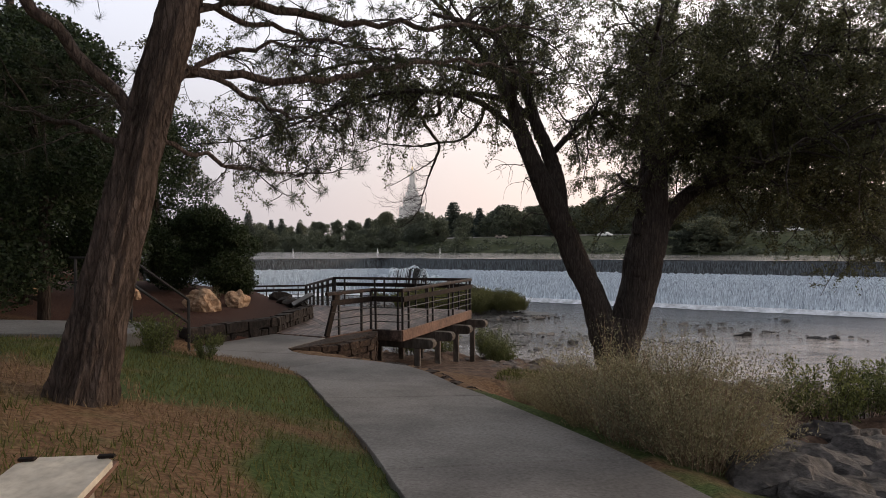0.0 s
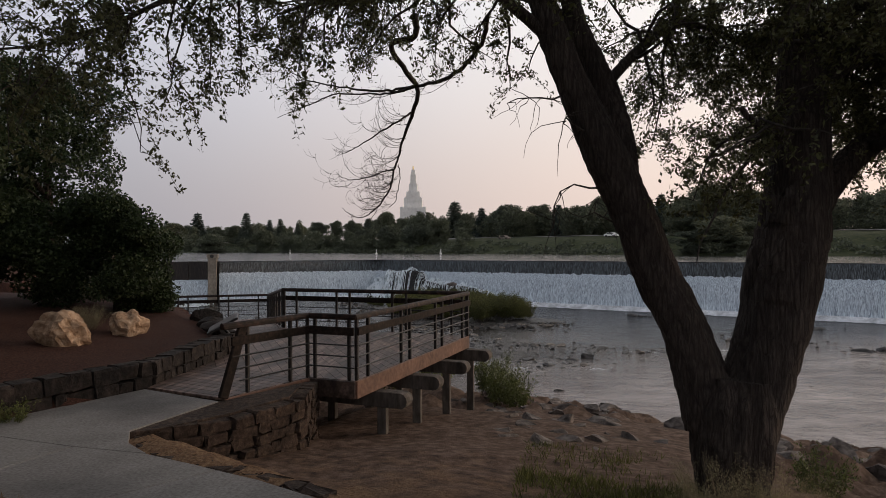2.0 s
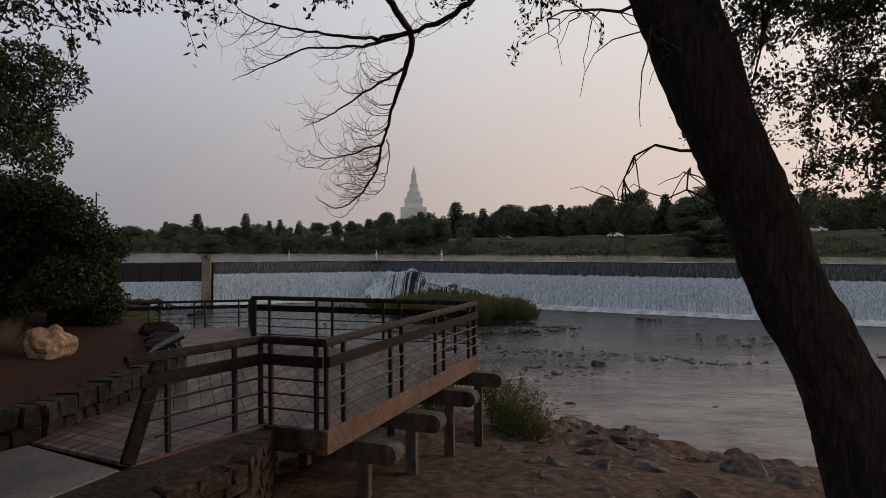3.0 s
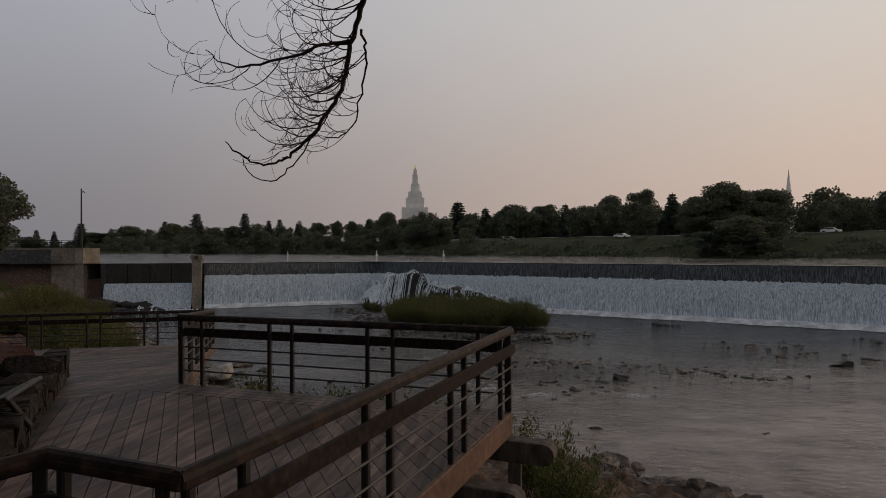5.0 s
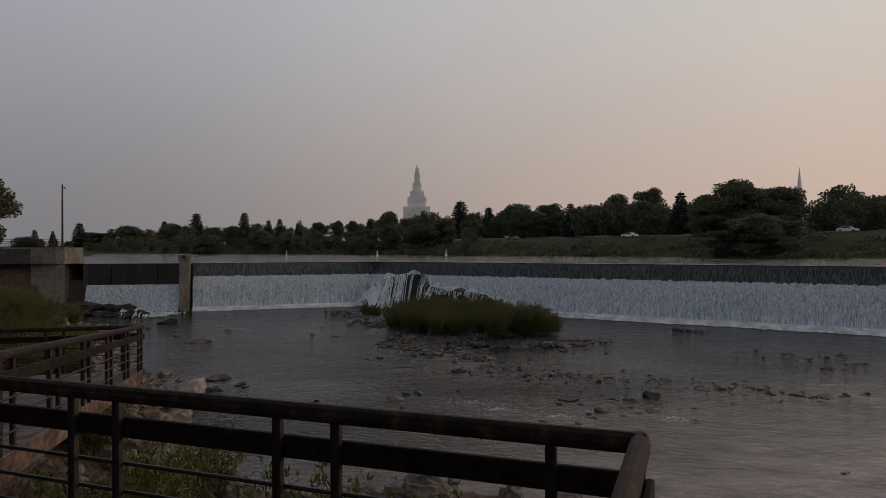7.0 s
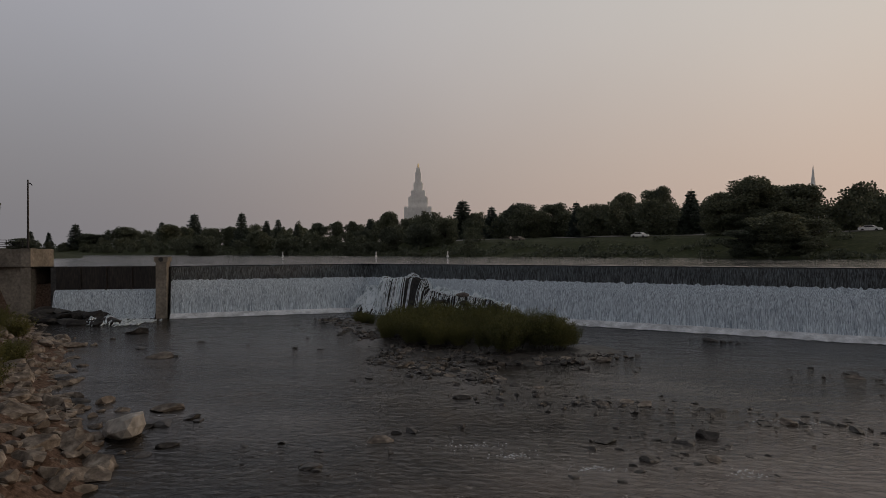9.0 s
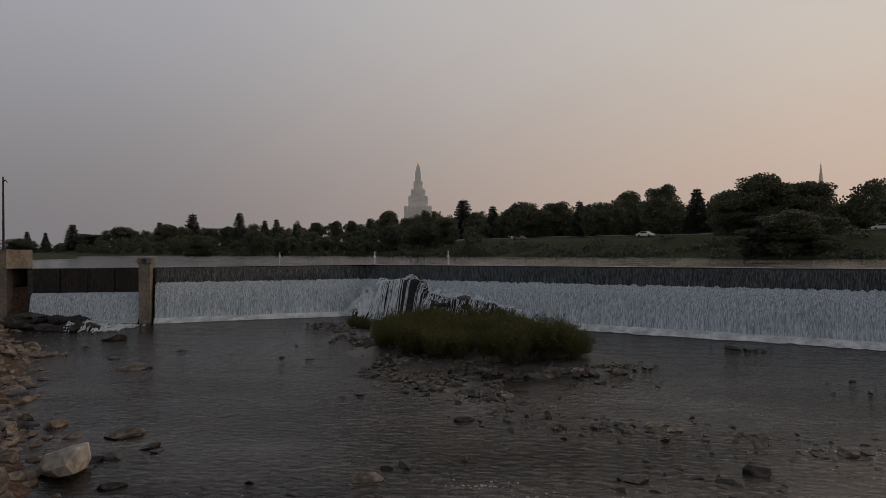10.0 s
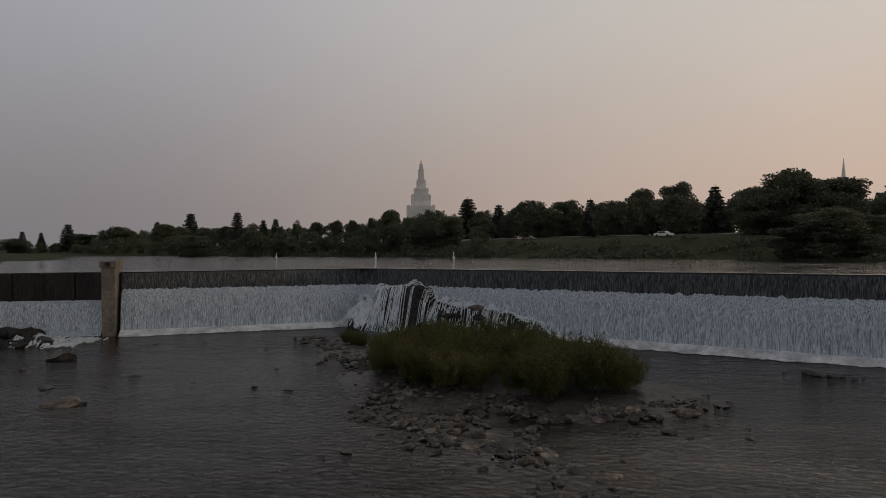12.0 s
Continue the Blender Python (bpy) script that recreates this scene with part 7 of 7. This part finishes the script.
hgt2 = rs.uniform(0.03, 0.10, len(x))
tipg = b0 + np.c_[rs.normal(0, 0.03, len(x)), rs.normal(0, 0.03, len(x)), hgt2]
a = rs.uniform(0, 6.28, len(x))
sdg = np.c_[np.cos(a), np.sin(a), 0 * a] * 0.006
tri = np.stack([b0 - sdg, b0 + sdg, tipg], 1)
gm2 = 0.5 * vnoise(np.c_[x, y], 0.55, 2) + 0.25 * vnoise(np.c_[x, y], 2.0, 2) + 0.8 * smooth(2.4, 4.0, y) - 1.2 * smooth(6.9, 7.4, y) + 0.9 * smooth(1.2, 1.8, x + 0.46 * y) * smooth(2.6, 1.6, y) - 0.15
for nm, mask, mat, lab in (("lawn_grass", gm2 > 0.12, M_GRASSB, "short green lawn grass"), ("dry_grass", gm2 <= 0.12, M_DRYGRASS, "short dry brown grass on the lawn")):
    ob = part(nm, Build().tris(tri[mask]), mat)
    tagged(ob, lab, "grass", kind="stuff")
n = 42000
x, y = rs.uniform(0, 5.5, n), rs.uniform(6.5, 14, n)
ok = (x > line_x(PATH_RIGHT[:7], y) + 0.35) & (y > 10.4 - 0.78 * x) & (vnoise(np.c_[x, y], 0.5, 2) - 0.12 * np.maximum(0, y - 10.5) - 0.2 * np.maximum(0, x - 3.5) > -0.35)
x, y = x[ok], y[ok]
z = ground_z(x, y)
thin = rs.uniform(0, 1, len(x)) < 0.10 + 0.9 * smooth(0.1, 0.9, vnoise(np.c_[x, y], 0.9, 3) + 0.9 * np.exp(-((x - 2.2) / 1.6) ** 2 - ((y - 10.6) / 1.3) ** 2))
x, y, z = x[thin], y[thin], z[thin]
b0 = np.c_[x, y, z - 0.01]
a = rs.uniform(0, 6.28, len(x))
sdg = np.c_[np.cos(a), np.sin(a), 0 * a] * 0.009
tri = np.stack([b0 - sdg, b0 + sdg, b0 + np.c_[rs.normal(0, 0.05, len(x)), rs.normal(0, 0.05, len(x)), rs.uniform(0.05, 0.16, len(x))]], 1)
ob = part("bank_grass", Build().tris(tri), M_GRASSB)
tagged(ob, "patchy green grass on the bank below the deck", "grass", kind="stuff")

# ---- broken water between the stones ----
rs = np.random.RandomState(55)
for x, y, L, turn in [(-4.6, 48.6, 2.6, 0.1), (-3.2, 47.6, 1.6, 0.2), (0.0, 46.6, 1.5, 0.1), (9.3, 54.6, 2.4, 0.0), (16.0, 56.5, 2.4, 0.0), (5.4, 47.0, 1.3, 0.3), (-55.2, 86.4, 4.0, 0.4), (-53.2, 86.8, 3.0, 0.3)]:
    fb = Build()
    for j in range(40):
        t = rs.normal(0, 0.4)
        c = np.array([x + t * L * np.cos(turn), y + t * L * np.sin(turn) + rs.normal(0, 0.16 * (1 + abs(t)))])
        w, h, m = rs.uniform(0.02, 0.07) * max(0.3, 1.2 - abs(t)), rs.uniform(0.01, 0.04), 7
        a = np.arange(m) * 2 * np.pi / m
        ring = np.c_[c[0] + w * 1.5 * np.cos(a) * rs.uniform(0.6, 1.2, m), c[1] + w * 0.7 * np.sin(a) * rs.uniform(0.6, 1.2, m), np.full(m, -0.005)]
        fb.add(np.vstack([ring, [[c[0], c[1], h]]]), [(i, (i + 1) % m, m) for i in range(m)])
    tagged(part("foam_patch", fb, M_FOAM, None, "", True), "white foam where the river breaks over stones", "foam", kind="stuff")
